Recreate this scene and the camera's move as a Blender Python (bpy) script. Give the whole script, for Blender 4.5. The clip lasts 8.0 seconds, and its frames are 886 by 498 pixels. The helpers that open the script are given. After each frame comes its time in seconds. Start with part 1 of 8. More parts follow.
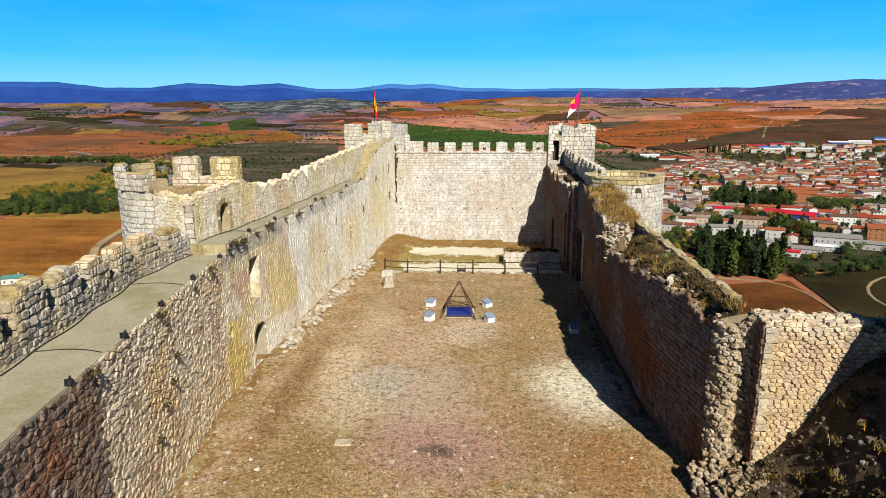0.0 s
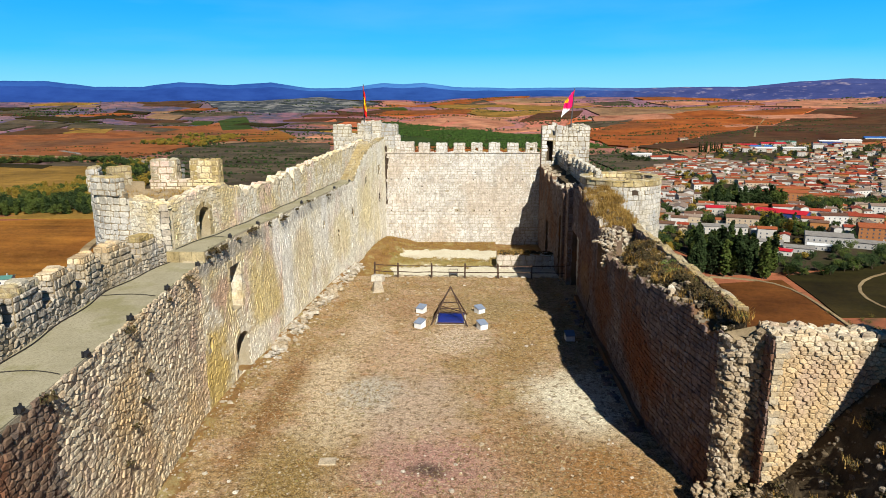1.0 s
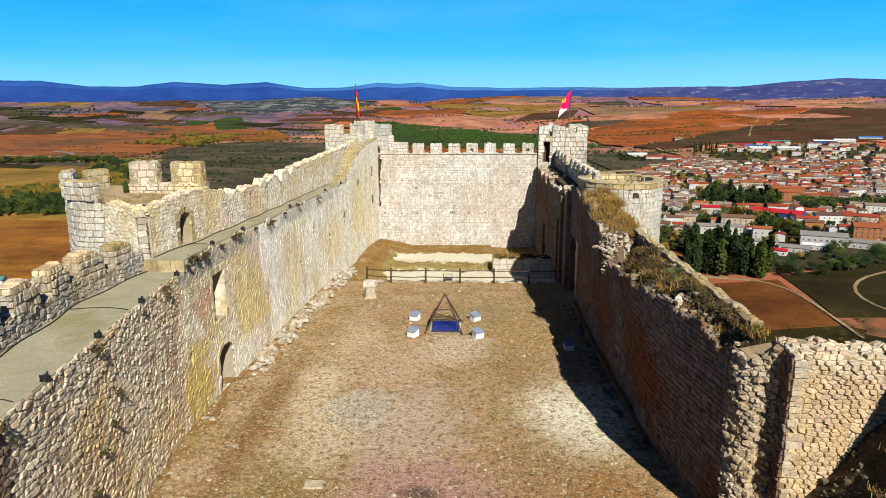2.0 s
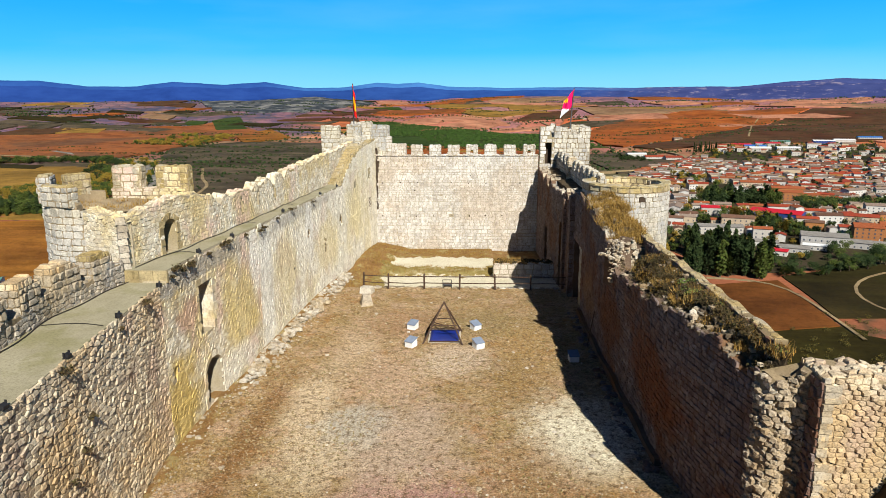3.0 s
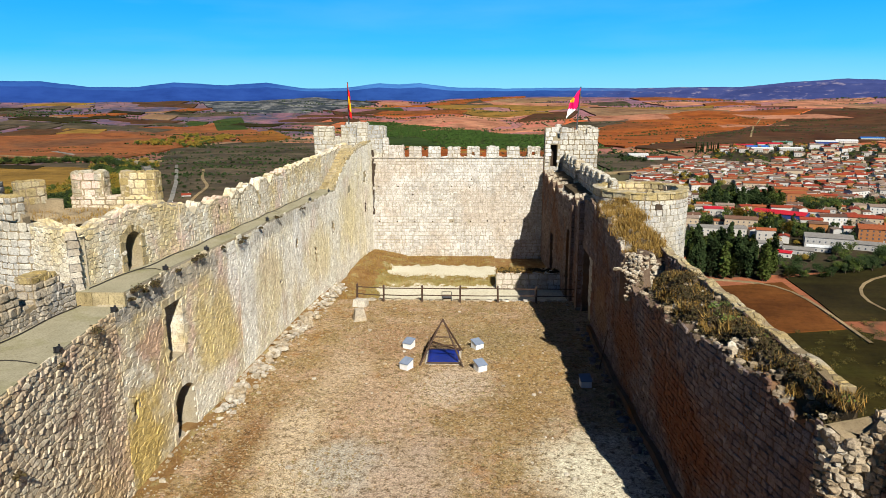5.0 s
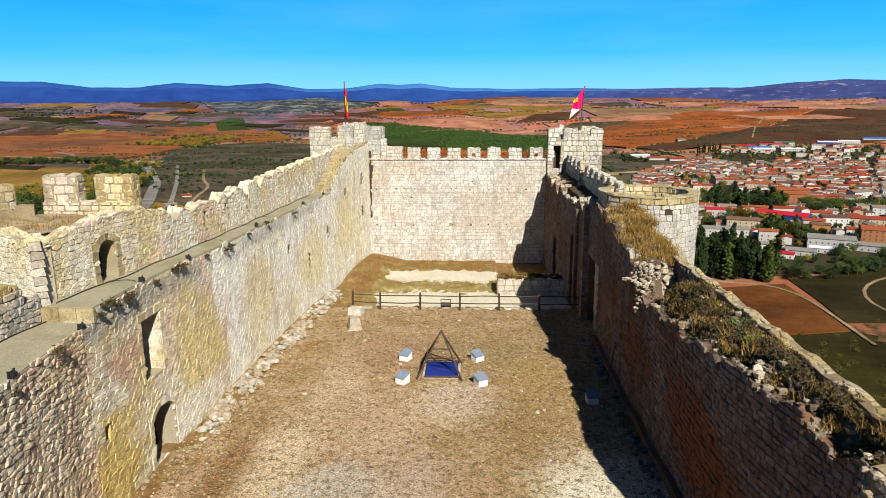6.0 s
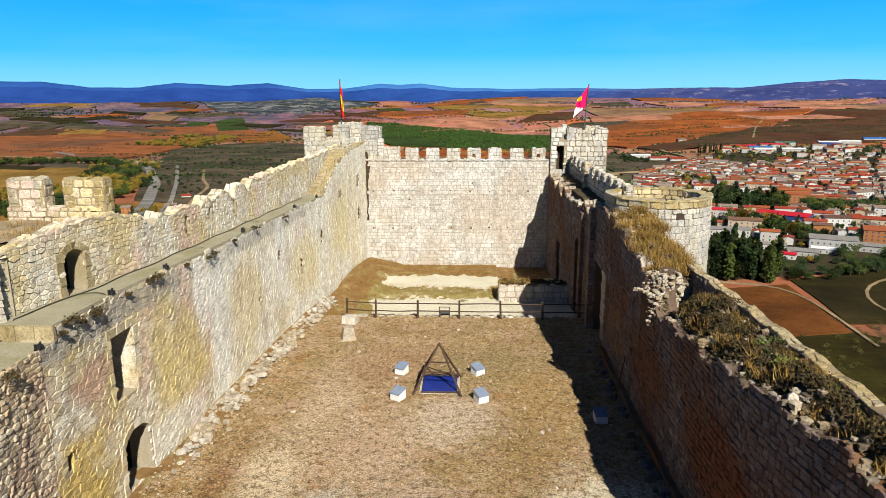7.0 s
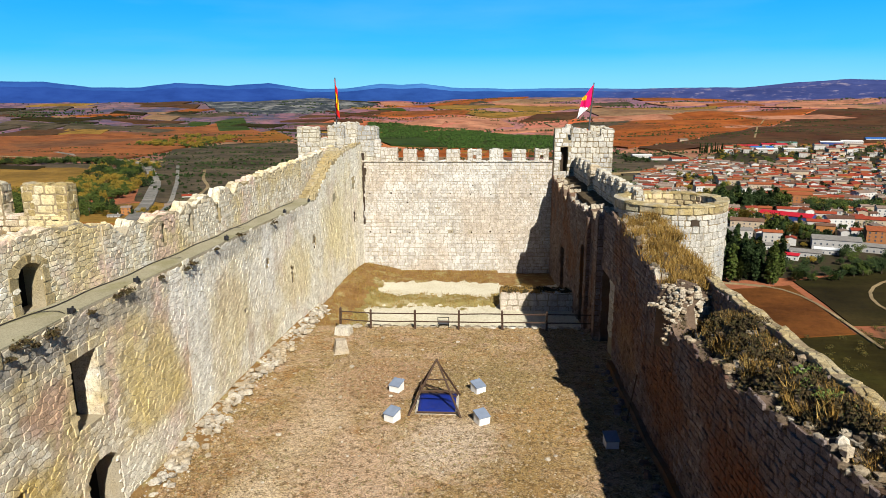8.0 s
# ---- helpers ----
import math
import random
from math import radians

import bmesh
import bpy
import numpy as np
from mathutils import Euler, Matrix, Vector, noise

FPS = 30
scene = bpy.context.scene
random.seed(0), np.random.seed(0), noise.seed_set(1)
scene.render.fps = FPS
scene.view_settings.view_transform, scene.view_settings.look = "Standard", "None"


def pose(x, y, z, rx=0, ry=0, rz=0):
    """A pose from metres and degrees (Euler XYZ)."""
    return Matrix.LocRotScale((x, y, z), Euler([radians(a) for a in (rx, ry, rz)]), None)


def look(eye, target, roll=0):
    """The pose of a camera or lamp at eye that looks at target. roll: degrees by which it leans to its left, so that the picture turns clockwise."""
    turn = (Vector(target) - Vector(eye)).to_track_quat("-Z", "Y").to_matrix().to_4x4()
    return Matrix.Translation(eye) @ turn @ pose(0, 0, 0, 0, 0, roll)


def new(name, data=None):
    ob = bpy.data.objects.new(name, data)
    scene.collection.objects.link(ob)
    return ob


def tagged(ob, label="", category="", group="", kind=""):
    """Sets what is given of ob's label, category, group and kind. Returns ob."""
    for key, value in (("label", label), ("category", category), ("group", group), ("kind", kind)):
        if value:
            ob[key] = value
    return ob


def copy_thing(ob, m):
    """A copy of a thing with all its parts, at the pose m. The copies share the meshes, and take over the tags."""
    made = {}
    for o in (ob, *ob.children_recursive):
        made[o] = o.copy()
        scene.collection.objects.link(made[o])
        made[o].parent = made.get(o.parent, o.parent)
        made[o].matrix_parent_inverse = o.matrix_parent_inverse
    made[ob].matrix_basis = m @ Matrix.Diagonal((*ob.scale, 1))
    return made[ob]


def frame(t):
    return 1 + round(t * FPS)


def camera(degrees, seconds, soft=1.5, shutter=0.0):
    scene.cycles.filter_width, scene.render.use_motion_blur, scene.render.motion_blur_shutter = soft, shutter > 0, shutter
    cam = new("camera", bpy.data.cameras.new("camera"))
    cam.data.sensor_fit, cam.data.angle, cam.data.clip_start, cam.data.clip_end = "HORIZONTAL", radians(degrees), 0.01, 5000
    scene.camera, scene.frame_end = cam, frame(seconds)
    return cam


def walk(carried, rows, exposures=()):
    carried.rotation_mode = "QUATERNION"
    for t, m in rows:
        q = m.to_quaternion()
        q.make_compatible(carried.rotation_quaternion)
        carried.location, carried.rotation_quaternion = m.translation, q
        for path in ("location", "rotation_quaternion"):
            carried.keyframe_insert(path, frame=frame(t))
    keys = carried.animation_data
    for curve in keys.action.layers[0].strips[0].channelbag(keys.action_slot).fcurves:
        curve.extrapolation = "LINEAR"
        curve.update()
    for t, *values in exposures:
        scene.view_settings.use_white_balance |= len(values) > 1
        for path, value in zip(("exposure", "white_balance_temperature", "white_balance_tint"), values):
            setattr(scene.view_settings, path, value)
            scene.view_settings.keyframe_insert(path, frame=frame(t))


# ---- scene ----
cam = camera(67.0, 8.0, soft=0.5)
PATH = [
    (0, (0.114, -1.008, 14.504), (-0.007, 0.939, 14.061), -0.3),
    (0.5, (0.128, -0.234, 14.513), (0.018, 1.713, 14.069), -0.3),
    (1, (0.158, 0.564, 14.504), (0.058, 2.511, 14.059), -0.3),
    (1.5, (0.167, 1.394, 14.491), (0.077, 3.342, 14.045), -0.3),
    (3, (0.116, 3.938, 14.504), (0.031, 5.886, 14.058), -0.3),
    (3.5, (0.091, 4.787, 14.468), (0.004, 6.735, 14.022), -0.3),
    (4, (0.086, 5.636, 14.427), (-0.002, 7.584, 13.982), -0.3),
    (4.5, (0.092, 6.548, 14.385), (0.004, 8.495, 13.94), -0.3),
    (4.7, (0.095, 6.922, 14.38), (0.007, 8.87, 13.935), -0.3),
    (6, (0.164, 9.464, 14.296), (0.072, 11.412, 13.853), -0.3),
    (6.5, (0.178, 10.521, 14.239), (0.086, 12.469, 13.796), -0.3),
    (7, (0.177, 11.606, 14.172), (0.084, 13.554, 13.729), -0.3),
    (7.5, (0.195, 12.774, 14.109), (0.101, 14.722, 13.666), -0.3),
    (8, (0.216, 13.955, 14.083), (0.12, 15.903, 13.64), -0.3),
]
walk(cam, [(t, look(eye, target, roll)) for t, eye, target, roll in PATH])


# ---- world, sun ----
SUN = Vector((0.43, -1.15, 1.0)).normalized()          # towards the sun: low, behind the viewer, a little to the right
world = bpy.data.worlds.new("sky")
scene.world = world
world.use_nodes = True
wn, wl = world.node_tree.nodes, world.node_tree.links
sky = wn.new("ShaderNodeTexSky")
sky.sky_type = "NISHITA"
sky.sun_disc = False
sky.sun_elevation = math.asin(SUN.z)
sky.sun_rotation = math.atan2(SUN.x, SUN.y)
sky.altitude = 900
sky.air_density, sky.dust_density, sky.ozone_density = 1.0, 0.3, 3.0
tint = wn.new("ShaderNodeHueSaturation")
tint.inputs["Saturation"].default_value = 1.45
tint.inputs["Hue"].default_value = 0.5
clear = wn.new("ShaderNodeMixRGB")
clear.blend_type = "MULTIPLY"
clear.inputs[0].default_value = 1.0
clear.inputs[2].default_value = (0.09, 0.24, 0.40, 1)
wl.new(sky.outputs[0], tint.inputs["Color"])
wl.new(tint.outputs[0], clear.inputs[1])
# thin high cloud
wc = wn.new("ShaderNodeTexCoord")
wm = wn.new("ShaderNodeMapping")
wm.inputs["Scale"].default_value = (1.5, 1.5, 9.0)
wm.inputs["Rotation"].default_value = (0.0, 0.12, 0.0)
wl.new(wc.outputs["Generated"], wm.inputs[0])
wz = wn.new("ShaderNodeTexNoise")
wz.inputs["Scale"].default_value, wz.inputs["Detail"].default_value = 1.6, 7.0
wl.new(wm.outputs[0], wz.inputs["Vector"])
wr = wn.new("ShaderNodeValToRGB")
wr.color_ramp.elements[0].position, wr.color_ramp.elements[1].position = 0.46, 0.85
wr.color_ramp.elements[1].color = (0.30, 0.30, 0.30, 1)
wl.new(wz.outputs[0], wr.inputs[0])
wx = wn.new("ShaderNodeMixRGB")
wx.inputs[2].default_value = (3.0, 6.6, 9.6, 1)
wl.new(wr.outputs[0], wx.inputs[0])
# the clear sky brightens and pales towards the horizon
wg = wn.new("ShaderNodeSeparateXYZ")
wl.new(wc.outputs["Generated"], wg.inputs[0])


def sky_band(below, stops, colour):
    r = wn.new("ShaderNodeValToRGB")
    while len(r.color_ramp.elements) < len(stops):
        r.color_ramp.elements.new(0.5)
    for k, (at, amount) in zip(r.color_ramp.elements, stops):
        k.position, k.color = at, (amount, amount, amount, 1)
    wl.new(wg.outputs[2], r.inputs[0])
    x = wn.new("ShaderNodeMixRGB")
    x.inputs[2].default_value = (*colour, 1)
    wl.new(r.outputs[0], x.inputs[0])
    wl.new(below, x.inputs[1])
    return x.outputs[0]


low_sky = sky_band(clear.outputs[0], ((0.0, 1.0), (0.15, 1.0), (0.23, 0.35), (0.34, 0.0)), (0.05, 3.8, 9.6))
low_sky = sky_band(low_sky, ((0.0, 0.95), (0.05, 0.6), (0.11, 0.2), (0.16, 0.0)), (1.15, 6.9, 9.8))
low_sky = sky_band(low_sky, ((0.0, 0.7), (0.025, 0.45), (0.06, 0.0)), (3.4, 7.4, 9.6))
wl.new(low_sky, wx.inputs[1])
wl.new(wx.outputs[0], wn["Background"].inputs["Color"])
wn["Background"].inputs["Strength"].default_value = 0.054

sun = new("sun", bpy.data.lights.new("sun", "SUN"))
sun.data.energy, sun.data.angle, sun.data.color = 5.0, radians(0.5), (0.97, 0.94, 0.845)
sun.matrix_world = look(SUN * 60, (0, 0, 0))
scene.view_settings.exposure = 1.0


# ---- materials ----
def nodes_of(name, rough=0.9, spec=0.25):
    m = bpy.data.materials.new(name)
    m.use_nodes = True
    n, l = m.node_tree.nodes, m.node_tree.links
    b = n["Principled BSDF"]
    b.inputs["Roughness"].default_value = rough
    b.inputs["Specular IOR Level"].default_value = spec
    return m, n, l, b


def coords(n, l, scale=(1, 1, 1)):
    c = n.new("ShaderNodeNewGeometry")
    mp = n.new("ShaderNodeMapping")
    mp.inputs["Scale"].default_value = scale
    l.new(c.outputs["Position"], mp.inputs["Vector"])
    return mp.outputs[0]


def noise_node(n, l, vec, scale, detail=4.0, rough=0.6):
    t = n.new("ShaderNodeTexNoise")
    t.inputs["Scale"].default_value, t.inputs["Detail"].default_value, t.inputs["Roughness"].default_value = scale, detail, rough
    l.new(vec, t.inputs["Vector"])
    return t.outputs[0]


def ramp(n, l, fac, stops):
    r = n.new("ShaderNodeValToRGB")
    e = r.color_ramp.elements
    while len(e) < len(stops):
        e.new(0.5)
    for k, (p, c) in zip(e, stops):
        k.position, k.color = p, (*c, 1)
    l.new(fac, r.inputs[0])
    return r.outputs[0]


def mixed(n, l, fac, a, b, mode="MIX"):
    x = n.new("ShaderNodeMixRGB")
    x.blend_type = mode
    for k, v in zip((0, 1, 2), (fac, a, b)):
        if isinstance(v, (int, float)):
            x.inputs[k].default_value = v
        elif isinstance(v, tuple):
            x.inputs[k].default_value = (*v, 1)
        else:
            l.new(v, x.inputs[k])
    return x.outputs[0]


def bumped(n, l, b, height, strength=0.5, dist=0.02):
    u = n.new("ShaderNodeBump")
    u.inputs["Strength"].default_value, u.inputs["Distance"].default_value = strength, dist
    l.new(height, u.inputs["Height"])
    l.new(u.outputs[0], b.inputs["Normal"])


def piece_random(n, l):
    g, o = n.new("ShaderNodeNewGeometry"), n.new("ShaderNodeObjectInfo")
    a = n.new("ShaderNodeMath")
    a.operation = "ADD"
    l.new(g.outputs["Random Per Island"], a.inputs[0])
    l.new(o.outputs["Random"], a.inputs[1])
    f = n.new("ShaderNodeMath")
    f.operation = "FRACT"
    l.new(a.outputs[0], f.inputs[0])
    return f.outputs[0]


def dull(c, k=0.68):
    return tuple(k * x for x in c)


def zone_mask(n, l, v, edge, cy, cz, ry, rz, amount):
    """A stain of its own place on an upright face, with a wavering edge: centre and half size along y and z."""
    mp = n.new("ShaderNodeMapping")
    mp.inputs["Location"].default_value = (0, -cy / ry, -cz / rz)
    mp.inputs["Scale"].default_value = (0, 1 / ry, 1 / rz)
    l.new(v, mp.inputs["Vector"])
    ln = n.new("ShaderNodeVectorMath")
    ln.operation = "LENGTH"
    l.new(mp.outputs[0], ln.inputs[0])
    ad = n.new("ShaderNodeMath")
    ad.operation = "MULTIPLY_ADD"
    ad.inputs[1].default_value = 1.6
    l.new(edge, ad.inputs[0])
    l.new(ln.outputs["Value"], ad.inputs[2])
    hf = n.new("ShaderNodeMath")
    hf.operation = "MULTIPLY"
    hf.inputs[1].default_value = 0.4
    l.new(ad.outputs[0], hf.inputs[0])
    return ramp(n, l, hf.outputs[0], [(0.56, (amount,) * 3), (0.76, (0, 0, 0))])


def stone(name, tones, stain, stain_amount=0.55, stain2=None, dirt=(0.10, 0.09, 0.08), dirt_from=0.62, zones=(), relief=0.06):
    """Weathered limestone: a tone for each piece, broad stains, fine grain, dark lichen."""
    m, n, l, b = nodes_of(name, 0.92)
    v = coords(n, l)
    r = piece_random(n, l)
    base = ramp(n, l, r, [(k / max(1, len(tones) - 1), dull(c)) for k, c in enumerate(tones)])
    big = noise_node(n, l, v, 0.23, 5, 0.65)
    base = mixed(n, l, ramp(n, l, big, [(0.46, (0, 0, 0)), (0.58, (stain_amount,) * 3)]), base, dull(stain))
    if stain2:
        v2 = coords(n, l, (1.0, 1.0, 0.7))
        big2 = noise_node(n, l, v2, 0.41, 5, 0.65)
        base = mixed(n, l, ramp(n, l, big2, [(0.52, (0, 0, 0)), (0.63, (0.75,) * 3)]), base, dull(stain2))
    edge = noise_node(n, l, v, 0.8, 6, 0.7)
    for cy, cz, ry, rz, colour, amount in zones:
        base = mixed(n, l, zone_mask(n, l, v, edge, cy, cz, ry, rz, amount), base, dull(colour))
    # rain streaks, long and narrow
    streak = noise_node(n, l, coords(n, l, (1.0, 1.0, 0.16)), 1.3, 6, 0.7)
    base = mixed(n, l, 0.45, base, ramp(n, l, streak, [(0.36, (0.66, 0.62, 0.56)), (0.5, (1, 1, 1)), (0.66, (1.16, 1.15, 1.13))]), "MULTIPLY")
    mid = noise_node(n, l, v, 2.6, 6, 0.7)
    base = mixed(n, l, 0.75, base, ramp(n, l, mid, [(0.3, (0.5, 0.47, 0.42)), (0.5, (1, 1, 1)), (0.72, (1.32, 1.3, 1.24))]), "MULTIPLY")
    fine = noise_node(n, l, v, 17.0, 5, 0.7)
    base = mixed(n, l, 0.9, base, ramp(n, l, fine, [(0.3, (0.35, 0.33, 0.3)), (0.48, (1, 1, 1)), (0.7, (1.32, 1.32, 1.3))]), "MULTIPLY")
    lich = noise_node(n, l, v, 1.1, 8, 0.75)
    base = mixed(n, l, ramp(n, l, lich, [(dirt_from, (0, 0, 0)), (dirt_from + 0.1, (0.65,) * 3)]), base, dull(dirt))
    l.new(base, b.inputs["Base Color"])
    h = mixed(n, l, 0.5, fine, mid)
    bumped(n, l, b, h, 1.0, relief)
    return m


def earth(name, a, c, scale=1.0, patch=None, patch_scale=0.12, fine_scale=9.0, bump=0.04, patch_at=0.5):
    m, n, l, b = nodes_of(name, 1.0, 0.1)
    v = coords(n, l)
    mid = noise_node(n, l, v, 0.55 * scale, 6, 0.7)
    base = ramp(n, l, mid, [(0.32, dull(a)), (0.68, dull(c))])
    if patch:
        patch = dull(patch)
        pn = noise_node(n, l, v, patch_scale, 6, 0.65)
        base = mixed(n, l, ramp(n, l, pn, [(patch_at, (0, 0, 0)), (patch_at + 0.12, (0.85,) * 3)]), base, patch)
    fine = noise_node(n, l, v, fine_scale * scale, 6, 0.75)
    base = mixed(n, l, 0.8, base, ramp(n, l, fine, [(0.28, (0.5, 0.48, 0.45)), (0.5, (1, 1, 1)), (0.75, (1.25, 1.25, 1.2))]), "MULTIPLY")
    l.new(base, b.inputs["Base Color"])
    bumped(n, l, b, fine, 0.7, bump)
    return m


def plain(name, c, rough=0.7, metal=0.0, vary=0.25, scale=3.0):
    m, n, l, b = nodes_of(name, rough)
    b.inputs["Metallic"].default_value = metal
    v = coords(n, l)
    t = noise_node(n, l, v, scale, 5, 0.7)
    base = mixed(n, l, 1.0, c, ramp(n, l, t, [(0.3, (1 - vary,) * 3), (0.7, (1 + vary * 0.4,) * 3)]), "MULTIPLY")
    l.new(base, b.inputs["Base Color"])
    return m


def varied(name, tones, rough=0.9, vary=0.3, scale=2.0, bump=0.0):
    """One of several tones for each piece or object."""
    m, n, l, b = nodes_of(name, rough, 0.15)
    v = coords(n, l)
    base = ramp(n, l, piece_random(n, l), [(k / max(1, len(tones) - 1), c) for k, c in enumerate(tones)])
    t = noise_node(n, l, v, scale, 5, 0.7)
    base = mixed(n, l, 1.0, base, ramp(n, l, t, [(0.3, (1 - vary,) * 3), (0.7, (1 + vary * 0.4,) * 3)]), "MULTIPLY")
    l.new(base, b.inputs["Base Color"])
    if bump:
        bumped(n, l, b, t, 0.6, bump)
    return m


STONE_PALE = stone("pale_limestone", [(0.58, 0.49, 0.35), (0.78, 0.70, 0.55), (0.68, 0.60, 0.47), (0.82, 0.76, 0.63), (0.66, 0.55, 0.38)],
                   (0.62, 0.47, 0.19), 0.7, (0.66, 0.46, 0.38), dirt_from=0.66, relief=0.035,
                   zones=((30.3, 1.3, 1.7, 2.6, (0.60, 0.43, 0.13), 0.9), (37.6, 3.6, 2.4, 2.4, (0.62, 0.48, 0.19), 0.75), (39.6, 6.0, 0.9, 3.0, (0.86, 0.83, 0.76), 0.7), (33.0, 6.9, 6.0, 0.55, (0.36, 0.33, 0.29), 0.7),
                          (31.6, 5.1, 1.3, 0.8, (0.58, 0.36, 0.27), 0.7), (36.5, 0.9, 3.5, 0.9, (0.84, 0.79, 0.68), 0.6)))
STONE_WHITE = stone("whitish_limestone", [(0.72, 0.66, 0.54), (0.90, 0.85, 0.73), (0.81, 0.75, 0.63), (0.95, 0.91, 0.80)],
                    (0.80, 0.67, 0.36), 0.5, (0.72, 0.60, 0.50), dirt_from=0.67, relief=0.04,
                    zones=((44.5, 4.0, 2.6, 2.6, (0.76, 0.62, 0.30), 0.5), (41.0, 4.0, 1.2, 4.0, (0.87, 0.84, 0.77), 0.8), (54.0, 3.4, 3.0, 2.2, (0.78, 0.64, 0.32), 0.5), (62.5, 4.6, 2.2, 2.8, (0.78, 0.65, 0.34), 0.5),
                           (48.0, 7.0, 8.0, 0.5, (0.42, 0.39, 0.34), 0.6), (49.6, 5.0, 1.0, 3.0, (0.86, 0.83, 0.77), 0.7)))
STONE_RUBBLE = stone("rubble_limestone", [(0.46, 0.36, 0.24), (0.66, 0.56, 0.41), (0.54, 0.44, 0.31), (0.72, 0.63, 0.47), (0.56, 0.42, 0.27)],
                     (0.60, 0.39, 0.17), 0.6, (0.44, 0.31, 0.23), relief=0.045)
STONE_FAR = stone("white_ashlar", [(0.45, 0.415, 0.37), (0.64, 0.605, 0.56), (0.53, 0.495, 0.45), (0.69, 0.66, 0.615)], (0.54, 0.44, 0.345), 0.6,
                  (0.68, 0.65, 0.61), dirt_from=0.62)
# Grazing light on the parapet put into the tones; also caps and corners.
STONE_GREY = stone("dimmed_grey_brown_limestone", [(0.32, 0.27, 0.21), (0.48, 0.42, 0.34), (0.38, 0.33, 0.27), (0.56, 0.50, 0.41)], (0.42, 0.32, 0.18), 0.55, (0.30, 0.28, 0.26))
# Brown stone darkened further: the walls' shade is put into its tones.
STONE_SHADE = stone("shaded_brown_limestone", [(0.155, 0.112, 0.098), (0.235, 0.18, 0.162), (0.19, 0.143, 0.13), (0.29, 0.235, 0.215)], (0.20, 0.085, 0.038), 0.75,
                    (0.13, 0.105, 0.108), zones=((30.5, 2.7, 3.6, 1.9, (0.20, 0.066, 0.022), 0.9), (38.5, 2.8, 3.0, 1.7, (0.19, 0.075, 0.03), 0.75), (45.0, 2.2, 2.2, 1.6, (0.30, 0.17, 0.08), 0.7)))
STONE_BROWN = stone("dark_brown_stone", [(0.13, 0.075, 0.05), (0.22, 0.145, 0.095), (0.17, 0.115, 0.085), (0.26, 0.18, 0.12)], (0.22, 0.085, 0.04), 0.85, (0.22, 0.20, 0.18))
STONE_RUIN = stone("broken_limestone", [(0.34, 0.27, 0.19), (0.60, 0.55, 0.47), (0.46, 0.39, 0.29), (0.66, 0.61, 0.53), (0.38, 0.31, 0.23)], (0.42, 0.31, 0.17), 0.6)
STONE_CORE = stone("bared_rubble_core", [(0.30, 0.22, 0.14), (0.52, 0.44, 0.33), (0.38, 0.29, 0.19), (0.60, 0.53, 0.43), (0.34, 0.25, 0.15)], (0.38, 0.26, 0.13), 0.6, (0.26, 0.19, 0.13))
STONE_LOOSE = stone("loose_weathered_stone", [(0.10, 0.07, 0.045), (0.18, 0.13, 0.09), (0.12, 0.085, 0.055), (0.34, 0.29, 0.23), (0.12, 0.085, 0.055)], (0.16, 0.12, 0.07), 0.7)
STONE_STEP = stone("dull_ochre_stone", [(0.36, 0.28, 0.14), (0.44, 0.36, 0.21), (0.40, 0.32, 0.18)], (0.42, 0.30, 0.12), 0.6, (0.46, 0.41, 0.32))
STONE_OCHRE = stone("ochre_capstone", [(0.36, 0.27, 0.12), (0.44, 0.35, 0.18), (0.50, 0.43, 0.28)], (0.40, 0.28, 0.09), 0.6, (0.46, 0.42, 0.35))
STONE_TOWER = stone("grey_limestone", [(0.44, 0.41, 0.36), (0.60, 0.56, 0.49), (0.51, 0.48, 0.43), (0.64, 0.59, 0.49)], (0.55, 0.48, 0.34), 0.45,
                    (0.38, 0.38, 0.38))
MORTAR = earth("lime_mortar", (0.28, 0.21, 0.13), (0.40, 0.31, 0.19), 2.0, (0.22, 0.16, 0.09))
MORTAR_PALE = earth("pale_mortar", (0.30, 0.26, 0.19), (0.42, 0.36, 0.27), 2.0, (0.34, 0.27, 0.16))
MORTAR_LIGHT = earth("light_mortar", (0.34, 0.285, 0.20), (0.48, 0.415, 0.31), 2.0, (0.40, 0.31, 0.16))
# Dark mortar, used behind the shade-toned stone and in the broken core.
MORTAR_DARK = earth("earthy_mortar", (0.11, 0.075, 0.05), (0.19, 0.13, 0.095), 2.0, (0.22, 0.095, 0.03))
CONCRETE = earth("worn_concrete", (0.31, 0.275, 0.18), (0.40, 0.36, 0.25), 1.2, (0.27, 0.245, 0.13), 0.5, 14.0, 0.01)


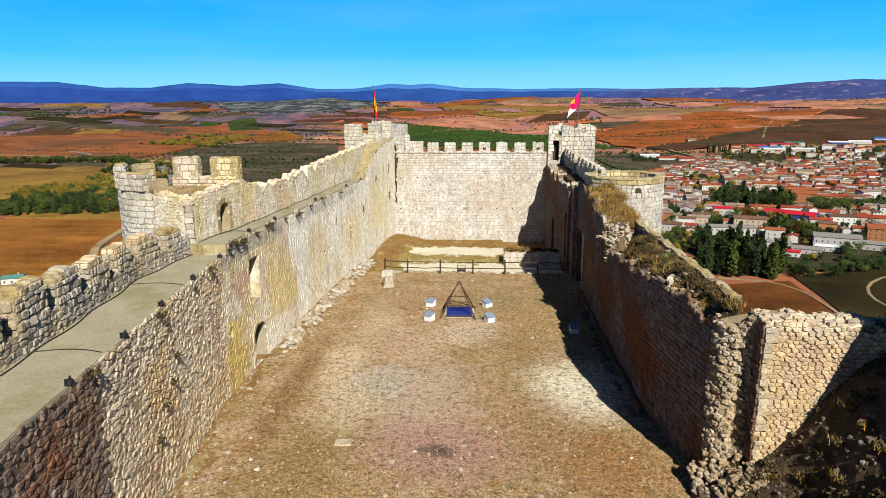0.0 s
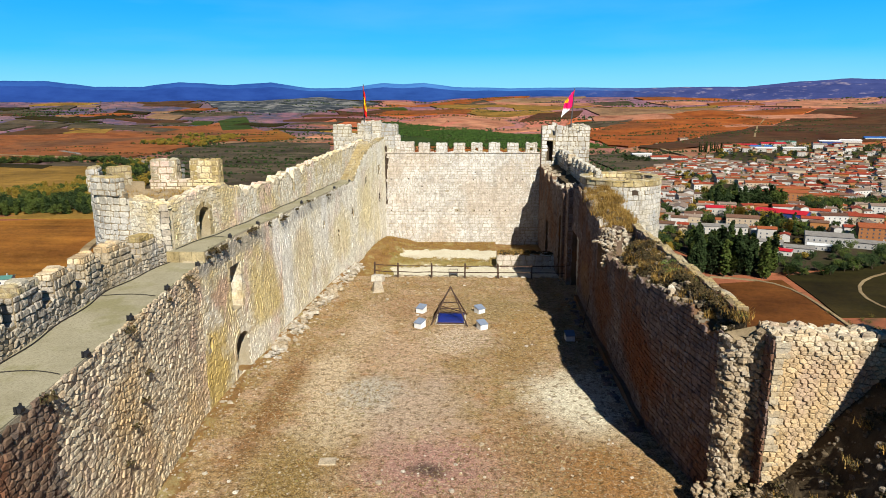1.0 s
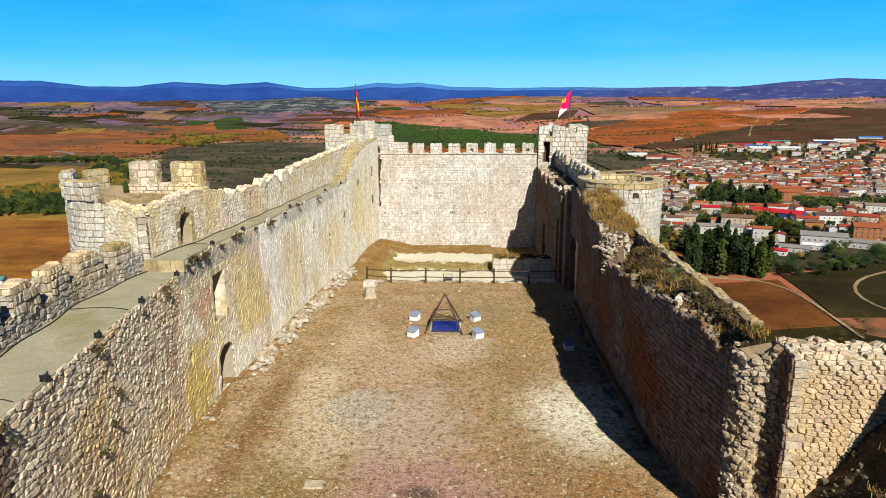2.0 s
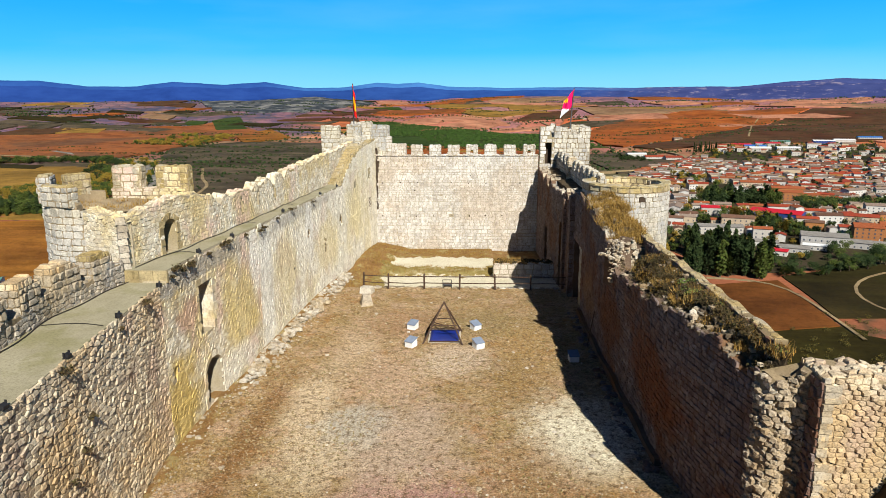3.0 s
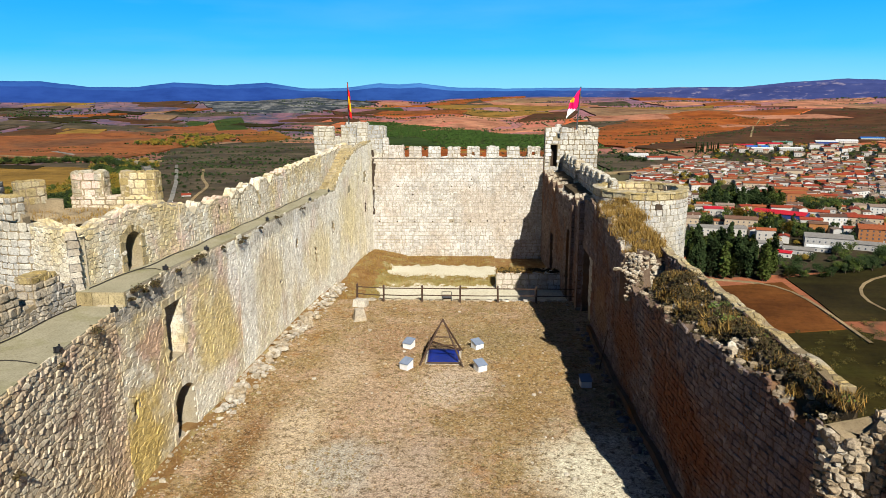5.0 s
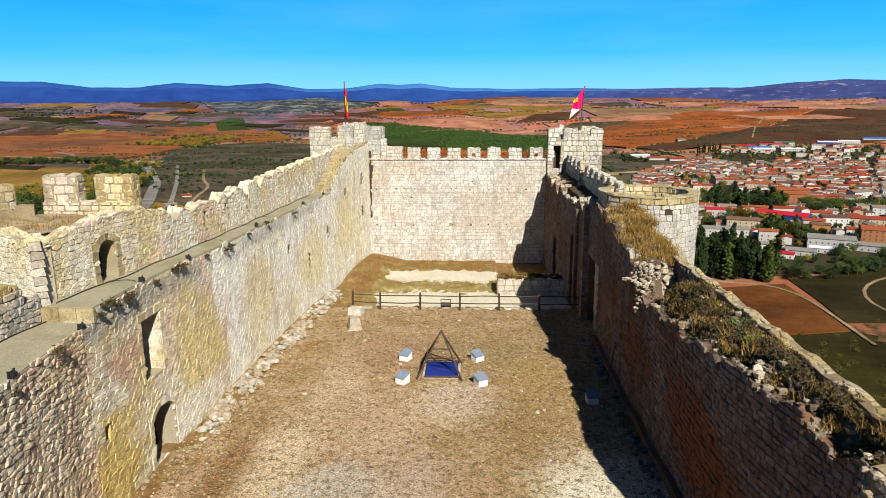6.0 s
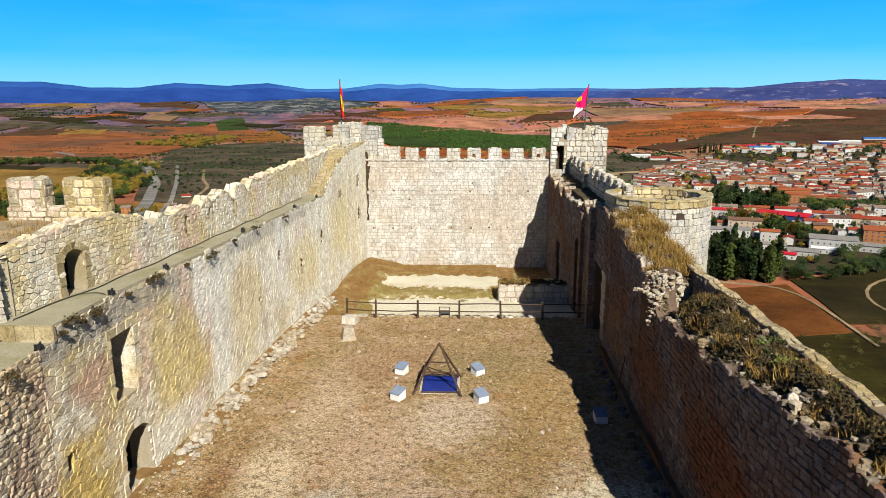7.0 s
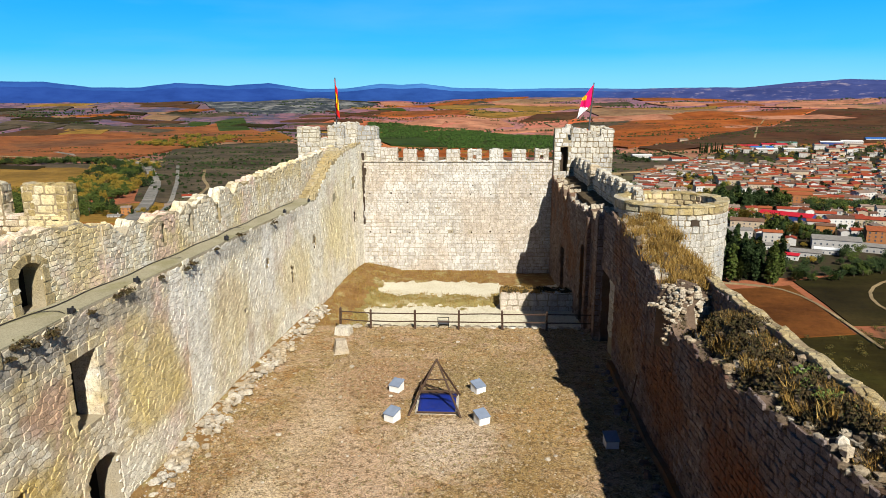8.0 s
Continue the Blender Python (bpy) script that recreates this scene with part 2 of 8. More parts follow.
def court_ground(name):
    """Dry earth and withered turf, with chalky, pinkish and burnt patches of their own shape."""
    m, n, l, b = nodes_of(name, 1.0, 0.1)
    v = coords(n, l)
    mid = noise_node(n, l, v, 0.5, 6, 0.7)
    base = ramp(n, l, mid, [(0.3, (0.25, 0.150, 0.068)), (0.5, (0.345, 0.235, 0.125)), (0.7, (0.44, 0.33, 0.20))])
    turf = noise_node(n, l, v, 0.21, 6, 0.7)
    base = mixed(n, l, ramp(n, l, turf, [(0.46, (0, 0, 0)), (0.60, (0.8,) * 3)]), base, (0.275, 0.195, 0.085))
    edge = noise_node(n, l, v, 0.9, 7, 0.7)
    blush = noise_node(n, l, coords(n, l, (1.0, 0.9, 1.3)), 0.62, 7, 0.75)
    base = mixed(n, l, ramp(n, l, blush, [(0.50, (0, 0, 0)), (0.57, (0.75,) * 3)]), base, (0.42, 0.285, 0.205))
    rust = noise_node(n, l, coords(n, l, (0.8, 1.1, 0.7)), 0.71, 7, 0.75)
    base = mixed(n, l, ramp(n, l, rust, [(0.52, (0, 0, 0)), (0.62, (0.7,) * 3)]), base, (0.29, 0.14, 0.045))

    def patch(base, cx, cy, rx, ry, colour, amount, soft=0.5):
        mp = n.new("ShaderNodeMapping")
        mp.inputs["Location"].default_value = (-cx / rx, -cy / ry, 0)
        mp.inputs["Scale"].default_value = (1 / rx, 1 / ry, 0)
        l.new(v, mp.inputs["Vector"])
        ln = n.new("ShaderNodeVectorMath")
        ln.operation = "LENGTH"
        l.new(mp.outputs[0], ln.inputs[0])
        ad = n.new("ShaderNodeMath")
        ad.operation = "MULTIPLY_ADD"
        ad.inputs[1].default_value = 1.7
        l.new(edge, ad.inputs[0])
        l.new(ln.outputs["Value"], ad.inputs[2])
        mask = ramp(n, l, ad.outputs[0], [(0.0, (1, 1, 1)), (1.0, (0, 0, 0))])
        rp = mask.node.color_ramp.elements
        dv = n.new("ShaderNodeMath")
        dv.operation = "MULTIPLY"
        dv.inputs[1].default_value = 0.4
        l.new(ad.outputs[0], dv.inputs[0])
        l.new(dv.outputs[0], mask.node.inputs[0])
        rp[0].position, rp[1].position = 0.62 - soft * 0.25, 0.76
        rp[0].color = (amount,) * 3 + (1,)
        return mixed(n, l, mask, base, colour)
    base = patch(base, -3.0, 30.0, 3.6, 6.5, (0.44, 0.34, 0.28), 0.8)
    base = patch(base, -1.6, 24.6, 4.2, 3.4, (0.36, 0.205, 0.185), 0.9)
    base = patch(base, -7.2, 23.0, 2.6, 5.5, (0.24, 0.165, 0.06), 0.85)
    base = patch(base, -7.6, 33.5, 1.6, 6.0, (0.56, 0.45, 0.33), 0.8)
    base = patch(base, -6.3, 29.5, 2.0, 4.2, (0.56, 0.46, 0.34), 0.8)
    base = patch(base, -6.6, 42.0, 1.8, 7.0, (0.50, 0.38, 0.27), 0.8)
    base = patch(base, -4.2, 37.0, 2.6, 4.0, (0.50, 0.36, 0.27), 0.7)
    base = patch(base, 2.6, 36.5, 2.6, 4.5, (0.27, 0.175, 0.075), 0.7)
    base = patch(base, 1.0, 45.5, 5.0, 4.0, (0.25, 0.185, 0.085), 0.7)
    base = patch(base, -4.6, 45.5, 3.4, 3.6, (0.34, 0.205, 0.125), 0.8)
    base = patch(base, 3.4, 42.0, 2.2, 3.6, (0.34, 0.215, 0.085), 0.7)
    base = patch(base, -9.6, 30.0, 0.9, 9.0, (0.20, 0.10, 0.035), 0.75)
    base = patch(base, -0.9, 39.3, 2.6, 3.0, (0.54, 0.44, 0.36), 0.85)
    base = patch(base, -5.2, 31.5, 2.0, 2.6, (0.42, 0.39, 0.35), 0.85)
    base = patch(base, 5.1, 31.0, 3.4, 4.9, (0.66, 0.62, 0.52), 0.95, 0.6)
    base = patch(base, 5.2, 24.0, 3.0, 4.0, (0.27, 0.135, 0.045), 0.85)
    base = patch(base, 2.6, 26.5, 2.4, 4.5, (0.285, 0.165, 0.085), 0.7)
    base = patch(base, -1.7, 24.5, 1.0, 0.7, (0.055, 0.04, 0.036), 0.8)
    fine = noise_node(n, l, v, 4.5, 7, 0.78)
    base = mixed(n, l, 0.85, base, ramp(n, l, fine, [(0.3, (0.3, 0.27, 0.22)), (0.5, (1, 1, 1)), (0.7, (1.38, 1.38, 1.32))]), "MULTIPLY")
    speck = noise_node(n, l, v, 2.9, 8, 0.82)
    base = mixed(n, l, ramp(n, l, speck, [(0.52, (0, 0, 0)), (0.57, (0.8,) * 3)]), base, (0.105, 0.064, 0.026))
    light = noise_node(n, l, v, 6.5, 6, 0.8)
    base = mixed(n, l, ramp(n, l, light, [(0.55, (0, 0, 0)), (0.60, (0.75,) * 3)]), base, (0.49, 0.42, 0.33))
    grit = noise_node(n, l, v, 16.0, 4, 0.7)
    base = mixed(n, l, 0.8, base, ramp(n, l, grit, [(0.36, (0.22, 0.19, 0.15)), (0.5, (1, 1, 1)), (0.64, (1.6, 1.58, 1.5))]), "MULTIPLY")
    base = mixed(n, l, 1.0, base, (0.78, 0.76, 0.70), "MULTIPLY")
    l.new(base, b.inputs["Base Color"])
    bumped(n, l, b, fine, 0.9, 0.07)
    return m


COURT = court_ground("trodden_earth")
BANK_TURF = earth("bank_turf", (0.20, 0.15, 0.045), (0.36, 0.29, 0.11), 2.4, (0.44, 0.37, 0.20), 0.9, 6.0, 0.08)
SOIL_BANK = earth("rusty_soil", (0.20, 0.095, 0.032), (0.34, 0.21, 0.085), 2.2, (0.40, 0.33, 0.15), 0.9, 8.0, 0.08, 0.52)
CHALK_FLOOR = earth("chalk_floor", (0.58, 0.52, 0.38), (0.70, 0.64, 0.50), 0.8, (0.48, 0.40, 0.24), 0.45, 9.0, 0.02, 0.62)
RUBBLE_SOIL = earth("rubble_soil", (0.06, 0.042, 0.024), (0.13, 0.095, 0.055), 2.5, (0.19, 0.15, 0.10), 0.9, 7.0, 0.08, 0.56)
DRY_GRASS = varied("dry_grass", [(0.20, 0.105, 0.02), (0.29, 0.175, 0.042), (0.13, 0.07, 0.018), (0.33, 0.23, 0.075)])
SHORT_GRASS = varied("withered_turf", [(0.15, 0.095, 0.04), (0.26, 0.19, 0.10), (0.13, 0.105, 0.035), (0.34, 0.27, 0.17), (0.20, 0.10, 0.04)])
SHRUB = varied("dark_shrub", [(0.022, 0.016, 0.008), (0.055, 0.036, 0.017), (0.038, 0.034, 0.011), (0.085, 0.055, 0.022)])
GREEN_WEED = varied("green_weed", [(0.07, 0.11, 0.02), (0.13, 0.16, 0.04), (0.05, 0.08, 0.02)])
DARK_WOOD = plain("dark_stained_wood", (0.055, 0.030, 0.018), 0.7, 0, 0.4, 6.0)
BLACK_METAL = plain("black_metal", (0.02, 0.02, 0.022), 0.5, 0.3)
BLUE_SHEET = plain("blue_tarpaulin", (0.008, 0.02, 0.16), 0.45, 0, 0.3, 2.0)
BOX_WHITE = plain("white_painted_metal", (0.60, 0.595, 0.58), 0.5, 0, 0.15)
BOX_GLASS = plain("grey_glass_lid", (0.16, 0.19, 0.25), 0.15, 0, 0.2)
CABLE = plain("black_cable", (0.03, 0.025, 0.02), 0.6)
# Near-black stand-in for the shade inside openings, holes and the crack.
DARK_VOID = plain("unlit_masonry", (0.045, 0.03, 0.02), 1.0)


# ---- building helpers ----
def mesh_of(name, verts, faces, mats, slots=None, smooth=False):
    me = bpy.data.meshes.new(name)
    me.from_pydata(verts, [], faces)
    for m in mats if isinstance(mats, (list, tuple)) else [mats]:
        me.materials.append(m)
    if slots is not None:
        me.polygons.foreach_set("material_index", slots)
    if smooth:
        me.polygons.foreach_set("use_smooth", [True] * len(faces))
    me.update()
    return me


def part(name, me, parent, label=""):
    ob = new(name, me)
    ob.parent = parent
    if label:
        ob["label"] = label
    return ob


def thing(name, label, category, group="", kind="", at=(0, 0, 0), turn=0.0):
    ob = new(name)
    ob.matrix_world = pose(*at, 0, 0, turn)
    return tagged(ob, label, category, group, kind)


class Solid:
    """Collects faces, in several material slots, for one mesh."""

    def __init__(self):
        self.v, self.f, self.s = [], [], []

    def add(self, verts, faces, slot=0):
        k = len(self.v)
        self.v += [tuple(p) for p in verts]
        self.f += [[i + k for i in q] for q in faces]
        self.s += [slot] * len(faces)

    def box(self, x0, x1, y0, y1, z0, z1, slot=0, m=None, taper=0.0):
        t = taper
        p = [(x0, y0, z0), (x1, y0, z0), (x1, y1, z0), (x0, y1, z0), (x0 + t, y0 + t, z1), (x1 - t, y0 + t, z1), (x1 - t, y1 - t, z1), (x0 + t, y1 - t, z1)]
        if m:
            p = [tuple(m @ Vector(q)) for q in p]
        self.add(p, [(3, 2, 1, 0), (4, 5, 6, 7), (0, 1, 5, 4), (1, 2, 6, 5), (2, 3, 7, 6), (3, 0, 4, 7)], slot)

    def tube(self, a, b, r0, r1=None, sides=6, slot=0, caps=True):
        a, b = Vector(a), Vector(b)
        r1 = r0 if r1 is None else r1
        w = (b - a).normalized()
        u = w.orthogonal().normalized()
        v = w.cross(u)
        ring = [(math.cos(k * math.tau / sides), math.sin(k * math.tau / sides)) for k in range(sides)]
        p = [a + (u * c + v * s) * r0 for c, s in ring] + [b + (u * c + v * s) * r1 for c, s in ring]
        f = [(k, (k + 1) % sides, sides + (k + 1) % sides, sides + k) for k in range(sides)]
        if caps:
            f += [tuple(range(sides))[::-1], tuple(range(sides, 2 * sides))]
        self.add(p, f, slot)

    def mesh(self, name, mats, smooth=False):
        return mesh_of(name, self.v, self.f, mats, self.s, smooth)


def clip(poly, nx, ny, c):
    """Keeps the side nx * u + ny * v <= c."""
    out = []
    for (ax, ay), (bx, by) in zip(poly, poly[1:] + poly[:1]):
        da, db = nx * ax + ny * ay - c, nx * bx + ny * by - c
        if da <= 0:
            out.append((ax, ay))
        if da * db < 0:
            t = da / (da - db)
            out.append((ax + (bx - ax) * t, ay + (by - ay) * t))
    return out


def rubble_cells(w, z0, z1, su, sv, rng, jitter=0.34, skip=0.06):
    """Angular rough stones over [0, w] x [z0, z1], in wavering courses; some stones swallow a neighbour."""
    nu, nv = max(1, round(w / su)), max(1, round((z1 - z0) / sv))
    hu, hv = w / nu, (z1 - z0) / nv
    key = rng.uniform(0, 90)
    seeds = {}
    for j in range(nv):
        off = 0.5 * (j % 2) - 0.25 + rng.uniform(-0.15, 0.15)
        for i in range(-1, nu + 1):
            if rng.random() < skip:
                continue
            a = i + 0.5 + off + rng.uniform(-jitter, jitter)
            seeds[i, j] = a, j + 0.5 + 0.55 * rng.uniform(-jitter, jitter) + 0.4 * noise.noise((a * 0.3, j * 0.2, key))
    near = [(a, c) for c in (0, -1, 1, -2, 2) for a in (0, -1, 1, -2, 2) if (a or c) and abs(a) + abs(c) < 4]
    for (i, j), (x, y) in seeds.items():
        x0, x1, y0, y1 = max(0.0, x - 1.5), min(nu, x + 1.5), max(0.0, y - 1.4), min(nv, y + 1.4)
        if x1 <= x0 or y1 <= y0:
            continue
        p = [(x0, y0), (x1, y0), (x1, y1), (x0, y1)]
        for a, c in near:
            q = seeds.get((i + a, j + c))
            if q:
                dx, dy = q[0] - x, q[1] - y
                p = clip(p, dx, dy, dx * (x + q[0]) / 2 + dy * (y + q[1]) / 2)
                if len(p) < 3:
                    break
        if len(p) > 2:
            yield [(u * hu, z0 + v * hv) for u, v in p]


def coursed_cells(w, z0, z1, course, length, rng):
    """Squared stones in courses of uneven height."""
    z = z0
    while z < z1 - 0.03:
        h = min(course * rng.uniform(0.75, 1.3), z1 - z)
        if z1 - z - h < course * 0.4:
            h = z1 - z
        u = -rng.uniform(0, length * 0.6)
        while u < w:
            d = length * rng.uniform(0.55, 1.5)
            a, b = max(0.0, u), min(w, u + d)
            if b - a > 0.06:
                j = h * 0.07
                q = [rng.uniform(-j, j) for _ in range(8)]
                c = min(h, b - a) * 0.16
                yield [(a + c, z + q[0]), (b - c, z + q[1]), (b + q[2] * 0.4, z + c), (b + q[3] * 0.4, z + h - c), (b - c, z + h + q[4]), (a + c, z + h + q[5]),
                       (a + q[6] * 0.4, z + h - c), (a + q[7] * 0.4, z + c)]
            u += d
        z += h


def stone_piece(poly, place, rng, gap=0.018, proud=(0.02, 0.07), bevel=0.22):
    """Vertices and faces of one stone: sides and a worn, slightly tilted face."""
    n = len(poly)
    cu, cv = sum(p[0] for p in poly) / n, sum(p[1] for p in poly) / n
    size = min(max(p[0] for p in poly) - min(p[0] for p in poly), max(p[1] for p in poly) - min(p[1] for p in poly))
    if size < 0.05:
        return None
    g = max(0.3, 1 - 2 * gap / size)
    s = g * (1 - bevel * rng.uniform(0.7, 1.4))
    d = rng.uniform(*proud)
    tilt = min(0.14, 0.9 * max(0.0, d) / size)
    tu, tv = rng.uniform(-tilt, tilt), rng.uniform(-tilt, tilt)
    out = [place(cu + (u - cu) * g, cv + (v - cv) * g, -0.03) for u, v in poly]
    out += [place(cu + (u - cu) * (g * 0.7 + s * 0.3), cv + (v - cv) * (g * 0.7 + s * 0.3), d * 0.62 + 0.5 * (tu * (u - cu) + tv * (v - cv))) for u, v in poly]
    out += [place(cu + (u - cu) * s, cv + (v - cv) * s, d * rng.uniform(0.9, 1.1) + tu * (u - cu) + tv * (v - cv)) for u, v in poly]
    f = [(k, (k + 1) % n, n + (k + 1) % n, n + k) for k in range(n)] + [(n + k, n + (k + 1) % n, 2 * n + (k + 1) % n, 2 * n + k) for k in range(n)]
    f.append(tuple(range(2 * n, 3 * n)))
    return out, f


def single(name, made, mat, owner):
    """One stone as a part of its own, if it is large enough to be one."""
    if made:
        part(name, mesh_of(name, *made, mat), owner)


def along(pts):
    """A mapping (u, z, d) -> place on the upright face over a plan line; d is measured out of the face."""
    leng = [0.0]
    for a, b in zip(pts, pts[1:]):
        leng.append(leng[-1] + math.dist(a, b))

    def place(u, z, d):
        k = 0
        while k < len(pts) - 2 and u > leng[k + 1]:
            k += 1
        (ax, ay), (bx, by) = pts[k], pts[k + 1]
        w = leng[k + 1] - leng[k]
        t = (u - leng[k]) / w
        tx, ty = (bx - ax) / w, (by - ay) / w
        return (ax + (bx - ax) * t + ty * d, ay + (by - ay) * t - tx * d, z)
    return place, leng[-1]


def around(cx, cy, radius, a0=0.0):
    def place(u, z, d):
        a = a0 + u / radius
        return (cx + (radius + d) * math.cos(a), cy + (radius + d) * math.sin(a), z)
    return place


def breaks(w, step, extra=()):
    n = max(1, math.ceil(w / step))
    s = sorted({round(w * k / n, 3) for k in range(n + 1)} | {round(e, 3) for e in extra if 0 < e < w})
    out = [s[0]]
    for x in s[1:]:
        if x - out[-1] > 0.06 or x in extra:
            out.append(x)
    return out


def wall_core(place, w, z0, top, thick, holes=(), step=1.0, zbreaks=()):
    """The solid body of a wall, with openings right through it and an uneven top."""
    us = breaks(w, step, [e for h in holes for e in h[:2]])
    zs = sorted({z0, *[round(e, 3) for h in holes for e in h[2:4]], *zbreaks})
    nu, nz = len(us), len(zs)

    def level(i, j):
        return top(us[i]) if j == nz else min(zs[j], top(us[i]) - 0.002 * (nz - j))

    def solid(i, j):
        if i < 0 or j < 0 or i >= nu - 1 or j >= nz:
            return False
        um = (us[i] + us[i + 1]) / 2
        zm = (zs[j] + zs[j + 1]) / 2 if j < nz - 1 else zs[-1] + 0.01
        return not any(a < um < b and c < zm < e for a, b, c, e in (h[:4] for h in holes))
    s = Solid()
    idx = {}

    def vert(i, j, back):
        if (i, j, back) not in idx:
            idx[i, j, back] = len(s.v)
            s.v.append(place(us[i], level(i, j), -thick if back else 0.0))
        return idx[i, j, back]

    def face(*q):
        s.f.append([vert(*p) for p in q])
        s.s.append(0)
    for i in range(nu - 1):
        for j in range(nz):
            if not solid(i, j):
                continue
            face((i, j, 0), (i + 1, j, 0), (i + 1, j + 1, 0), (i, j + 1, 0))
            face((i, j + 1, 1), (i + 1, j + 1, 1), (i + 1, j, 1), (i, j, 1))
            if not solid(i - 1, j):
                face((i, j, 1), (i, j, 0), (i, j + 1, 0), (i, j + 1, 1))
            if not solid(i + 1, j):
                face((i + 1, j, 0), (i + 1, j, 1), (i + 1, j + 1, 1), (i + 1, j + 1, 0))
            if not solid(i, j - 1):
                face((i, j, 1), (i + 1, j, 1), (i + 1, j, 0), (i, j, 0))
            if not solid(i, j + 1):
                face((i, j + 1, 0), (i + 1, j + 1, 0), (i + 1, j + 1, 1), (i, j + 1, 1))
    return s


def lay_stones(owner, cells, place, mat, rng, keep, top=None, near=None, joined="masonry", gap=0.018, proud=(0.02, 0.07), most=300, name="stone", bevel=0.2):
    """Stones over a face: those in the near stretch are parts, the others one part of stuff."""
    rest, count = Solid(), 0
    for p in cells:
        cu, cv = sum(q[0] for q in p) / len(p), sum(q[1] for q in p) / len(p)
        if not keep(cu, cv):
            continue
        if top:
            h = top(cu)
            if cv > h - 0.05:
                continue
            p = clip(p, 0, 1, h + rng.uniform(-0.05, 0.07))
            if len(p) < 3:
                continue
        made = stone_piece(p, place, rng, gap, proud, bevel)
        if not made:
            continue
        v, f = made
        if near and count < most and near(cu, cv):
            count += 1
            c = Vector(v[0])
            ob = part(name, mesh_of(name, [tuple(Vector(q) - c) for q in v], f, mat), owner)
            ob.location = c
        else:
            rest.add(v, f)
    if rest.v:
        tagged(part(joined, rest.mesh(joined, mat), owner), kind="stuff")


def clad_box(s, x0, x1, y0, y1, z0, z1, rng, course=0.3, length=0.42, core=0, face=1, sides="nsew", m=None, cap=None, proud=(0.01, 0.04), cap_proud=(0.03, 0.09)):
    """A block of masonry: a core with squared stones on its sides and flat stones on top."""
    def put(f):
        return (lambda u, z, d: tuple(m @ Vector(f(u, z, d)))) if m else f
    s.box(x0, x1, y0, y1, z0, z1, core, m)
    runs = {"s": (lambda u, z, d: (x0 + u, y0 - d, z), x1 - x0), "n": (lambda u, z, d: (x1 - u, y1 + d, z), x1 - x0),
            "e": (lambda u, z, d: (x1 + d, y0 + u, z), y1 - y0), "w": (lambda u, z, d: (x0 - d, y1 - u, z), y1 - y0)}
    for k in sides:
        f, w = runs[k]
        for p in coursed_cells(w, z0, z1, course, length, rng):
            made = stone_piece(p, put(f), rng, 0.012, proud)
            if made:
                s.add(*made, face)
    for p in coursed_cells(x1 - x0, y0, y1, min(0.5, y1 - y0), length * 1.3, rng):
        made = stone_piece(p, put(lambda u, y, d: (x0 + u, y, z1 + d)), rng, 0.01, cap_proud)
        if made:
            s.add(*made, face if cap is None else cap)


def cap_stones(owner, place, w, top, thick, mat, rng, su=0.36, sv=0.26, proud=(0.0, 0.12), name="top_stones"):
    """Loose flat stones along the top of a wall."""
    s = Solid()
    for p in rubble_cells(w, 0.0, thick, su, sv, rng):
        made = stone_piece(p[::-1], lambda u, r, d: (*place(u, 0.0, -r)[:2], top(u) + d - 0.02), rng, 0.015, proud)
        if made:
            s.add(*made)
    tagged(part(name, s.mesh(name, mat), owner), kind="stuff")


def interp(xs, ys):
    return lambda x: float(np.interp(x, xs, ys))


# ---- the castle: court, walls, towers ----
rng = random.Random(7)

# left curtain wall, with its walkway
LEFT = [(-10.3, 10.0), (-11.55, 20.6), (-12.45, 28.7), (-12.38, 34.0), (-11.85, 40.0), (-11.3, 49.5), (-10.6, 58.0), (-9.6, 71.6)]
left_place, LEFT_W = along(LEFT)
left_u = interp([p[1] for p in LEFT], [0.0] + [float(x) for x in np.cumsum([math.dist(a, b) for a, b in zip(LEFT, LEFT[1:])])])
left_y = interp([left_u(p[1]) for p in LEFT], [p[1] for p in LEFT])
left_x = interp([p[1] for p in LEFT], [p[0] for p in LEFT])


def left_top(u):
    y = left_y(u)
    return 7.02 if y < 30.1 else float(np.interp(y, [30.1, 36, 58, 72], [7.5, 7.5, 7.35, 7.35]))


def left_face_top(u):
    y = left_y(u)
    return left_top(u) + 0.04 if y < 58 else float(np.interp(y, [58, 59, 61.6, 64.7, 68, 72], [7.35, 7.8, 9.1, 9.8, 10.1, 10.3]))


wall_left = thing("wall_west", "tall sunlit rubble limestone curtain wall with two doorways", "castle wall", kind="structure")
DOOR_LOW = (left_u(33.0), left_u(34.85), 0.0, 2.25)
DOOR_HIGH = (left_u(32.9), left_u(34.3), 3.62, 6.05)
SLOT = (left_u(29.9), left_u(30.25), 2.75, 3.35)
SLITS = [(left_u(y), left_u(y + w), z, z + h) for y, z, w, h in ((62.4, 6.6, 0.7, 0.6), (68.0, 6.85, 0.8, 0.9), (68.2, 4.0, 0.7, 0.8), (57.5, 4.1, 0.4, 0.9), (53.1, 2.9, 0.35, 1.1), (49.3, 5.0, 0.4, 0.35), (46.0, 3.3, 0.25, 0.25))]
L_HOLES = [DOOR_LOW, DOOR_HIGH, SLOT, *SLITS]
core = wall_core(left_place, LEFT_W, -2.0, left_top, 0.95, L_HOLES, 1.0)
part("wall_body", core.mesh("wall_body", MORTAR_LIGHT), wall_left)
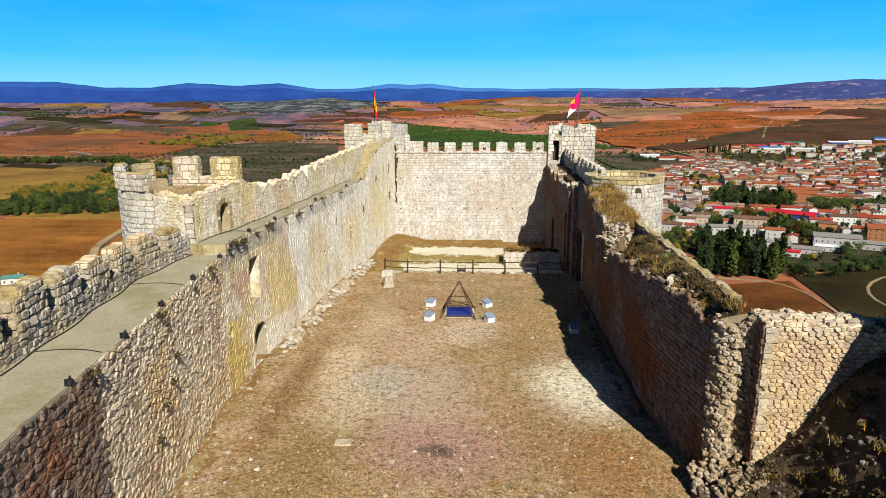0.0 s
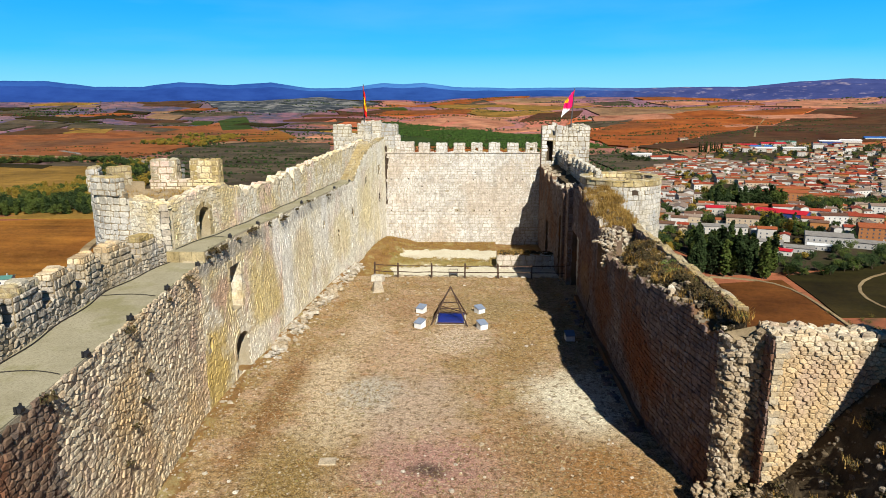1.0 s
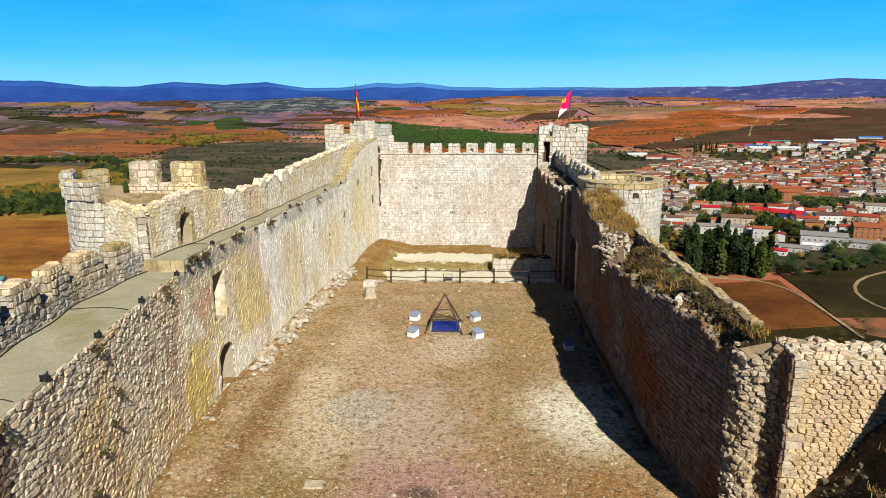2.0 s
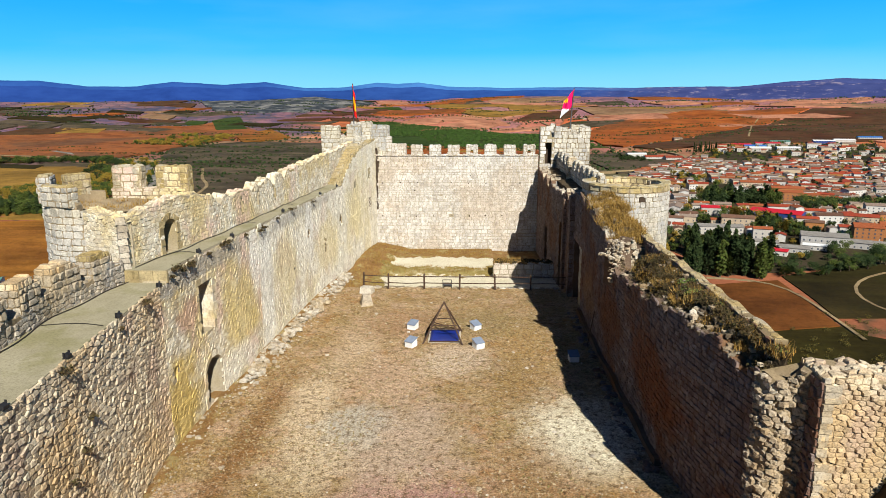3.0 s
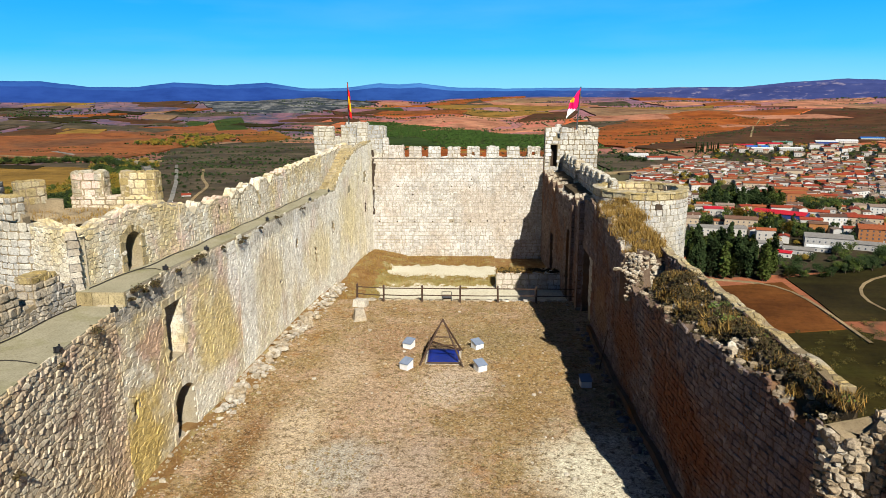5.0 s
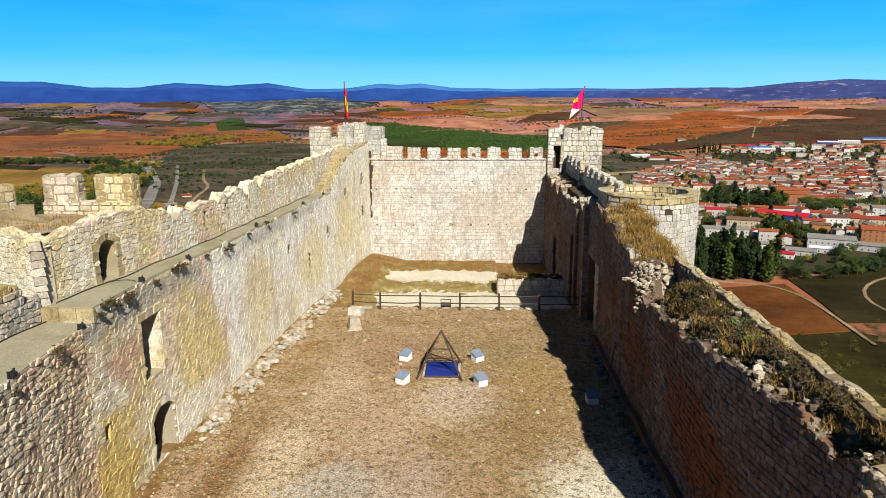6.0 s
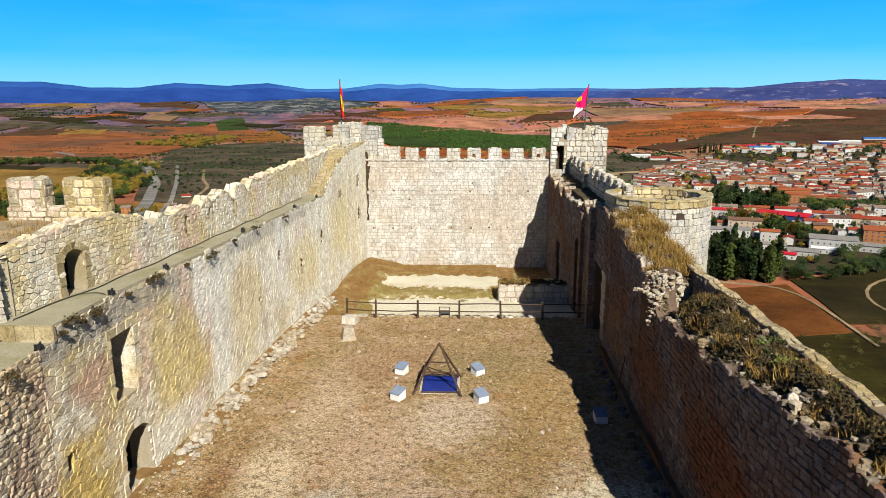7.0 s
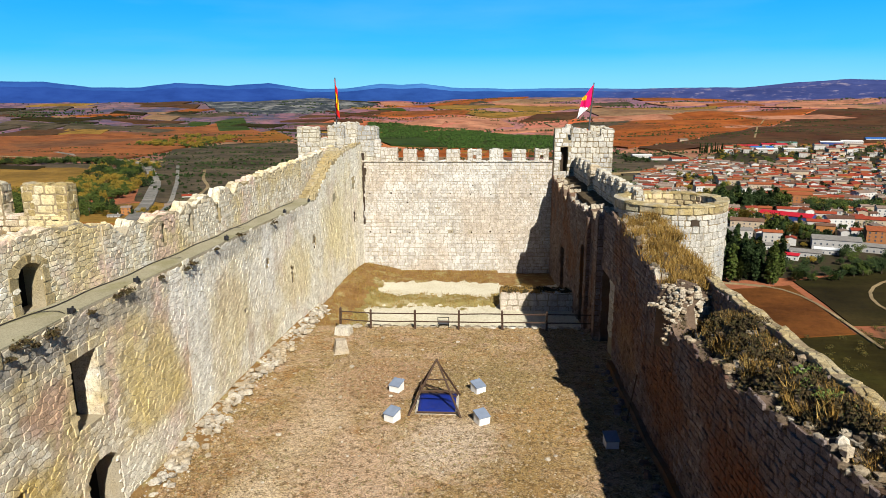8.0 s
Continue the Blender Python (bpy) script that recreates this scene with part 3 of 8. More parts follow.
# dark backs in the openings, their unlit depth put into the colour
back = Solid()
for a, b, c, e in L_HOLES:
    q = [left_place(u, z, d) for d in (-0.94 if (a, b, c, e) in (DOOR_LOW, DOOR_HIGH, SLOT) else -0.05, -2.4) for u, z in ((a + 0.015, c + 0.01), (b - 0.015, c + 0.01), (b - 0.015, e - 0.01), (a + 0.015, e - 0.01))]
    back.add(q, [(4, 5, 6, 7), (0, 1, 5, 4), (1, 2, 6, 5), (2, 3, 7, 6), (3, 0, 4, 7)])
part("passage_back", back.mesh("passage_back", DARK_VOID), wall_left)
# parapet of the stair, rising to the corner tower
st_place, st_w = along([(left_x(y), y) for y in (58.0, 61.6, 64.7, 68.0, 71.4)])
stair_core = wall_core(st_place, st_w, 7.2, lambda u: float(np.interp(58 + u * 13.4 / st_w, [58, 59, 61.6, 64.7, 68, 72], [7.35, 7.8, 9.1, 9.8, 10.1, 10.3])) - 0.02, 0.6, (), 0.7)
part("stair_parapet", stair_core.mesh("stair_parapet", STONE_STEP), wall_left)
cap_stones(wall_left, st_place, st_w, lambda u: float(np.interp(58 + u * 13.4 / st_w, [58, 59, 61.6, 64.7, 68, 72], [7.35, 7.8, 9.1, 9.8, 10.1, 10.3])), 0.6, STONE_STEP, rng, 0.3, 0.2, (-0.04, 0.2), "stair_cap")


# jambs and sills of the openings, one stone deep
s = Solid()
for a, b, c, e in (DOOR_LOW, DOOR_HIGH, SLOT):
    for u, o in ((a, 0.012), (b, -0.012)):
        for z0 in np.arange(c, e - 0.05, 0.42):
            z1 = min(e, z0 + 0.41)
            for d0, d1 in ((0.0, 0.46), (0.47, 0.93)):
                q = [left_place(u + o * w, z, -d) for w in (0, 1) for d, z in ((d0, z0), (d1, z0), (d1, z1), (d0, z1))]
                fs = [(4, 5, 6, 7), (0, 1, 5, 4), (1, 2, 6, 5), (2, 3, 7, 6), (3, 0, 4, 7)]
                s.add(q, fs if o > 0 else [f[::-1] for f in fs])
part("jamb_lining", s.mesh("jamb_lining", STONE_PALE), wall_left, "dressed pale stones lining the openings")


def outside(holes, m=0.04):
    return lambda u, v: not any(a - m < u < b + m and c - m < v < e + m for a, b, c, e in holes)


u_seam, u_far = left_u(29.3), left_u(40.0)
free = outside(L_HOLES)
cells_a = list(rubble_cells(u_seam, -0.2, 7.1, 0.27, 0.175, rng))
cells_b = [[(u + u_seam, v) for u, v in p] for p in rubble_cells(u_far - u_seam, -0.2, 7.6, 0.34, 0.185, rng, 0.33)]
cells_c = [[(u + u_far, v) for u, v in p] for p in rubble_cells(LEFT_W - u_far, -1.6, 10.4, 0.36, 0.19, rng, 0.4)]
# stones before y 16.6 are dark brown
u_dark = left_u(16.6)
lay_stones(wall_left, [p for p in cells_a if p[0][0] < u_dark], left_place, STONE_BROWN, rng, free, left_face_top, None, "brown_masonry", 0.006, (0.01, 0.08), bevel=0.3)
lay_stones(wall_left, [p for p in cells_a if p[0][0] >= u_dark], left_place, STONE_RUBBLE, rng, free, left_face_top, lambda u, v: 25.0 < left_y(u) < 29.3 and 1.0 < v < 6.5, "rubble_masonry", 0.006, (0.01, 0.065), 300, bevel=0.28)
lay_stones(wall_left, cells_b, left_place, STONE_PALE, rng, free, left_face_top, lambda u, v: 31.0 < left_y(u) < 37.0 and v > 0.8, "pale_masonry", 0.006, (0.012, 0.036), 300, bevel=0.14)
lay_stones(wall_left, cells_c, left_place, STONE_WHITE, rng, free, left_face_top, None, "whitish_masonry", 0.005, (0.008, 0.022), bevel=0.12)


def surround(owner, place, hole, mat, rng, arch=False):
    """Dressed stones round an opening: jambs, and a lintel or a ring of arch stones."""
    a, b, c, e = hole
    z = c
    while z < e - 0.02:
        h = min(rng.uniform(0.32, 0.5), e - z)
        for u0, u1 in ((a - rng.uniform(0.2, 0.4), a), (b, b + rng.uniform(0.2, 0.4))):
            single("jamb_stone", stone_piece([(u0, z), (u1, z), (u1, z + h), (u0, z + h)], place, rng, 0.008, (0.03, 0.05), 0.06), mat, owner)
        z += h
    if not arch:
        n = 3
        for k in range(n):
            u0, u1 = a - 0.25 + (b - a + 0.5) * k / n, a - 0.25 + (b - a + 0.5) * (k + 1) / n
            single("lintel_stone", stone_piece([(u0, e), (u1, e), (u1, e + 0.36), (u0, e + 0.36)], place, rng, 0.008, (0.03, 0.05), 0.06), mat, owner)
        return
    r, cu = (b - a) / 2, (a + b) / 2
    zc, flat = e - r * 0.72, 0.72
    n = 9
    for k in range(n):
        t0, t1 = math.pi * k / n, math.pi * (k + 1) / n
        q = [(cu + (r + w) * math.cos(t), zc + (r * flat + w) * math.sin(t)) for t, w in ((t0, 0), (t0, 0.3), (t1, 0.3), (t1, 0))]
        single("arch_stone", stone_piece(q, place, rng, 0.006, (0.03, 0.05), 0.06), mat, owner)
    # spandrels that close the corners of the square opening above the arch
    for side in (-1, 1):
        s = Solid()
        arc = [(cu + side * r * math.cos(t), zc + r * flat * math.sin(t)) for t in np.linspace(0, math.pi / 2, 6)]
        q = arc + [(cu, e), (cu + side * r, e)]
        if side < 0:
            q = q[::-1]
        n8 = len(q)
        s.add([place(u, z, -0.005) for u, z in q] + [place(u, z, -0.6) for u, z in q],
              [tuple(range(n8)), tuple(range(n8, 2 * n8))[::-1]] + [(k, n8 + k, n8 + (k + 1) % n8, (k + 1) % n8) for k in range(n8)])
        part("spandrel", s.mesh("spandrel", mat), owner)


surround(wall_left, left_place, DOOR_LOW, STONE_PALE, rng, True)
surround(wall_left, left_place, DOOR_HIGH, STONE_PALE, rng)

# walkway on the left wall
PAR = [(-12.9, 10.0), (-13.5, 17.2), (-14.55, 25.6), (-14.2, 30.1), (-13.55, 34.0), (-13.25, 37.0), (-12.65, 45.0), (-12.0, 56.0), (-11.75, 60.0), (-11.5, 69.8)]
par_x = interp([p[1] for p in PAR], [p[0] for p in PAR])


def strip(y0, y1, z0, z1, zb, step=1.0):
    s, n = Solid(), max(1, round((y1 - y0) / step))
    for k in range(n + 1):
        y = y0 + (y1 - y0) * k / n
        z = z0 + (z1 - z0) * k / n
        xa, xb = par_x(y) - 0.1, left_x(y) - 0.02
        s.v += [(xa, y, z), (xb, y, z), (xb, y, zb), (xa, y, zb)]
    for k in range(n):
        a, b = 4 * k, 4 * k + 4
        s.f += [[a, a + 1, b + 1, b], [a + 1, a + 2, b + 2, b + 1], [a + 3, a, b, b + 3], [a + 2, a + 3, b + 3, b + 2]]
    s.f += [[0, 3, 2, 1], [4 * n, 4 * n + 1, 4 * n + 2, 4 * n + 3]]
    s.s = [0] * len(s.f)
    return s


walkway = thing("walkway_west", "worn pale concrete walkway along the top of the curtain wall", "walkway", kind="structure")
part("slab", strip(10.0, 30.1, 7.06, 7.06, 6.6).mesh("slab", CONCRETE), walkway)
part("upper_slab", strip(30.1, 58.4, 7.56, 7.40, 6.6).mesh("upper_slab", CONCRETE), walkway)
part("end_slab", strip(58.4, 69.8, 7.40, 7.40, 6.6).mesh("end_slab", CONCRETE), walkway)
s = Solid()
for k in range(3):
    x = -14.15 + 0.6 * k
    s.box(x, x + 0.58, 29.98, 30.11, 7.05, 7.55, 0)
part("step_riser", s.mesh("step_riser", STONE_STEP), walkway, "ochre stone riser of the step")
# stair to the corner tower
stair = thing("stone_stair", "ochre stone stair rising from the walkway to the corner tower", "stairs", kind="structure")
for k in range(14):
    y0 = 58.8 + 0.62 * k
    z = 7.40 + 0.2 * (k + 1)
    s = Solid()
    s.box(par_x(y0) + 0.0, left_x(y0) - 0.62, y0, y0 + 0.66, 7.3, z, 0)
    part("step", s.mesh("step", STONE_STEP), stair)

# outer parapet of the near stretch, low wall with merlons
parapet = thing("wall_parapet_west", "crumbling limestone parapet with worn merlons beside the walkway", "parapet", kind="structure")
pp = [(x, y) for x, y in PAR if y < 30.5]
p_place, p_w = along(pp)
p_u = interp([p[1] for p in pp], [0.0] + [float(x) for x in np.cumsum([math.dist(a, b) for a, b in zip(pp, pp[1:])])])


def p_top(u):
    return 7.82 + 0.12 * math.sin(u * 1.7) + 0.06 * math.sin(u * 4.1)


part("parapet_body", wall_core(p_place, p_w, -6.0, p_top, 0.6, (), 0.6).mesh("parapet_body", MORTAR), parapet)
lay_stones(parapet, rubble_cells(p_w, 7.0, 8.1, 0.28, 0.18, rng), p_place, STONE_GREY, rng, lambda u, v: True, p_top, lambda u, v: True, "parapet_masonry", 0.008, (0.015, 0.07), 200, bevel=0.26)


def merlon_on(place_u, owner, z0, z1, length, thick, rng, mats, course=0.27, cap=2, slant=0.0, name="merlon"):
    """A merlon standing on a wall at the place and bearing given."""
    x, y, bearing = place_u
    m = pose(x, y, 0, 0, 0, bearing)
    s = Solid()
    e = rng.uniform(0.12, 0.3) * length * rng.choice((-1, 1))
    clad_box(s, -length / 2, length / 2, -thick / 2, thick / 2, z0, z1 - 0.22, rng, course, 0.33, 0, 1, m=m, cap=cap, proud=(0.015, 0.085), cap_proud=(0.02, 0.16))
    # what is left of the uppermost course
    clad_box(s, max(-length / 2, -length / 2 + e), min(length / 2, length / 2 + e), -thick * 0.46, thick * 0.46, z1 - 0.24, z1, rng, course, 0.33, 0, cap, m=m, cap=cap, proud=(0.0, 0.06), cap_proud=(0.0, 0.12))
    part(name, s.mesh(name, mats), owner)


def on_line(place, u, depth):
    a, b = Vector(place(u, 0, -depth)), Vector(place(u + 0.1, 0, -depth))
    t = b - a
    return a.x, a.y, math.degrees(math.atan2(t.y, t.x))


for y, h, w in ((11.3, 8.9, 1.5), (13.4, 8.95, 1.4), (15.4, 8.85, 1.3), (17.6, 9.05, 1.7), (19.9, 8.95, 1.6), (22.3, 8.8, 1.5), (24.5, 8.75, 1.3), (26.6, 8.65, 1.5), (28.7, 8.6, 1.3)):
    merlon_on(on_line(p_place, p_u(y), 0.3), parapet, 7.6, h + rng.uniform(-0.08, 0.05), w, 0.62, rng, [MORTAR, STONE_GREY, rng.choice((STONE_OCHRE, STONE_RUBBLE, STONE_OCHRE))])

# outer parapet beyond the tower
p2 = [(x, y) for x, y in PAR if y > 36]
q_place, q_w = along(p2)
q_u = interp([p[1] for p in p2], [0.0] + [float(x) for x in np.cumsum([math.dist(a, b) for a, b in zip(p2, p2[1:])])])


def q_top(u):
    y = float(np.interp(u, [q_u(p[1]) for p in p2], [p[1] for p in p2]))
    saw = 0.42 * max(0.0, min(1.0, 3.0 * (noise.noise((y * 0.9, 0.0, 0.0)) - 0.05))) if y < 56 else 0.0
    return float(np.interp(y, [37, 40, 45, 52, 59, 70], [9.6, 9.25, 9.45, 9.7, 9.85, 10.1])) - saw + 0.07 * math.sin(3.1 * y) + 0.05 * math.sin(7.3 * y)


Q_HOLES = [(q_u(y), q_u(y) + 0.3, 8.1, 8.95) for y in (41.0, 43.3, 46.2)]
parapet2 = thing("wall_parapet_northwest", "pale limestone parapet with arrow slits along the walkway", "parapet", kind="structure")
part("parapet_body", wall_core(q_place, q_w, -8.0, q_top, 0.65, Q_HOLES, 0.35).mesh("parapet_body", MORTAR_LIGHT), parapet2)
lay_stones(parapet2, rubble_cells(q_w, 7.3, 10.3, 0.29, 0.18, rng, 0.3), q_place, STONE_PALE, rng, outside(Q_HOLES), q_top, lambda u, v: u < 18, "parapet_masonry", 0.006, (0.008, 0.034), 240, bevel=0.18)

cap_stones(parapet2, q_place, q_w, q_top, 0.65, STONE_PALE, rng)
cap_stones(parapet, p_place, p_w, p_top, 0.6, STONE_GREY, rng)

# left tower: a round tower against the wall
TX, TY, TR = -16.55, 33.6, 2.6
left_tower = thing("round_tower_west", "round limestone tower with broken ochre merlons and a grassy top", "tower", kind="structure")


def ring(cx, cy, r0, r1, z0, z1, a0=0.0, a1=math.tau, n=40, slot=0, s=None, ztop=None):
    """A ring or an arc of wall between two radii."""
    s = s or Solid()
    full = abs(a1 - a0 - math.tau) < 1e-6
    m = n if full else n + 1
    base = len(s.v)
    for k in range(m):
        a = a0 + (a1 - a0) * k / n
        c, q = math.cos(a), math.sin(a)
        zt = z1 if ztop is None else ztop(a)
        s.v += [(cx + r0 * c, cy + r0 * q, z0), (cx + r1 * c, cy + r1 * q, z0), (cx + r1 * c, cy + r1 * q, zt), (cx + r0 * c, cy + r0 * q, zt)]
    for k in range(n):
        i, j = base + 4 * k, base + 4 * ((k + 1) % m)
        for p, q in ((0, 1), (1, 2), (2, 3), (3, 0)):
            s.f.append([i + q, i + p, j + p, j + q])
            s.s.append(slot)
    if not full:
        s.f += [[base + 0, base + 1, base + 2, base + 3], [base + 4 * n + 3, base + 4 * n + 2, base + 4 * n + 1, base + 4 * n]]
        s.s += [slot, slot]
    return s


def disc(cx, cy, r, z, n=32, bump=0.06, rng=rng):
    s = Solid()
    rings = 6
    s.v.append((cx, cy, z))
    for i in range(1, rings + 1):
        for k in range(n):
            a = math.tau * k / n
            s.v.append((cx + r * i / rings * math.cos(a), cy + r * i / rings * math.sin(a), z + rng.uniform(-bump, bump)))
    for k in range(n):
        s.f.append([0, 1 + k, 1 + (k + 1) % n])
        for i in range(rings - 1):
            a, b = 1 + i * n, 1 + (i + 1) * n
            s.f.append([a + k, b + k, b + (k + 1) % n, a + (k + 1) % n])
    s.s = [0] * len(s.f)
    return s


part("tower_body", ring(TX, TY, 0.3, TR - 0.04, -14.0, 9.55, radians(22), radians(338)).mesh("tower_body", MORTAR), left_tower)
part("tower_top", disc(TX, TY, TR - 0.3, 9.66).mesh("tower_top", MORTAR), left_tower, "grassy earth on the tower top")
t_place = around(TX, TY, TR - 0.04, math.radians(120))
circ = math.tau * (TR - 0.04)


def t_rim(a):
    a = math.degrees(a) % 360
    return float(np.interp(a, [0, 40, 130, 175, 188, 262, 275, 320, 360], [9.6, 9.6, 10.15, 10.2, 10.75, 10.7, 9.9, 9.6, 9.6]))


lay_stones(left_tower, coursed_cells(circ * 0.6, 3.0, 10.9, 0.3, 0.42, rng), t_place, STONE_TOWER, rng, lambda u, v: True,
           lambda u: t_rim(math.radians(120) + u / (TR - 0.04)), lambda u, v: v > 7.0, "tower_masonry", 0.01, (0.01, 0.045), 160, bevel=0.15)
part("rim_wall", ring(TX, TY, TR - 0.5, TR - 0.05, 9.5, 10.1, radians(120), radians(272), ztop=t_rim, n=24).mesh("rim_wall", MORTAR), left_tower)


def arc_merlon(owner, cx, cy, radius, deg, width, z0, z1, mats, rng, thick=0.5):
    a = math.radians(deg)
    m = pose(cx + (radius - thick / 2) * math.cos(a), cy + (radius - thick / 2) * math.sin(a), 0, 0, 0, deg + 90)
    s = Solid()
    clad_box(s, -width / 2, width / 2, -thick / 2, thick / 2, z0, z1, rng, 0.3, 0.45, 0, 1, m=m, cap=2, proud=(0.01, 0.05))
    part("merlon", s.mesh("merlon", mats), owner)


for deg, w, h in ((150, 1.1, 11.0), (200, 1.2, 11.15), (250, 1.6, 10.85)):
    arc_merlon(left_tower, TX, TY, TR, deg, w, 10.0, h, [MORTAR, STONE_OCHRE if deg < 160 else STONE_TOWER, STONE_OCHRE], rng)
for x0, x1 in ((-17.5, -16.1), (-15.32, -13.75)):
    s = Solid()
    clad_box(s, x0, x1, 36.05, 36.6, 9.9, 11.2, rng, 0.3, 0.45, 0, 1, cap=2, proud=(0.01, 0.05))
    clad_box(s, x0 - 0.02, x0 + 0.4, 36.03, 36.62, 10.0, 11.2, rng, 0.3, 0.45, 0, 2, cap=2, proud=(0.01, 0.03))
    clad_box(s, x1 - 0.4, x1 + 0.02, 36.03, 36.62, 10.0, 11.2, rng, 0.3, 0.45, 0, 2, cap=2, proud=(0.01, 0.03))
    part("merlon", s.mesh("merlon", [MORTAR, STONE_PALE, STONE_OCHRE]), left_tower)
s = Solid()
clad_box(s, -17.6, -13.85, 36.0, 36.6, 6.0, 10.15, rng, 0.3, 0.45, 0, 1, sides="snw", proud=(0.01, 0.05))
part("back_wall", s.mesh("back_wall", [MORTAR, STONE_PALE]), left_tower)
s = Solid()
s.box(-16.6, -14.9, 31.6, 36.0, 6.0, 9.62, 0)
s.box(-14.9, -14.35, 31.6, 36.0, 9.3, 9.62, 0)
part("platform", s.mesh("platform", RUBBLE_SOIL), left_tower, "grassy platform inside the tower")

# inner wall of the tower, with the little arched doorway
tw_place, tw_w = along([(-16.2, 31.0), (-14.3, 30.2), (-13.3, 37.05)])
T_DOOR = (5.11, 6.06, 7.5, 9.05)
tower_wall = thing("wall_tower_inner", "rubble limestone wall of the tower with a small arched doorway", "wall", kind="structure")


def tw_top(u):
    return float(np.interp(u, [0, 1.9, 2.1, 3, 4, 6, 8, 9], [9.9, 9.7, 9.4, 9.6, 9.75, 9.95, 9.9, 9.6])) + 0.06 * math.sin(5 * u)


part("wall_body", wall_core(tw_place, tw_w, 6.0, tw_top, 0.7, [T_DOOR], 0.4).mesh("wall_body", MORTAR_LIGHT), tower_wall)
lay_stones(tower_wall, rubble_cells(tw_w, 7.2, 10.1, 0.27, 0.17, rng), tw_place, STONE_PALE, rng, outside([T_DOOR], 0.1), tw_top, lambda u, v: True, "masonry", 0.006, (0.008, 0.036), 250, bevel=0.18)
# dark box behind the doorway, coloured as unlit depth
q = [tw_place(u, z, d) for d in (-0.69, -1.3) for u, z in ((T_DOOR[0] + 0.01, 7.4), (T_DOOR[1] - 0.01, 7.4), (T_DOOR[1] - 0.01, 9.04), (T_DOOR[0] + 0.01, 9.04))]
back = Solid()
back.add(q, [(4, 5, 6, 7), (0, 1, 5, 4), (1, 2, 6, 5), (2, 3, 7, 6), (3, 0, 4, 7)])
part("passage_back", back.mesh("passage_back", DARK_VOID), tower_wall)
surround(tower_wall, tw_place, T_DOOR, STONE_STEP, rng, True)
cap_stones(tower_wall, tw_place, tw_w, tw_top, 0.7, STONE_PALE, rng)

# squared corner stones of the tower wall
z = 7.3
while z < 9.6:
    h = rng.uniform(0.22, 0.36)
    s = Solid()
    s.box(-0.2, 0.2, -0.2, 0.2, z, z + h - 0.015, 0, pose(-14.28, 30.36, 0, 0, 0, 35 + rng.uniform(-9, 9)), 0.035)
    part("corner_stone", s.mesh("corner_stone", STONE_GREY), tower_wall)
    z += h

# far wall
FY = 71.5
far_place, far_w = along([(-9.65, FY), (6.75, FY)])
wall_far = thing("wall_north", "high white limestone end wall with square merlons", "castle wall", kind="structure")


def far_top(u):
    return 8.68


part("wall_body", wall_core(far_place, far_w, -2.2, far_top, 1.3, (), 2.0).mesh("wall_body", MORTAR_LIGHT), wall_far)
PUT = [(u, z) for z in (2.55, 5.9) for u in np.arange(0.7, 16.2, 1.75)] + [(6.6, 4.6), (3.9, 5.2), (9.6, 6.6)]


def far_keep(u, v):
    return not any(abs(u - a) < 0.05 and abs(v - b) < 0.05 for a, b in PUT)


lay_stones(wall_far, list(coursed_cells(far_w, -1.8, 4.0, 0.33, 0.48, rng)) + list(coursed_cells(far_w, 4.0, 5.6, 0.19, 0.34, rng)) + list(coursed_cells(far_w, 5.6, 8.7, 0.27, 0.4, rng)),
           far_place, STONE_FAR, rng, far_keep, far_top, lambda u, v: 2.0 < v < 3.8, "white_masonry", 0.009, (0.008, 0.03), 200, bevel=0.1)
# dark squares on the face, coloured as the shade in the holes
s = Solid()
for u, z in PUT:
    if rng.random() < 0.25:
        continue
    x = -9.65 + u
    r = rng.uniform(0.04, 0.075)
    x, z = x + rng.uniform(-0.12, 0.12), z + rng.uniform(-0.06, 0.06)
    s.box(x - r, x + r, FY - 0.04, FY - 0.03, z - r, z + r, 0)
part("putlog_hole", s.mesh("putlog_hole", DARK_VOID), wall_far, "row of small dark scaffold holes")
s = Solid()
clad_box(s, -9.65, 6.75, FY - 0.08, FY + 0.3, 8.62, 8.72, rng, 0.12, 0.6)
part("coping", s.mesh("coping", [MORTAR_PALE, STONE_FAR]), wall_far)
for cx in (-5.42, -3.57, -1.72, 0.12, 1.97, 3.90, 5.83):
    s = Solid()
    if cx in (0.12, 5.83):
        clad_box(s, cx - 0.58, cx - 0.18, FY, FY + 0.5, 8.7, 9.68, rng, 0.3, 0.4, cap=1)
        clad_box(s, cx + 0.16, cx + 0.58, FY, FY + 0.5, 8.7, 9.68, rng, 0.3, 0.4, cap=1)
        clad_box(s, cx - 0.2, cx + 0.2, FY, FY + 0.5, 9.22, 9.66, rng, 0.25, 0.4, cap=1)
        clad_box(s, cx - 0.2, cx + 0.2, FY, FY + 0.5, 8.7, 8.86, rng, 0.25, 0.4, cap=1)
    else:
        clad_box(s, cx - 0.58, cx + 0.58, FY, FY + 0.5, 8.7, 9.66 + rng.uniform(-0.04, 0.05), rng, 0.3, 0.42, cap=1)
    part("merlon", s.mesh("merlon", [MORTAR_PALE, STONE_FAR]), wall_far)
for x0, x1, z1 in ((-7.95, -6.5, 9.8), (-8.5, -7.95, 10.5)):
    s = Solid()
    clad_box(s, x0, x1, FY, FY + 0.6, 8.7, z1, rng, 0.3, 0.42, cap=1)
    part("corner_block", s.mesh("corner_block", [MORTAR_PALE, STONE_FAR]), wall_far)

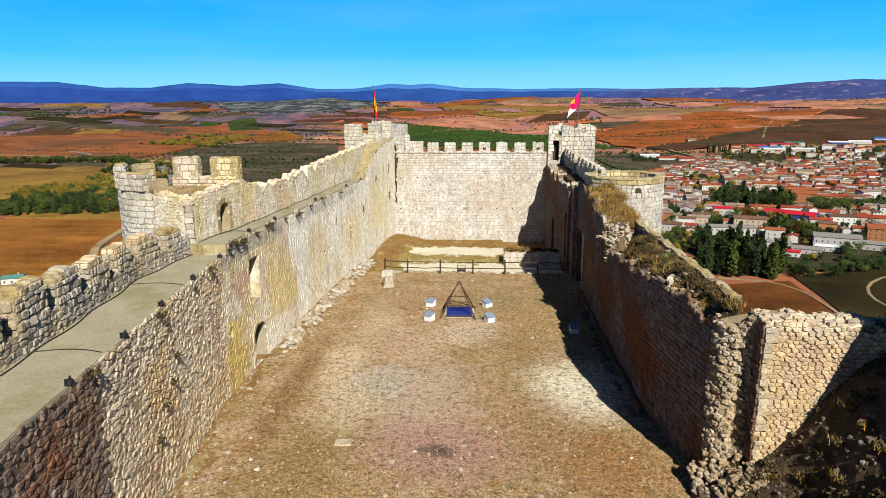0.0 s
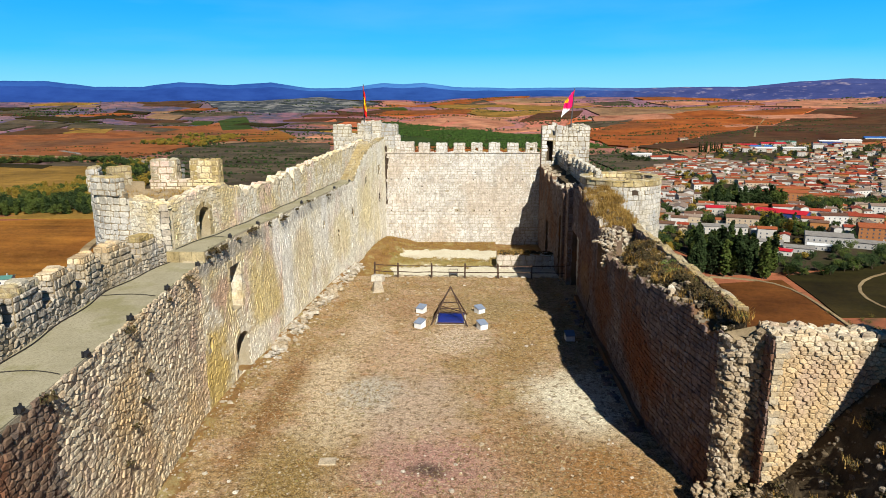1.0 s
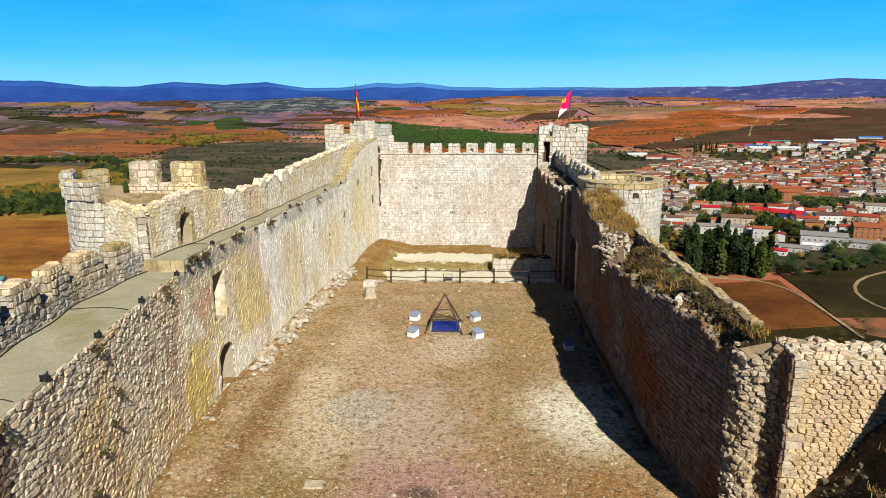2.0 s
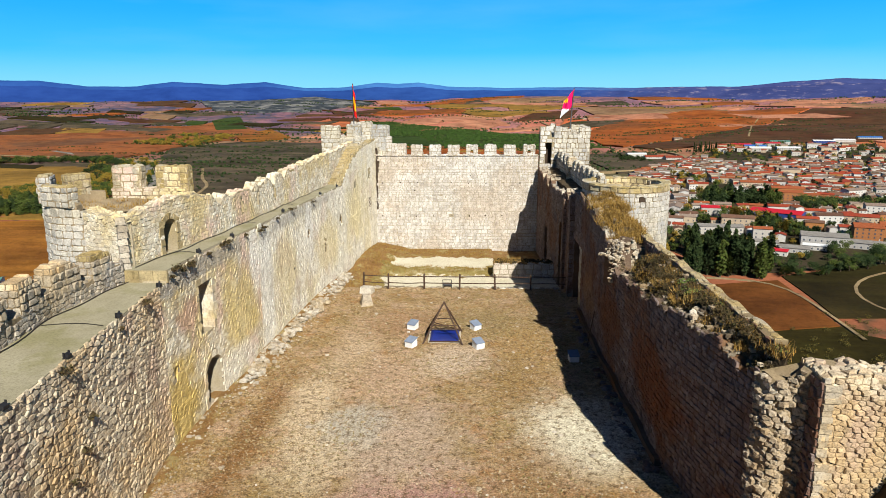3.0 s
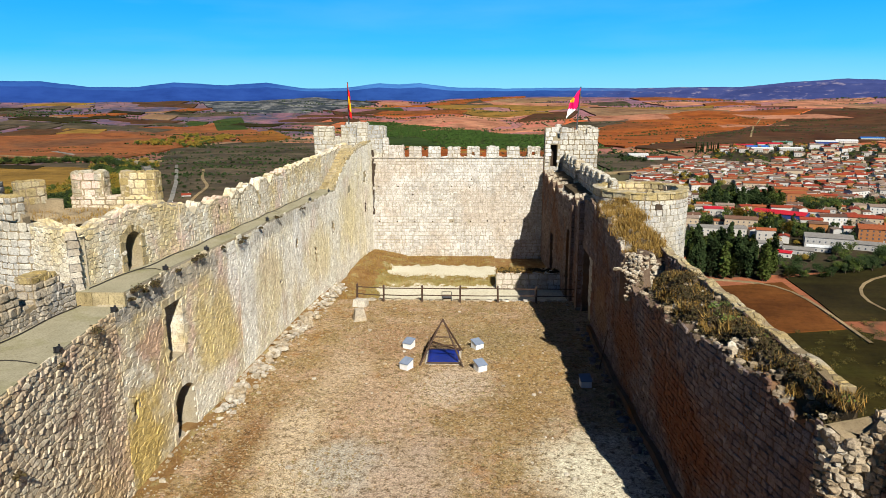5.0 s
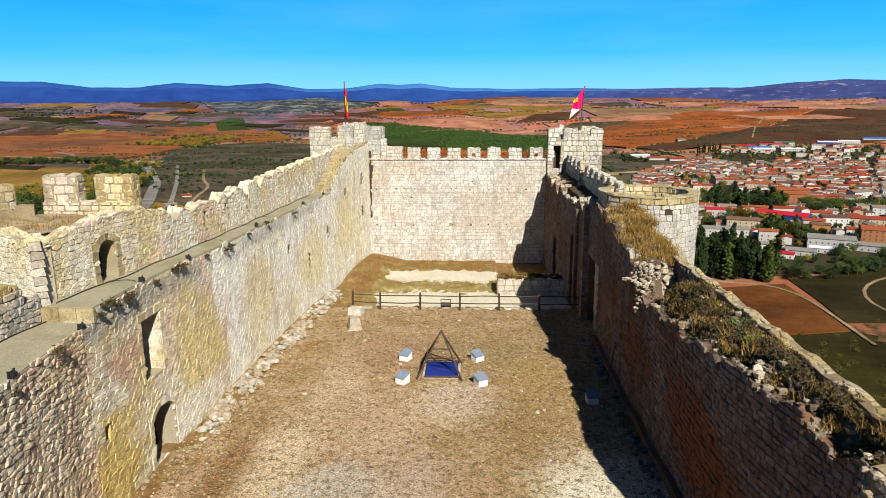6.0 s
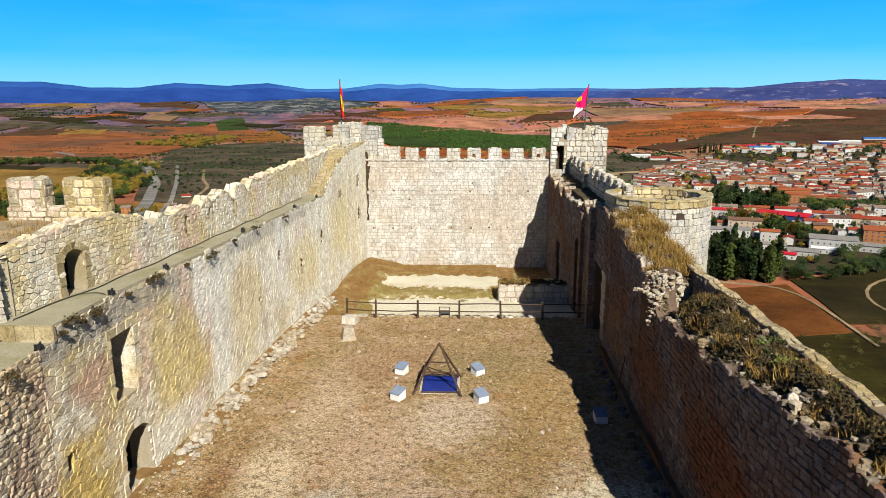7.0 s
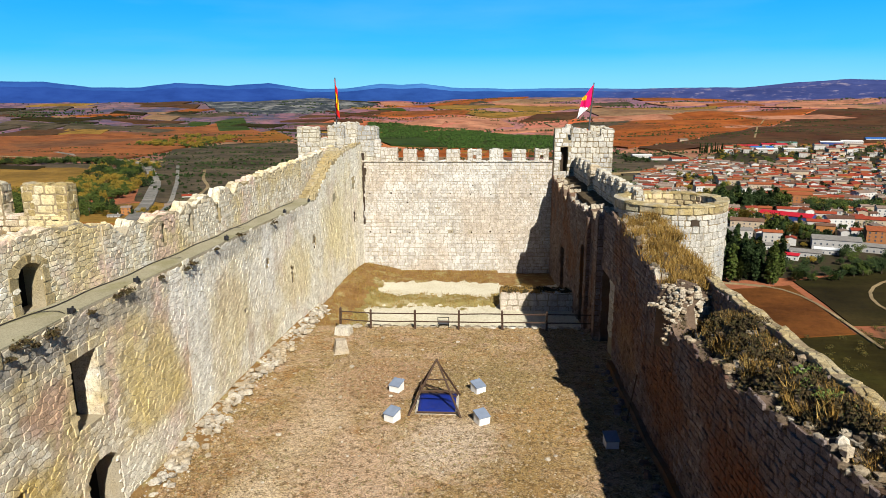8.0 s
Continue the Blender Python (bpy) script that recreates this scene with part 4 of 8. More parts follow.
# corner tower, left
corner_tower = thing("corner_tower_northwest", "square pale limestone corner tower with tall merlons", "tower", kind="structure")
s = Solid()
clad_box(s, -14.7, -11.55, 70.0, 75.2, -10.0, 10.45, rng, 0.4, 0.55, sides="sew")
part("tower_body", s.mesh("tower_body", [MORTAR_PALE, STONE_TOWER]), corner_tower)
s = Solid()
clad_box(s, -11.53, -8.5, 71.62, 75.2, 6.0, 10.35, rng, 0.4, 0.55, sides="se")
part("tower_side", s.mesh("tower_side", [MORTAR_PALE, STONE_TOWER]), corner_tower)
for x0, x1, y0, y1, z1 in ((-14.72, -12.85, 69.98, 70.55, 11.66), (-14.72, -14.1, 71.6, 73.2, 11.55), (-12.6, -10.35, 74.6, 75.2, 11.85), (-9.95, -8.45, 71.7, 72.3, 11.66), (-9.1, -8.5, 73.4, 74.9, 11.5),
                           (-12.3, -10.9, 70.75, 71.25, 11.75)):
    s = Solid()
    clad_box(s, x0, x1, y0, y1, 10.2 if z1 > 11 else 9.2, z1, rng, 0.33, 0.5, cap=1)
    part("merlon", s.mesh("merlon", [MORTAR_PALE, STONE_TOWER]), corner_tower)

s = Solid()
clad_box(s, -12.8, -9.9, 70.7, 71.3, 8.6, 10.65, rng, 0.36, 0.5, sides="sew")
part("front_wall", s.mesh("front_wall", [MORTAR_PALE, STONE_TOWER]), corner_tower)

# ragged dark crack between the left wall and the end wall, its shade a dark strip on the face
s = Solid()
z = 3.2
while z < 9.4:
    h = rng.uniform(0.15, 0.4)
    w = rng.uniform(0.08, 0.28) * (1.3 if z > 6.0 else 0.6)
    o = rng.uniform(-0.07, 0.07)
    s.box(-9.54 + o - w * 0.2, -9.54 + o + w, FY - 0.06, FY - 0.045, z, z + h, 0)
    z += h * 0.93
part("crack", s.mesh("crack", DARK_VOID), wall_far, "dark ragged crack at the corner")

# right wall, inner face in shade, its stone toned darker for it
RIGHT = [(6.75, 71.4), (7.45, 57.0), (7.55, 54.0), (7.55, 40.0), (7.74, 28.5), (8.22, 25.5), (8.68, 22.9)]
right_place, RIGHT_W = along(RIGHT)
right_u = lambda y: float(np.interp(-y, [-p[1] for p in RIGHT], [0.0] + [float(x) for x in np.cumsum([math.dist(a, b) for a, b in zip(RIGHT, RIGHT[1:])])]))
right_y = lambda u: float(np.interp(u, [right_u(p[1]) for p in RIGHT], [p[1] for p in RIGHT]))
right_x = lambda y: float(np.interp(y, [p[1] for p in RIGHT[::-1]], [p[0] for p in RIGHT[::-1]]))


def right_top(u):
    y = right_y(u)
    base = float(np.interp(y, [22.9, 26, 28.5, 31, 34, 38.1, 38.4, 41, 44, 47, 52, 53, 60, 66, 71.4], [6.2, 6.5, 6.4, 6.1, 5.8, 5.45, 6.3, 6.9, 7.5, 7.75, 7.7, 7.2, 6.8, 6.9, 7.4]))
    return base + 0.13 * math.sin(2.3 * y) + 0.10 * math.sin(5.7 * y + 1) + (0.8 * noise.noise((y * 0.7, 3.0, 0.0)) + 0.25 * noise.noise((y * 2.0, 7.0, 0.0)) if y > 52.5 else 0.12 + 0.2 * noise.noise((y * 0.8, 5.0, 0.0)) + 0.2 * noise.noise((y * 2.4, 9.0, 0.0)))


wall_right = thing("wall_east", "ruined limestone curtain wall with a ragged top, its brown court face darkened for shade", "castle wall", kind="structure")
R_DOOR = (right_u(51.6), right_u(48.0), -0.1, 4.45)
R_NICHE = [(right_u(66.2), right_u(64.6), -1.0, 2.6), (right_u(58.6), right_u(57.4), -1.0, 4.4)]
R_HOLES = [R_DOOR, *R_NICHE]
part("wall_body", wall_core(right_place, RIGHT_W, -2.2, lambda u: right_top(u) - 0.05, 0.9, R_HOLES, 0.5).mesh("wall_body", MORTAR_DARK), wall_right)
# dark backs of the recesses, shade put into their colour
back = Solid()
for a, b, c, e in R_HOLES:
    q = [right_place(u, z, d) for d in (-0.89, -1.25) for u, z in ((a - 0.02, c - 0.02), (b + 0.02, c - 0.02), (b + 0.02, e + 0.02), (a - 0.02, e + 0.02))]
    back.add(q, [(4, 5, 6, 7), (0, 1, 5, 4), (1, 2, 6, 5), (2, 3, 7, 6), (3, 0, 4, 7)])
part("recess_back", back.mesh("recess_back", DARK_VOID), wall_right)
r_free = outside(R_HOLES, 0.05)
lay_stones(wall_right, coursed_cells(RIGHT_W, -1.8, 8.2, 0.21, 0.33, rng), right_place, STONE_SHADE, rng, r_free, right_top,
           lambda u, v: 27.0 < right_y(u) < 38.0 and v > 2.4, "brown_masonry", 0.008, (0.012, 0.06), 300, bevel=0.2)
cap_stones(wall_right, right_place, right_u(38.5), lambda u: right_top(u) - 0.05, 0.9, STONE_GREY, rng, 0.3, 0.26, (0.0, 0.1))
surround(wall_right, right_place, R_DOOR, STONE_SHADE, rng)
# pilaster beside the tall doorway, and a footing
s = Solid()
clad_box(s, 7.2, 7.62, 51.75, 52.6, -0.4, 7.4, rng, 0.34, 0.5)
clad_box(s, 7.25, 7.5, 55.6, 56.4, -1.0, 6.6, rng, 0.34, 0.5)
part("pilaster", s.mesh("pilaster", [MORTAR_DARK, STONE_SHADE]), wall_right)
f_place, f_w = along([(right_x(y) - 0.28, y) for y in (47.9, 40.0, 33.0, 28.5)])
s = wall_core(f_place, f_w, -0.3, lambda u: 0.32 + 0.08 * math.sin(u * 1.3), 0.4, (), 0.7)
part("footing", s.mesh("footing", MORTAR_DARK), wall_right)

# walkway and merlons of the right wall beyond the round tower
east_walk = thing("walkway_east", "broken stone walkway behind the ruined wall top", "walkway", kind="structure")
s = Solid()
ys = np.linspace(52.6, 72.4, 26)
for y in ys:
    x0 = right_x(min(y, 71.4)) + 0.5
    x1 = float(np.interp(y, [50, 73], [9.0, 8.7])) + 0.05
    z = 7.25 + rng.uniform(-0.05, 0.05)
    s.v += [(x0, y, z - 0.1), (x1, y, z + 0.15), (x1, y, 5.0), (x0, y, 5.0)]
for k in range(len(ys) - 1):
    a, b = 4 * k, 4 * k + 4
    s.f += [[a, a + 1, b + 1, b], [a + 1, a + 2, b + 2, b + 1], [a + 3, a, b, b + 3]]
s.s = [0] * len(s.f)
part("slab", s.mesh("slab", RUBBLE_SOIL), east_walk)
e_parapet = thing("wall_parapet_east", "limestone parapet with narrow merlons in half shade", "parapet", kind="structure")
e_place, e_w = along([(8.72, 72.6), (9.0, 50.2)])
part("parapet_body", wall_core(e_place, e_w, -8.0, lambda u: 8.2, 0.5, (), 1.0).mesh("parapet_body", MORTAR), e_parapet)
lay_stones(e_parapet, coursed_cells(e_w, 7.2, 8.2, 0.28, 0.42, rng), e_place, STONE_TOWER, rng, lambda u, v: True, lambda u: 8.2, None, "parapet_masonry")
for k in range(4):
    merlon_on(on_line(e_place, 0.9 + 2.0 * k, 0.25), e_parapet, 8.15, 9.05, 1.25, 0.5, rng, [MORTAR, STONE_TOWER, STONE_TOWER], 0.26)
for k in range(6):
    merlon_on(on_line(e_place, 10.7 + 2.05 * k, 0.25), e_parapet, 8.15, 9.0, 1.4, 0.5, rng, [MORTAR, STONE_TOWER, STONE_TOWER], 0.26)
merlon_on(on_line(e_place, 9.1, 0.1), e_parapet, 7.2, 9.1, 0.7, 0.8, rng, [MORTAR, STONE_RUIN, STONE_RUIN], 0.26, name="pillar")

# corner tower, right
corner_r = thing("corner_tower_northeast", "square limestone corner tower with a dark doorway", "tower", kind="structure")
s = Solid()
clad_box(s, 8.4, 12.0, 72.6, 76.8, -10.0, 10.75, rng, 0.4, 0.55, sides="sew")
part("tower_body", s.mesh("tower_body", [MORTAR, STONE_TOWER]), corner_r)
for x0, x1, y0, y1, z1 in ((8.4, 9.7, 72.58, 73.1, 11.35), (9.75, 10.6, 72.58, 73.1, 11.1), (10.9, 12.02, 72.58, 73.1, 11.3), (8.4, 9.0, 76.2, 76.8, 11.5), (10.6, 12.0, 76.2, 76.8, 11.4), (11.5, 12.02, 74.2, 75.4, 11.3)):
    s = Solid()
    clad_box(s, x0, x1, y0, y1, 10.6, z1, rng, 0.33, 0.5, cap=1)
    part("merlon", s.mesh("merlon", [MORTAR, STONE_TOWER]), corner_r)
cr_place, cr_w = along([(6.95, 72.3), (8.38, 72.3)])
C_DOOR = (0.55, 1.2, 7.6, 9.85)
part("gate_wall", wall_core(cr_place, cr_w, -8.0, lambda u: 11.45 if u < 1.0 else 10.4, 0.8, [C_DOOR], 0.5).mesh("gate_wall", MORTAR_PALE), corner_r)
lay_stones(corner_r, coursed_cells(cr_w, 6.5, 11.5, 0.36, 0.5, rng), cr_place, STONE_FAR, rng, outside([C_DOOR]), lambda u: 11.45 if u < 1.0 else 10.4, None, "gate_masonry")
# dark block coloured as the unlit space behind the doorway
s = Solid()
s.box(7.3, 8.38, 73.12, 75.0, 7.2, 10.3, 0)
part("gate_back", s.mesh("gate_back", DARK_VOID), corner_r)

# round tower, right
RX, RY, RR = 10.6, 49.9, 2.9
right_tower = thing("round_tower_east", "round limestone tower with an open parapet ring and a loophole", "tower", kind="structure")
part("tower_body", ring(RX, RY, 0.3, RR - 0.04, -14.0, 7.7).mesh("tower_body", MORTAR_PALE), right_tower)
part("tower_top", disc(RX, RY, RR - 0.4, 7.74).mesh("tower_top", RUBBLE_SOIL), right_tower)
part("parapet_ring", ring(RX, RY, RR - 0.58, RR - 0.04, 7.6, 8.72).mesh("parapet_ring", MORTAR), right_tower)
rp = around(RX, RY, RR - 0.04, math.radians(150))
r_len = math.tau * (RR - 0.04)
hole_u = (math.radians(280) - math.radians(150)) * (RR - 0.04)
lay_stones(right_tower, coursed_cells(r_len, 1.0, 8.3, 0.33, 0.46, rng), rp, STONE_TOWER, rng, lambda u, v: not (abs(u - hole_u) < 0.3 and abs(v - 7.95) < 0.2), lambda u: 8.32,
           lambda u, v: v > 4.5, "tower_masonry", 0.01, (0.01, 0.045), 300, bevel=0.13)
lay_stones(right_tower, coursed_cells(r_len, 8.32, 8.72, 0.4, 0.6, rng), rp, STONE_OCHRE, rng, lambda u, v: True, None, None, "rim_stones", 0.012, (0.03, 0.07))
ri = around(RX, RY, RR - 0.58, 0.0)
lay_stones(right_tower, coursed_cells(math.tau * (RR - 0.58), 7.75, 8.72, 0.3, 0.45, rng), lambda u, z, d: ri(math.tau * (RR - 0.58) - u, z, -d), STONE_PALE, rng, lambda u, v: True, None, None, "inner_masonry")
rt = lambda u, r, d: (RX + (RR - 0.62 + r) * math.cos(u), RY + (RR - 0.62 + r) * math.sin(u), 8.72 + d)
s = Solid()
for k in range(30):
    a0, a1 = math.tau * k / 30, math.tau * (k + 1) / 30
    made = stone_piece([(a1, 0.0), (a1, 0.66), (a0, 0.66), (a0, 0.0)], lambda u, r, d: rt(u, r, d), rng, 0.0, (0.04, 0.10), 0.05)
    if made:
        s.add(*made)
part("cap_stones", s.mesh("cap_stones", STONE_OCHRE), right_tower)
# dark plate on the face, coloured as the shade in the loophole
s = Solid()
a = math.radians(280)
m = pose(RX + (RR - 0.02) * math.cos(a), RY + (RR - 0.02) * math.sin(a), 7.95, 0, 0, 280 + 90)
s.box(-0.24, 0.24, -0.02, 0.03, -0.17, 0.17, 0, m)
part("loophole", s.mesh("loophole", DARK_VOID), right_tower, "dark loophole")
# low landing between tower and wall, with a rail
s = Solid()
clad_box(s, 7.9, 9.7, 47.6, 52.6, 4.6, 7.72, rng, 0.34, 0.5, sides="s")
landing = thing("landing", "grey concrete landing between the round tower and the wall", "landing", kind="structure")
part("landing_body", s.mesh("landing_body", [MORTAR, STONE_RUIN]), landing)
s = Solid()
s.box(8.0, 9.9, 47.55, 51.5, 7.76, 7.86, 0)
part("landing_slab", s.mesh("landing_slab", CONCRETE), landing)

# rubble filling of the right wall, outer leaf
outer = thing("wall_outer_east", "low outer limestone wall with pale coping", "wall", kind="structure")
o_place, o_w = along([(9.45, 46.6), (9.35, 40.0), (9.25, 23.4)])


def o_top(u):
    return float(np.interp(u, [0, 5, 8, 23.5], [7.05, 7.05, 7.05, 7.25])) + 0.05 * math.sin(3 * u)


part("wall_body", wall_core(o_place, o_w, -8.0, o_top, 0.42, (), 0.6).mesh("wall_body", MORTAR), outer)
# court side laid in the shade-toned brown stone
lay_stones(outer, rubble_cells(o_w, 4.8, 7.3, 0.4, 0.27, rng), o_place, STONE_SHADE, rng, lambda u, v: True, o_top, None, "masonry")
oc = lambda u, r, d: tuple(Vector(o_place(u, 0, -r)) + Vector((0, 0, o_top(u) + d)))
s = Solid()
for p in rubble_cells(o_w, 0.0, 0.44, 0.30, 0.22, rng):
    made = stone_piece(p[::-1], oc, rng, 0.01, (-0.01, 0.05))
    if made:
        s.add(*made)
tagged(part("coping_stones", s.mesh("coping_stones", STONE_STEP), outer), kind="stuff")


def fill_z(x, y):
    """Height of the rubble between the two leaves of the right wall."""
    inner = right_top(right_u(y)) - 0.05
    t = (x - right_x(y) - 0.5) / max(0.5, 9.4 - right_x(y) - 0.5)
    z = inner * (1 - t) + max(inner, 6.85) * t
    z += 0.3 * math.sin(math.pi * min(1, max(0, t))) * (1.0 if y < 38 else 0.6)
    if y < 39.5:
        z -= 1.7 * max(0.0, 1 - abs(y - 38.5) / 2.2) * min(1.0, max(0.0, t * 3))
    z += 0.22 * noise.noise((x * 0.9, y * 0.9, 0.0)) + 0.10 * noise.noise((x * 2.7, y * 2.7, 5.0))
    return z


s = Solid()
nx, ny = 10, 66
for j in range(ny + 1):
    y = 22.75 + (47.2 - 22.75) * j / ny
    for i in range(nx + 1):
        x = right_x(y) + 0.35 + (9.4 - right_x(y) - 0.35) * i / nx
        s.v.append((x, y, fill_z(x, y)))
for j in range(ny):
    for i in range(nx):
        a = j * (nx + 1) + i
        s.f.append([a, a + 1, a + nx + 2, a + nx + 1])
k0 = len(s.v)
for j in (0,):
    for i in range(nx + 1):
        x, y, z = s.v[i]
        s.v.append((x, y, 0.0))
for i in range(nx):
    s.f.append([i, k0 + i, k0 + i + 1, i + 1][::-1])
s.s = [0] * len(s.f)
fill = thing("rubble_fill", "earth and rubble between the leaves of the ruined wall", "rubble", kind="structure")
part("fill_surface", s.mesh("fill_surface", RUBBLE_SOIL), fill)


def boulder(s, x, y, z, r, rng, flat=0.7, slot=0):
    """One broken stone."""
    n, m = 6, 3
    turn = rng.uniform(0, 6.28)
    pts = [(x, y, z - r * flat)]
    for j in range(1, m):
        p = -math.pi / 2 + math.pi * j / m
        for k in range(n):
            a = turn + math.tau * k / n
            q = r * rng.uniform(0.75, 1.2)
            pts.append((x + q * math.cos(p) * math.cos(a), y + q * math.cos(p) * math.sin(a), z + q * flat * math.sin(p)))
    pts.append((x, y, z + r * flat * rng.uniform(0.7, 1.0)))
    f = [(0, 1 + (k + 1) % n, 1 + k) for k in range(n)]
    for j in range(m - 2):
        a, b = 1 + j * n, 1 + (j + 1) * n
        f += [(a + k, a + (k + 1) % n, b + (k + 1) % n, b + k) for k in range(n)]
    a = 1 + (m - 2) * n
    f += [(a + k, a + (k + 1) % n, len(pts) - 1) for k in range(n)]
    s.add(pts, f, slot)


s = Solid()
for _ in range(650):
    y = rng.uniform(23.0, 46.8)
    x = right_x(y) + rng.choice([rng.uniform(0.0, 0.9), rng.uniform(0.2, 2.3)])
    x = min(x, 9.25)
    boulder(s, x, y, fill_z(max(x, right_x(y) + 0.4), y) + 0.0, rng.uniform(0.05, 0.17), rng)
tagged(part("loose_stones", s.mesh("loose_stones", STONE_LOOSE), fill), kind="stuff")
s = Solid()
for _ in range(260):
    y = rng.uniform(23.0, 38.0) if rng.random() < 0.75 else rng.uniform(38.0, 46.8)
    x = right_x(y) + (abs(rng.gauss(0, 0.35)) + 0.05 if rng.random() < 0.7 else rng.uniform(0.3, 2.2))
    r = 0.05 + 0.15 * rng.random() ** 2
    boulder(s, min(x, 9.25), y, fill_z(max(min(x, 9.25), right_x(y) + 0.4), y) + 0.3 * r, r, rng, rng.uniform(0.5, 0.8))
tagged(part("pale_stones", s.mesh("pale_stones", STONE_CORE), fill, "pale broken stones along the wall crest"), kind="stuff")
# lit broken end of the higher wall
b_place, b_w = along([(7.6, 38.3), (8.5, 38.7), (9.4, 39.2)])


def b_top(u):
    return float(np.interp(u, [0, 0.5, 1.1, 1.9], [6.3, 7.1, 7.0, 6.5])) + 0.15 * math.sin(7 * u)


part("broken_core", wall_core(b_place, b_w, 4.6, b_top, 0.9, (), 0.25).mesh("broken_core", MORTAR_DARK), fill)
lay_stones(fill, rubble_cells(b_w, 4.6, 7.4, 0.28, 0.2, rng), b_place, STONE_RUIN, rng, lambda u, v: u > 1.05 + 0.12 * math.sin(6 * v) or u < 0.42 + 0.12 * math.sin(5 * v), b_top, lambda u, v: True, "broken_end", 0.006, (-0.02, 0.14), 90, bevel=0.28)
s = Solid()
for _ in range(330):
    u = rng.choice((rng.uniform(-0.3, 0.45), rng.uniform(-0.3, 0.45), rng.uniform(0.4, b_w)))
    r = 0.04 + 0.12 * rng.random() ** 1.5
    if rng.random() < 0.6:
        x, y, z = b_place(max(0.0, u), rng.uniform(4.9, b_top(max(0, u)) + 0.05), rng.uniform(-0.05, 0.16))
    else:
        x, y, z = b_place(max(0.0, u), b_top(max(0, u)) - rng.uniform(0.0, 0.1), -rng.uniform(0.0, 0.9))
    boulder(s, x + min(0.0, u), y, z, r, rng, rng.uniform(0.35, 0.7))
tagged(part("broken_stones", s.mesh("broken_stones", STONE_CORE), fill, "broken pale stones of the torn wall end"), kind="stuff")
# rubble core laid bare in the breach
h_place, h_w = along([(8.58, 22.85), (8.8, 22.3), (9.15, 22.12), (9.3, 22.3), (9.71, 21.95)])


def h_top(u):
    return 6.35 + 0.2 * math.sin(5 * u) + 0.25 * u


part("breach_core", wall_core(h_place, h_w, 0.0, h_top, 0.8, (), 0.3).mesh("breach_core", MORTAR), fill)
lay_stones(fill, rubble_cells(h_w, 0.0, 6.9, 0.21, 0.17, rng), h_place, STONE_CORE, rng, lambda u, v: rng.random() < 0.9, h_top, lambda u, v: v > 2.0, "breach_face", 0.006, (-0.02, 0.16), 200, bevel=0.3)
s = Solid()
for _ in range(240):
    z = rng.uniform(0.2, 6.6)
    u = rng.uniform(0.0, h_w)
    boulder(s, *h_place(u, z, rng.uniform(-0.06, 0.06)), rng.uniform(0.06, 0.19), rng, 0.75)
tagged(part("breach_rubble", s.mesh("breach_rubble", STONE_CORE), fill, "loose stones in the breach"), kind="stuff")

# cross wall beyond the breach
cross = thing("wall_cross_east", "coarse sunlit limestone cross wall with pale quoins", "castle wall", kind="structure")
c_place, c_w = along([(9.72, 21.35), (14.6, 21.35)])


def c_top(u):
    return 6.92 + 0.08 * math.sin(2.1 * u) + 0.05 * math.sin(6 * u) - 0.12 * max(0, u - 2.5)


part("wall_body", wall_core(c_place, c_w, -3.0, lambda u: c_top(u) - 0.03, 1.35, (), 0.5).mesh("wall_body", MORTAR), cross)
lay_stones(cross, rubble_cells(c_w, 0.0, 7.6, 0.235, 0.16, rng, 0.33), c_place, STONE_RUBBLE, rng, lambda u, v: u > 0.12, c_top, lambda u, v: u < 3.0 and v > 2.6, "masonry", 0.006, (0.01, 0.09), 300, bevel=0.26)
z = 0.8
while z < 6.85:
    h = rng.uniform(0.13, 0.27)
    w = rng.uniform(0.2, 0.6)
    if rng.random() < 0.72:
        single("quoin", stone_piece([(0, z), (w, z), (w, z + h), (0, z + h)], c_place, rng, 0.01, (0.05, 0.11), 0.08), STONE_RUIN, cross)
    z += h
cap_stones(cross, c_place, c_w, c_top, 1.35, STONE_RUBBLE, rng, 0.28, 0.23, (0.0, 0.13))
# the west side gets the shade-toned stone, darker than the front
wr_place, wr_w = along([(9.715, 22.6), (9.715, 21.3)])
lay_stones(cross, rubble_cells(wr_w, 0.2, 6.85, 0.34, 0.25, rng), wr_place, STONE_SHADE, rng, lambda u, v: True, None, None, "side_masonry")

# rubble slope and enclosing walls near the start
mound = thing("rubble_slope", "dark slope of earth, stones and scrub by the breach", "rubble", kind="structure")
s = Solid()
nx, ny = 26, 30


def mound_z(x, y):
    z = np.interp(x, [8.0, 9.0, 10.5, 12.0, 13.0, 14.5], [0.0, 1.2, 2.2, 4.5, 5.9, 6.7]) * np.interp(y, [8, 16, 21.3], [0.7, 1.0, 0.92])
    return float(z) + 0.3 * noise.noise((x * 0.8, y * 0.8, 2.0)) + 0.12 * noise.noise((x * 2.5, y * 2.5, 3.0))


for j in range(ny + 1):
    for i in range(nx + 1):
        x, y = 8.0 + 6.6 * i / nx, 8.0 + 13.9 * j / ny
        s.v.append((x, y, max(-0.1, mound_z(x, y) if i else -0.1)))
for j in range(ny):
    for i in range(nx):
        a = j * (nx + 1) + i
        s.f.append([a, a + 1, a + nx + 2, a + nx + 1])
s.s = [0] * len(s.f)
part("slope", s.mesh("slope", RUBBLE_SOIL), mound)
s = Solid()
for _ in range(1500):
    x, y = rng.uniform(8.1, 14.4), rng.uniform(12, 21.2)
    r = 0.04 + 0.13 * rng.random() ** 3
    boulder(s, x, y, mound_z(x, y) - 0.3 * r, r, rng)
tagged(part("loose_stones", s.mesh("loose_stones", STONE_LOOSE), mound), kind="stuff")
s = Solid()
